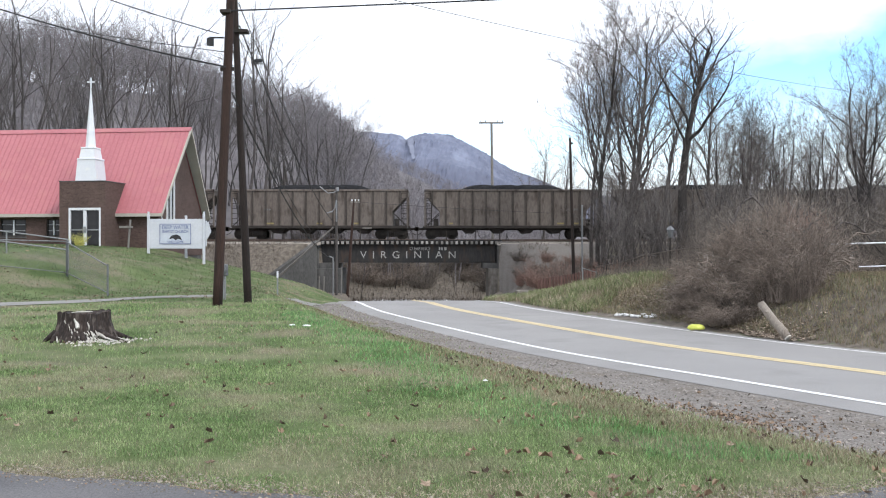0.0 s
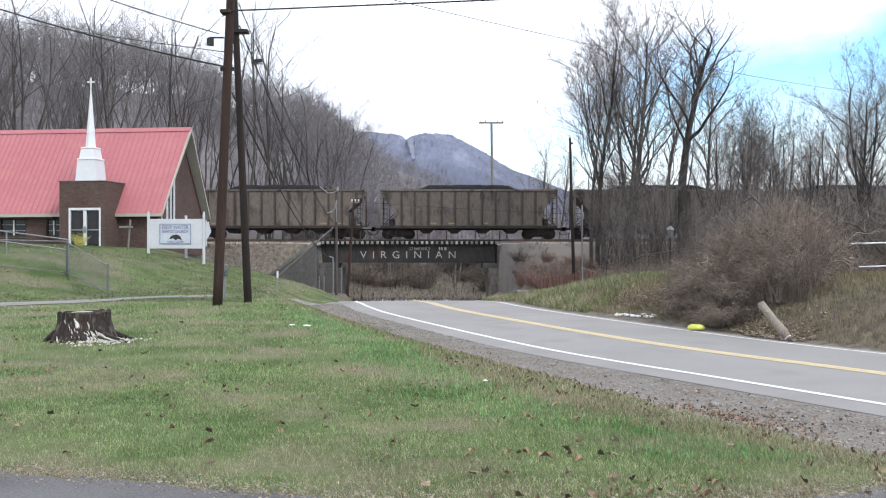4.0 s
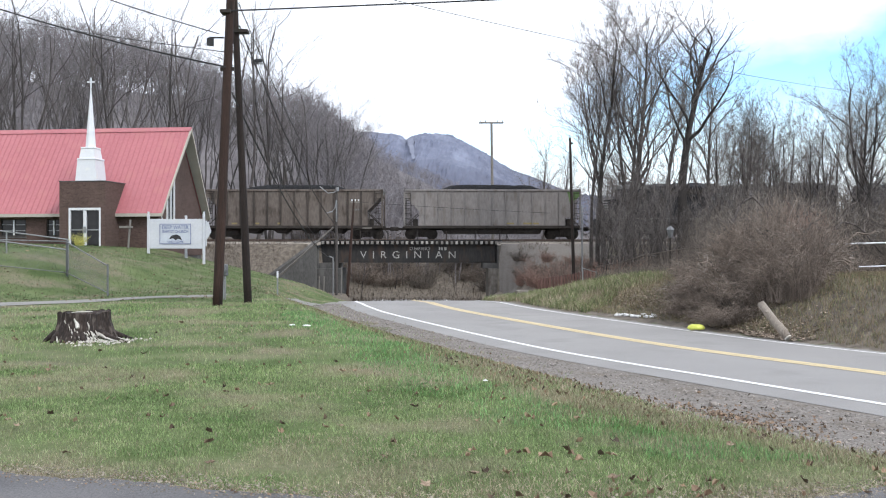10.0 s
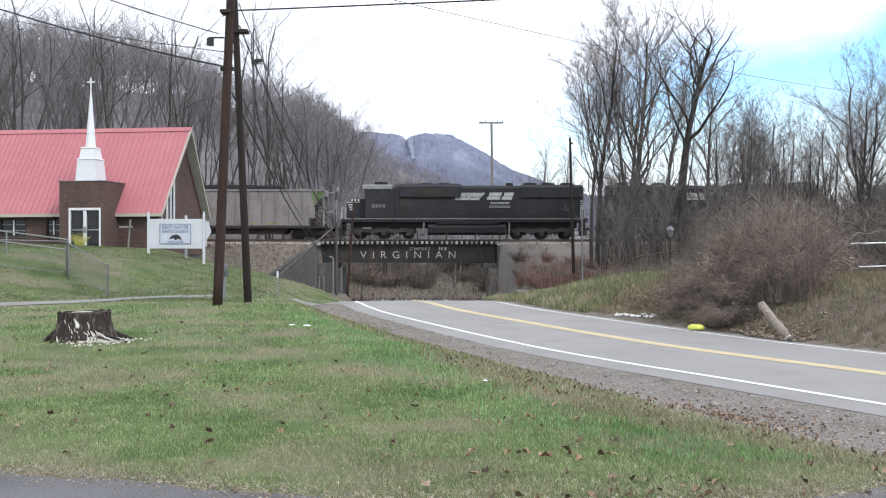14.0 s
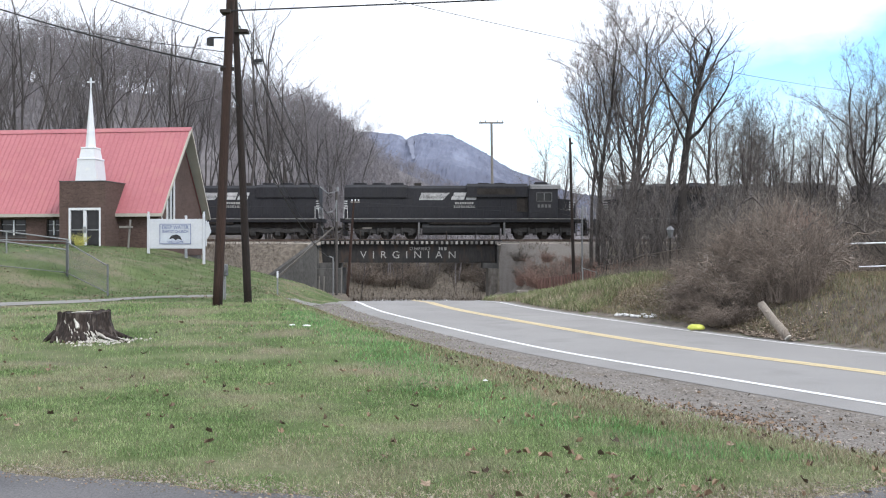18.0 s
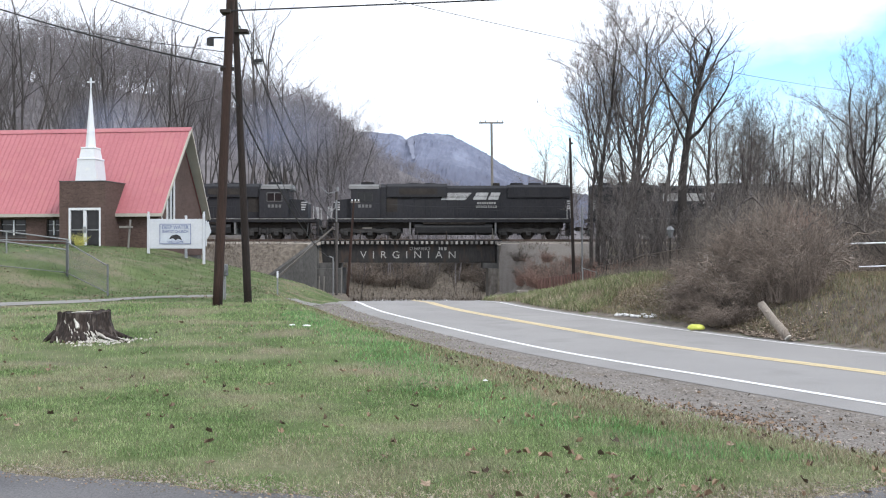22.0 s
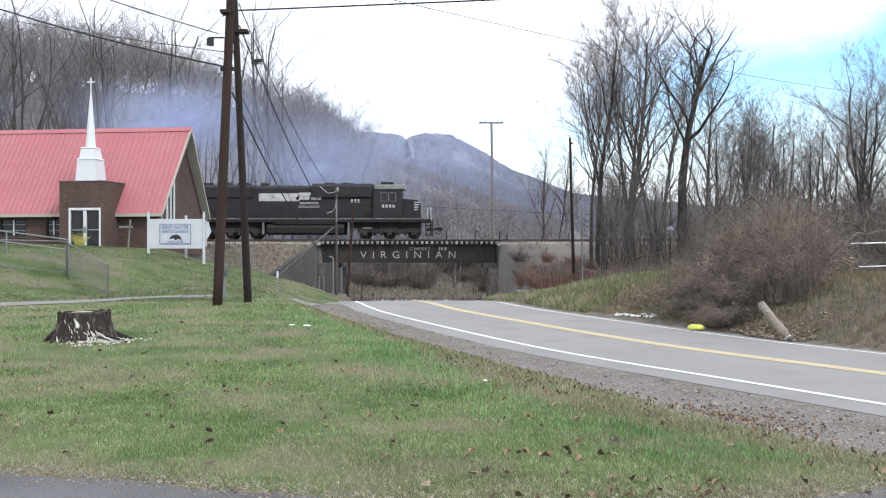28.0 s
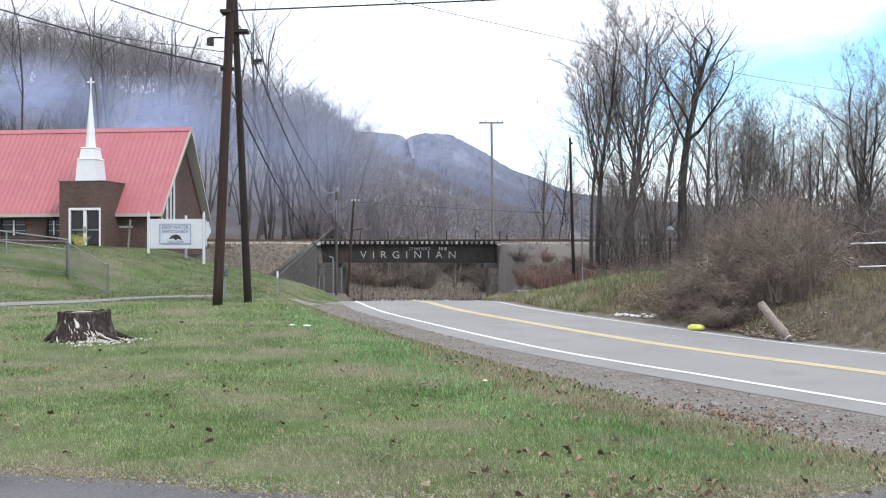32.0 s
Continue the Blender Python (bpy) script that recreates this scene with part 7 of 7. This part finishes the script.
# ---- things on the lawn ----
def stump():
    x, y = -6.3, 16.6
    z = ground_z(x, y)
    rng = random.Random(2)
    n, rows = 40, ((-0.08, 0.60, 1.0), (0.05, 0.52, 0.9), (0.18, 0.47, 0.7), (0.34, 0.43, 0.6), (0.48, 0.43, 0.6))
    vs, fs = [], []
    lob = [1 + 0.10 * math.sin(3 * a) + 0.07 * math.sin(5 * a + 1) + rng.gauss(0, 0.025) for a in np.linspace(0, 6.2832, n, endpoint=False)]
    for h, r, k in rows:
        for i in range(n):
            a = 6.2832 * i / n
            q = r * (1 + (lob[i] - 1) * k * 1.4)
            vs.append((q * math.cos(a), q * math.sin(a), h + (0.02 * math.sin(2 * a) + rng.uniform(-0.02, 0.022) if h == 0.48 else 0)))
    for j in range(len(rows) - 1):
        for i in range(n):
            a, b = j * n + i, j * n + (i + 1) % n
            fs.append((a, b, b + n, a + n))
    st = thing("tree_stump", pose(x, y, z), "dark rotting tree stump with pale bark scars and chips", "tree stump")
    part("bark", Shape().add(vs, fs), STUMP, st)
    top = [vs[-n + i] for i in range(n)]
    t = Shape().add([(p[0] * 0.97, p[1] * 0.97, p[2] - 0.012) for p in top] + [(p[0] * 0.5, p[1] * 0.5, 0.44 + rng.uniform(-0.02, 0.02)) for p in top], [(i, (i + 1) % n, n + (i + 1) % n, n + i) for i in range(n)] + [tuple(range(n, 2 * n))])
    part("cut_face", t, STUMP, st, "blackened rotting cut face")
    for a, l in ((-0.5, 0.6), (-1.2, 0.25), (3.6, 0.2), (0.3, 0.4), (-2.2, 0.2)):
        pts = [(0.42 * math.cos(a), 0.42 * math.sin(a), 0.12), ((0.45 + l * 0.5) * math.cos(a), (0.45 + l * 0.5) * math.sin(a), 0.05), ((0.45 + l) * math.cos(a + 0.1), (0.45 + l) * math.sin(a + 0.1), -0.02)]
        part("root", Shape().tube(pts, [0.09, 0.045, 0.02], 7), STUMP, st, smooth=True)
    for a, l in ((-0.62, 0.4), (-0.42, 0.55)):
        part("bleached_root", Shape().tube([(0.46 * math.cos(a), 0.46 * math.sin(a), 0.13), ((0.5 + l * 0.4) * math.cos(a), (0.5 + l * 0.4) * math.sin(a), 0.065), ((0.5 + l) * math.cos(a + 0.12), (0.5 + l) * math.sin(a + 0.12), 0.0)], [0.035, 0.018, 0.008], 6), CHIP, st, "pale bleached root", True)
    # flakes of bare pale wood where the bark has gone
    for i in range(46):
        a, hh = rng.gauss(-1.15, 0.3), abs(rng.gauss(0.0, 0.12)) + 0.01
        r = 0.47 + 0.09 * math.exp(-hh / 0.12)
        q, w2 = rng.uniform(0.02, 0.075), rng.uniform(0.01, 0.026)
        part("bark_flake", Shape().tube([(r * math.cos(a), r * math.sin(a), hh - q), ((r + 0.02) * math.cos(a), (r + 0.02) * math.sin(a), hh), (r * math.cos(a - 0.05), r * math.sin(a - 0.05), hh + q)], [0.005, w2 * 0.7, 0.005], 5), CHIP, st)
    part("rim_splinter", Shape().tube([(-0.02, -0.44, 0.5), (0.15, -0.42, 0.515), (0.3, -0.33, 0.51)], [0.006, 0.016, 0.006], 5), CHIP, st, "pale splintered rim")
    for a, h0, h1 in ((-1.35, 0.24, 0.40), (-1.2, 0.0, 0.2), (-0.95, 0.02, 0.14)):
        r = 0.485
        s = Shape().tube([(r * 1.06 * math.cos(a), r * 1.06 * math.sin(a), h0), (r * 0.97 * math.cos(a - 0.06), r * 0.97 * math.sin(a - 0.06), (h0 + h1) / 2), (r * 0.96 * math.cos(a - 0.15), r * 0.96 * math.sin(a - 0.15), h1)], [0.032, 0.026, 0.012], 6)
        part("bark_scar", s, CHIP, st, "pale stripped wood")
    c = Shape()
    for i in range(130):
        a, r = rng.gauss(-0.75, 0.42), 0.5 + 0.9 * rng.random() ** 1.6
        px, py, q = r * math.cos(a) * 0.9, r * math.sin(a), rng.uniform(0.006, 0.035)
        c.add([(px - q, py - q * 0.3, 0.01), (px + q * rng.uniform(0.5, 1.3), py - q * 0.5, 0.015), (px + q, py + q * 0.5, 0.02), (px - q * 0.6, py + q * 0.4, 0.012), (px, py, 0.02 + q * 0.8)], [(0, 1, 4), (1, 2, 4), (2, 3, 4), (3, 0, 4)])
    tagged(new("wood_chips", c.mesh("wood_chips", CHIP)), "pale wood chips scattered by the stump", "wood chips", kind="stuff").matrix_basis = pose(x, y, z)


stump()


def scatter_leaves(n, seed, verge=False, bank=False):
    g = random.Random(seed)
    s = Shape()
    for i in range(n):
        y = 6 + 34 * g.random() ** 1.9
        x = g.uniform(-0.5, 0.5) * y
        if verge:
            y = g.uniform(8, 34)
            x = float(np.interp(y, LINE[:, 1], LINE[:, 0])) - g.uniform(5.5, 12.5) * 1.2
            if not verge_edge(y) < side_at(x, y) < -5:
                continue
        if bank:
            x, y = g.uniform(-20, -7), g.uniform(29, 50)
        if side_at(x, y) > -4.2:
            continue
        if y < 7.6 and x < 0:
            continue
        z = ground_z(x, y) + 0.03
        q, a = g.uniform(0.015, 0.038) * (0.55 if verge else 1.5 if bank else 1) * (1.7 if g.random() < 0.07 else 1), g.uniform(0, 6.28)
        pts = []
        for k in range(7):
            b = a + k * 0.8976
            r = q * (1.0 if k % 2 == 0 else 0.62) * g.uniform(0.8, 1.2)
            pts.append((x + r * math.cos(b), y + r * math.sin(b), z + g.uniform(-0.01, 0.045)))
        s.add(pts + [(x, y, z)], [(k, (k + 1) % 7, 7) for k in range(7)])
    return s.mesh("fallen_leaves", LEAF)


tagged(new("fallen_leaves", scatter_leaves(2200, 19, True)), "dark brown fallen leaves on the road verge", "leaves", kind="stuff")
tagged(new("fallen_leaves", scatter_leaves(560, 9)), "curled brown and tan fallen leaves on the lawn", "leaves", kind="stuff")


def scatter_stones(n, seed):
    g = random.Random(seed)
    s = Shape()
    for i in range(n):
        y = 8 + 36 * g.random() ** 1.3
        x0 = float(np.interp(y, LINE[:, 1], LINE[:, 0]))
        x = x0 - g.uniform(3.7, 10.5 if y < 24 else 8.0) * (1.2 if y < 24 else 1.05)
        d = side_at(x, y)
        lim = float(gravel_edge(y))
        if not lim - 0.6 < d < -3.8 or (d < lim and g.random() < 0.6):
            continue
        z, q = ground_z(x, y), g.uniform(0.006, 0.02) if g.random() < 0.97 else g.uniform(0.022, 0.045)
        vs = [(x + q * g.uniform(0.7, 1.3) * i0, y + q * g.uniform(0.7, 1.3) * j0, z + q * k0 * g.uniform(0.5, 0.9)) for i0, j0, k0 in ((1, 0, 0.2), (0, 1, 0.2), (-1, 0, 0.2), (0, -1, 0.2), (0, 0, 1))]
        s.add(vs, [(0, 1, 4), (1, 2, 4), (2, 3, 4), (3, 0, 4)])
    return s.mesh("shoulder_gravel", STONES)


tagged(new("shoulder_gravel", scatter_stones(60000, 10)), "loose grey gravel along the road shoulder", "gravel", kind="stuff")

def edge_crumbs(n, seed):
    """Small stones and leaf crumbs along the edge of the drive."""
    g = random.Random(seed)
    s = Shape()
    for i in range(n):
        x = g.uniform(-4.2, 4.0)
        y = float(np.interp(x, [-9, -3.2, -1.1, 0.2, 1.8, 2.6, 6], [7.9, 6.78, 6.15, 5.75, 5.85, 6.15, 7.6])) + g.gauss(0.05, 0.13)
        z, q = ground_z(x, y) + 0.026, g.uniform(0.003, 0.009) if g.random() < 0.95 else g.uniform(0.01, 0.016)
        vs = [(x + q * g.uniform(0.7, 1.3) * i0, y + q * g.uniform(0.7, 1.3) * j0, z + q * k0) for i0, j0, k0 in ((1, 0, 0.2), (0, 1, 0.2), (-1, 0, 0.2), (0, -1, 0.2), (0, 0, 1))]
        s.add(vs, [(0, 1, 4), (1, 2, 4), (2, 3, 4), (3, 0, 4)])
    return s


tagged(new("edge_gravel", edge_crumbs(5200, 12).mesh("edge_gravel", EDGE_GRIT)), "pale gravel crumbs along the driveway edge", "gravel", kind="stuff")
tagged(new("leaf_crumbs", edge_crumbs(900, 13).mesh("leaf_crumbs", LEAF)), "brown leaf crumbs along the driveway edge", "leaves", kind="stuff")


def bank_litter(n, seed):
    g = random.Random(seed)
    s = Shape()
    for i in range(n):
        y = g.uniform(24, 36)
        x = 7.55 + (29.1 - y) * 0.2 + abs(g.gauss(0.0, 0.7))
        if side_at(x, y) < 3.6:
            continue
        z, q, a = ground_z(x, y) + 0.02, g.uniform(0.02, 0.05), g.uniform(0, 6.28)
        pts = [(x + q * math.cos(a + k * 1.2566) * g.uniform(0.6, 1.2), y + q * math.sin(a + k * 1.2566), z + g.uniform(0, 0.05)) for k in range(5)]
        s.add(pts + [(x, y, z + 0.02)], [(k, (k + 1) % 5, 5) for k in range(5)])
    return s


tagged(new("bank_litter", bank_litter(4200, 14).mesh("bank_litter", PALE_LEAF)), "pale brown leaf litter at the foot of the bank", "leaves", kind="stuff")
tagged(new("fallen_leaves", scatter_leaves(380, 29, False, True)), "brown fallen leaves on the church bank", "leaves", kind="stuff")
# a drift of dark leaves and twigs on the gravel
g4 = random.Random(44)
drift = Shape()
for i in range(420):
    x, y = 3.95 + g4.gauss(0, 0.55), 12.3 + g4.gauss(0, 0.75)
    if side_at(x, y) > -4.2:
        continue
    z, q, a = ground_z(x, y) + 0.02, g4.uniform(0.012, 0.035), g4.uniform(0, 6.28)
    pts = [(x + q * math.cos(a + k * 1.2566) * g4.uniform(0.5, 1.3), y + q * math.sin(a + k * 1.2566), z + g4.uniform(0, 0.035)) for k in range(5)]
    drift.add(pts + [(x, y, z + 0.015)], [(k, (k + 1) % 5, 5) for k in range(5)])
tagged(new("leaf_drift", drift.mesh("leaf_drift", LEAF)), "drift of dark brown leaves on the gravel shoulder", "leaves", kind="stuff")
# litter by the road
def lump(name, x, y, size, material, label, category, seed, lift=0.0):
    """A small crumpled lump."""
    g = random.Random(seed)
    bm = bmesh.new()
    bmesh.ops.create_icosphere(bm, subdivisions=3, radius=1)
    for v in bm.verts:
        k = 1 + 0.16 * noise.noise(v.co * 1.7 + Vector((seed, 0, 0))) + 0.07 * noise.noise(v.co * 5)
        v.co = Vector((v.co.x * size[0], v.co.y * size[1], max(v.co.z, -0.6) * size[2])) * k
    me = bpy.data.meshes.new(name)
    bm.to_mesh(me)
    bm.free()
    me.materials.append(material)
    me.polygons.foreach_set("use_smooth", [True] * len(me.polygons))
    o = new(name, me)
    o.matrix_basis = pose(x, y, ground_z(x, y) + size[2] * 0.6 + lift)
    return tagged(o, label, category)


lump("plastic_bag", 7.28, 27.3, (0.25, 0.16, 0.1), YELLOW, "crumpled bright yellow plastic bag beside the road", "plastic bag", 5, 0.05)
mb = thing("marker_block", pose(3.95, 47.8, ground_z(3.95, 47.8), 0, 0, 12), "small pale concrete block at the road edge", "block")
part("block", Shape().box(-0.28, 0.28, -0.2, 0.2, -0.05, 0.42, 0.03), STONES, mb)
lump("paper_scrap", -3.1, 19.5, (0.06, 0.035, 0.02), PALE_DEBRIS, "white scrap of paper on the grass", "litter", 17, 0.03)
lump("paper_scrap", -2.75, 19.2, (0.08, 0.04, 0.02), PALE_DEBRIS, "white scrap of paper on the grass", "litter", 7, 0.04)
lump("paper_scrap", 0.5, 11.2, (0.03, 0.02, 0.01), PALE_DEBRIS, "white scrap of paper on the grass", "litter", 8, 0.04)
lump("boulder", 3.97, 13.95, (0.07, 0.06, 0.05), STONES, "pale stone on the gravel shoulder", "stone", 9)
lump("boulder", 3.86, 11.1, (0.10, 0.07, 0.035), STONES, "pale stone on the gravel shoulder", "stone", 10)
s = Shape()
g2 = random.Random(6)
for i in range(42):
    t = i / 42
    x, y = 6.05 + 0.95 * t + g2.uniform(-0.1, 0.1), 33.2 - 2.2 * t + g2.uniform(-0.15, 0.15)
    z, q = ground_z(x, y), g2.uniform(0.03, 0.08)
    s.box(x - q, x + q, y - q, y + q, z, z + q * 0.9, 0.01)
tagged(new("white_rubble", s.mesh("white_rubble", PALE_DEBRIS)), "line of broken white rubble at the road edge", "rubble", kind="stuff")
lg = thing("cut_log", pose(8.78, 24.2, ground_z(8.78, 24.2)), "pale cut log lying against the bank", "log")
part("log_bark", Shape().tube([(0, 0, 0.1), (-0.1, 0.17, 0.3), (-0.22, 0.36, 0.5), (-0.44, 0.72, 0.93)], [0.108, 0.112, 0.105, 0.1], 14), LOG, lg, smooth=True)
part("log_end", Shape().tube([(0.012, -0.02, 0.078), (0, 0, 0.1)], 0.1, 14), CHIP, lg, "pale sawn end")
part("branch_stub", Shape().tube([(-0.3, 0.5, 0.66), (-0.42, 0.44, 0.74)], [0.04, 0.03], 6), LOG, lg)
bp = thing("drain_pipe", pose(11.45, 28.6, ground_z(11.45, 28.6)), "short black plastic pipe sticking from the bank", "pipe")
part("pipe", Shape().tube([(0.1, 0.3, 0.25), (-0.15, -0.2, 0.6), (-0.05, -0.35, 0.35), (0.12, -0.4, -0.1)], 0.05, 8), BLACK, bp)
part("pipe_head", Shape().tube([(-0.2, -0.1, 0.55), (0.12, 0.06, 0.58)], 0.09, 10), BLACK, bp)
mk = thing("marker_post", pose(-6.62, 38, 0), "slim green marker post with a white top", "post")
z = ground_z(-6.62, 38)
part("shaft", Shape().tube([(0, 0, z - 0.2), (0, 0, 0.45)], 0.03, 8), GREY_METAL, mk)
part("white_top", Shape().tube([(0, 0, 0.452), (0, 0, 0.72)], 0.036, 8), WHITE_PAINT, mk)
pl = thing("broken_plank", pose(4.0, 12.0, ground_z(4.0, 12.0) + 0.02, 0, 4, 62), "broken pale plank on the gravel", "plank")
part("board", Shape().prism([(-0.3, -0.03), (0.26, -0.035), (0.34, -0.01), (0.24, 0.03), (-0.26, 0.03)], "z", 0, 0.025), GREY_WOOD, pl)
mb = thing("meter_box", pose(-6.9, 30, 0), "small grey meter box on a low post", "meter box")
z = ground_z(-6.9, 30)
part("box", Shape().box(-0.12, 0.1, -0.08, 0.08, 0.75, 1.12, 0.02).disc((-0.01, -0.12, 0.95), "y", 0.085, 0.09, 12), OLD_STEEL, mb)
part("post", Shape().box(-0.04, 0.04, -0.04, 0.04, z - 0.2, 0.76), GREY_METAL, mb)
# small clipped bush by the church door
me = shrub_mesh(31, 240, YELLOW_LEAVES, 1.2, "canes")
o = new("door_bush", me)
o.matrix_basis = Matrix.LocRotScale((-20.35, 53.2, ground_z(-20.35, 53.2)), None, (0.5, 0.5, 0.85))
tagged(o, "small bright yellow-green bush beside the church door", "bush")


# larger leaves near the drive, each on its own
def maple_leaf(seed):
    g = random.Random(seed)
    pts = []
    for k in range(10):
        a = k * 0.6283
        r = (0.075 if k % 2 == 0 else 0.035) * g.uniform(0.85, 1.15)
        pts.append((r * math.cos(a), r * math.sin(a), g.uniform(0.0, 0.035)))
    return Shape().add(pts + [(0, 0, 0.012)] + [(p[0], p[1], p[2] + 0.003) for p in pts] + [(0, 0, 0.015)], [((k + 1) % 10, k, 10) for k in range(10)] + [(11 + k, 11 + (k + 1) % 10, 21) for k in range(10)]).mesh("dead_leaf", LEAF_BIG)


big = [maple_leaf(i) for i in range(4)]
for i, (x, y) in enumerate(((-0.11, 6.3), (-0.44, 7.13), (-1.98, 10.9), (-3.98, 8.7), (-3.78, 8.43), (1.27, 7.19), (1.18, 6.48), (-1.7, 6.95), (-0.92, 8.38), (-2.38, 10.4), (-3.97, 11.35), (2.3, 7.6), (0.2, 6.6), (-2.9, 7.3))):
    o = new("dead_leaf", big[i % 4])
    k = 0.45 + 0.4 * random.Random(i).random()
    o.matrix_basis = Matrix.LocRotScale((x, y, ground_z(x, y) + 0.035), Euler((0.25, 0.15, i * 1.7)), (k, k, k * 1.3))
    tagged(o, "curled dry brown maple leaf on the lawn", "leaf", "large dead leaves")


# arching fallen boughs behind the thicket
for i, (x, y, span, rise) in enumerate(((12.6, 33.0, 2.2, 1.5), (13.6, 34.5, 2.6, 1.2), (10.6, 32.5, 1.8, 2.2), (15.4, 36.0, 2.4, 1.6))):
    g3 = random.Random(i)
    z = ground_z(x, y)
    pts = [(span * (k / 8 - 0.5), g3.uniform(-0.1, 0.1), 0.2 + rise * math.sin(3.1416 * (0.12 + 0.8 * k / 8)) + g3.uniform(-0.06, 0.06)) for k in range(9)]
    b = thing("fallen_bough", pose(x, y, z + 0.3), "grey arching fallen bough in the undergrowth", "branch", "fallen boughs")
    part("bough", Shape().tube([(pts[0][0] - 0.1, 0, -0.4)] + pts, [0.055] + [0.05 - 0.004 * k for k in range(9)], 7), BARK, b, smooth=True)
    for k in range(2, 8):
        q = pts[k]
        part("twig", Shape().tube([q, (q[0] + g3.uniform(-0.3, 0.3), q[1] + g3.uniform(-0.3, 0.3), q[2] + g3.uniform(0.2, 0.6))], [0.014, 0.005], 4), TWIG, b)


# ---- exhaust haze: soft crossed wisps that drift off over the hill ----
def smoke_mat(name, dense):
    m = bpy.data.materials.new(name)
    m.use_nodes = True
    n, l = m.node_tree.nodes, m.node_tree.links
    n.clear()
    out, mx, tr, df = n.new("ShaderNodeOutputMaterial"), n.new("ShaderNodeMixShader"), n.new("ShaderNodeBsdfTransparent"), n.new("ShaderNodeBsdfDiffuse")
    df.inputs["Color"].default_value = (0.60, 0.68, 0.95, 1)
    tl, both = n.new("ShaderNodeBsdfTranslucent"), n.new("ShaderNodeMixShader")
    tl.inputs["Color"].default_value = (0.60, 0.68, 0.95, 1)
    l.new(df.outputs[0], both.inputs[1])
    l.new(tl.outputs[0], both.inputs[2])
    tc, gr, ns, mul = n.new("ShaderNodeTexCoord"), n.new("ShaderNodeTexGradient"), n.new("ShaderNodeTexNoise"), n.new("ShaderNodeMath")
    gr.gradient_type = "SPHERICAL"
    ns.inputs["Scale"].default_value, ns.inputs["Detail"].default_value = 2.2, 4
    mul.operation = "MULTIPLY"
    half = n.new("ShaderNodeMath")
    half.operation, half.inputs[1].default_value = "MULTIPLY", dense
    l.new(tc.outputs["Object"], gr.inputs["Vector"])
    l.new(tc.outputs["Object"], ns.inputs["Vector"])
    l.new(gr.outputs["Fac"], mul.inputs[0])
    l.new(ns.outputs["Fac"], mul.inputs[1])
    l.new(mul.outputs[0], half.inputs[0])
    l.new(half.outputs[0], mx.inputs["Fac"])
    l.new(tr.outputs[0], mx.inputs[1])
    l.new(both.outputs[0], mx.inputs[2])
    l.new(mx.outputs[0], out.inputs["Surface"])
    return m


HAZE, THIN_HAZE = smoke_mat("diesel_haze", 0.85), smoke_mat("thin_diesel_haze", 0.45)
puff = Shape()
# a softly cupped sheet of haze
for k in range(6):
    r = k / 5
    puff.v += [(r * math.cos(a), 0.16 * r * r + 0.05 * r * math.sin(2 * a + 3 * r), r * math.sin(a)) for a in np.linspace(0, 6.2832, 24, endpoint=False)]
for k in range(5):
    for i in range(24):
        puff.f.append((24 * k + i, 24 * k + (i + 1) % 24, 24 * k + 24 + (i + 1) % 24, 24 * k + 24 + i))
PUFFS = []
# locomotive, seconds at which it leaves the stack, radius, drift
for loco, leave, rad, dx, dz, thick in ((6, 18.6, 4.0, -2.6, 0.5, False), (7, 19.6, 4.5, -3.0, 0.5, False), (8, 22.8, 4.5, -3.6, 0.45, False), (8, 23.8, 4.8, -3.6, 0.75, True), (8, 24.9, 5.0, -3.6, 0.7, True),
                                        (8, 26.0, 5.0, -3.5, 1.0, True), (9, 27.4, 6.0, -3.7, 0.5, True), (9, 28.4, 6.0, -3.7, 0.6, True), (9, 29.6, 5.5, -3.2, 0.8, False),
                                        (8, 25.3, 9.0, -1.6, 0.3, False), (9, 26.6, 9.5, -1.2, 0.2, False), (9, 28.0, 9.5, -0.9, 0.2, False)):
    o = new("exhaust_smoke", puff.mesh("exhaust_smoke", HAZE if thick else THIN_HAZE, True))
    o.scale = (rad * 1.4, rad, rad * 0.85)
    tagged(o, "thin bluish diesel exhaust haze drifting over the hill", "smoke", "exhaust haze", "stuff")
    PUFFS.append((o, loco, leave, dx, dz, rad))


# ---- what moves ----
def motions():
    times = [0, 1, 2, 3, 4, 5, 6, 7, 8, 9, 10, 11, 12, 13, 14, 15, 16, 17, 18, 19, 20, 21, 22, 23, 24, 25, 26, 27, 28, 29, 30, 31, 32]
    for car, x, turn in TRAIN:
        walk(car, [(t, pose(x - run(t), TRACK_Y, RAIL_Z, 0, 0, turn)) for t in times])
    turns = [(k / 10, math.degrees(run(k / 10) / 0.46)) for k in range(321)]
    for wheel, x in TURNING:
        side = 1 if abs(wheel.parent.matrix_basis.to_euler().z) < 1 else -1
        walk(wheel, [(t, pose(x, 0, 0.46, 0, (-side * a) % 360, 0)) for t, a in turns])
    for o, k, leave, dx, dz, rad in PUFFS:
        stack = TRAIN[k][1] + (1.05 if TRAIN[k][2] else -1.05)

        def where(t):
            s = min(t, leave)
            d = max(0.0, t - leave)
            rise = float(np.interp(t - leave, [-0.3, 0, 1], [-8 - rad * 1.1, 3.5, 9.0])) + dz * d
            return pose(stack - run(s) + dx * d, TRACK_Y + 6 + 0.8 * d, RAIL_Z + rise)
        steps = sorted({0.0, 32.0, leave - 1, leave - 0.3, leave, leave + 0.5, leave + 1} | {t for t in times if abs(t - leave) > 1.2})
        walk(o, [(t, where(t)) for t in steps if t <= 32])


motions()
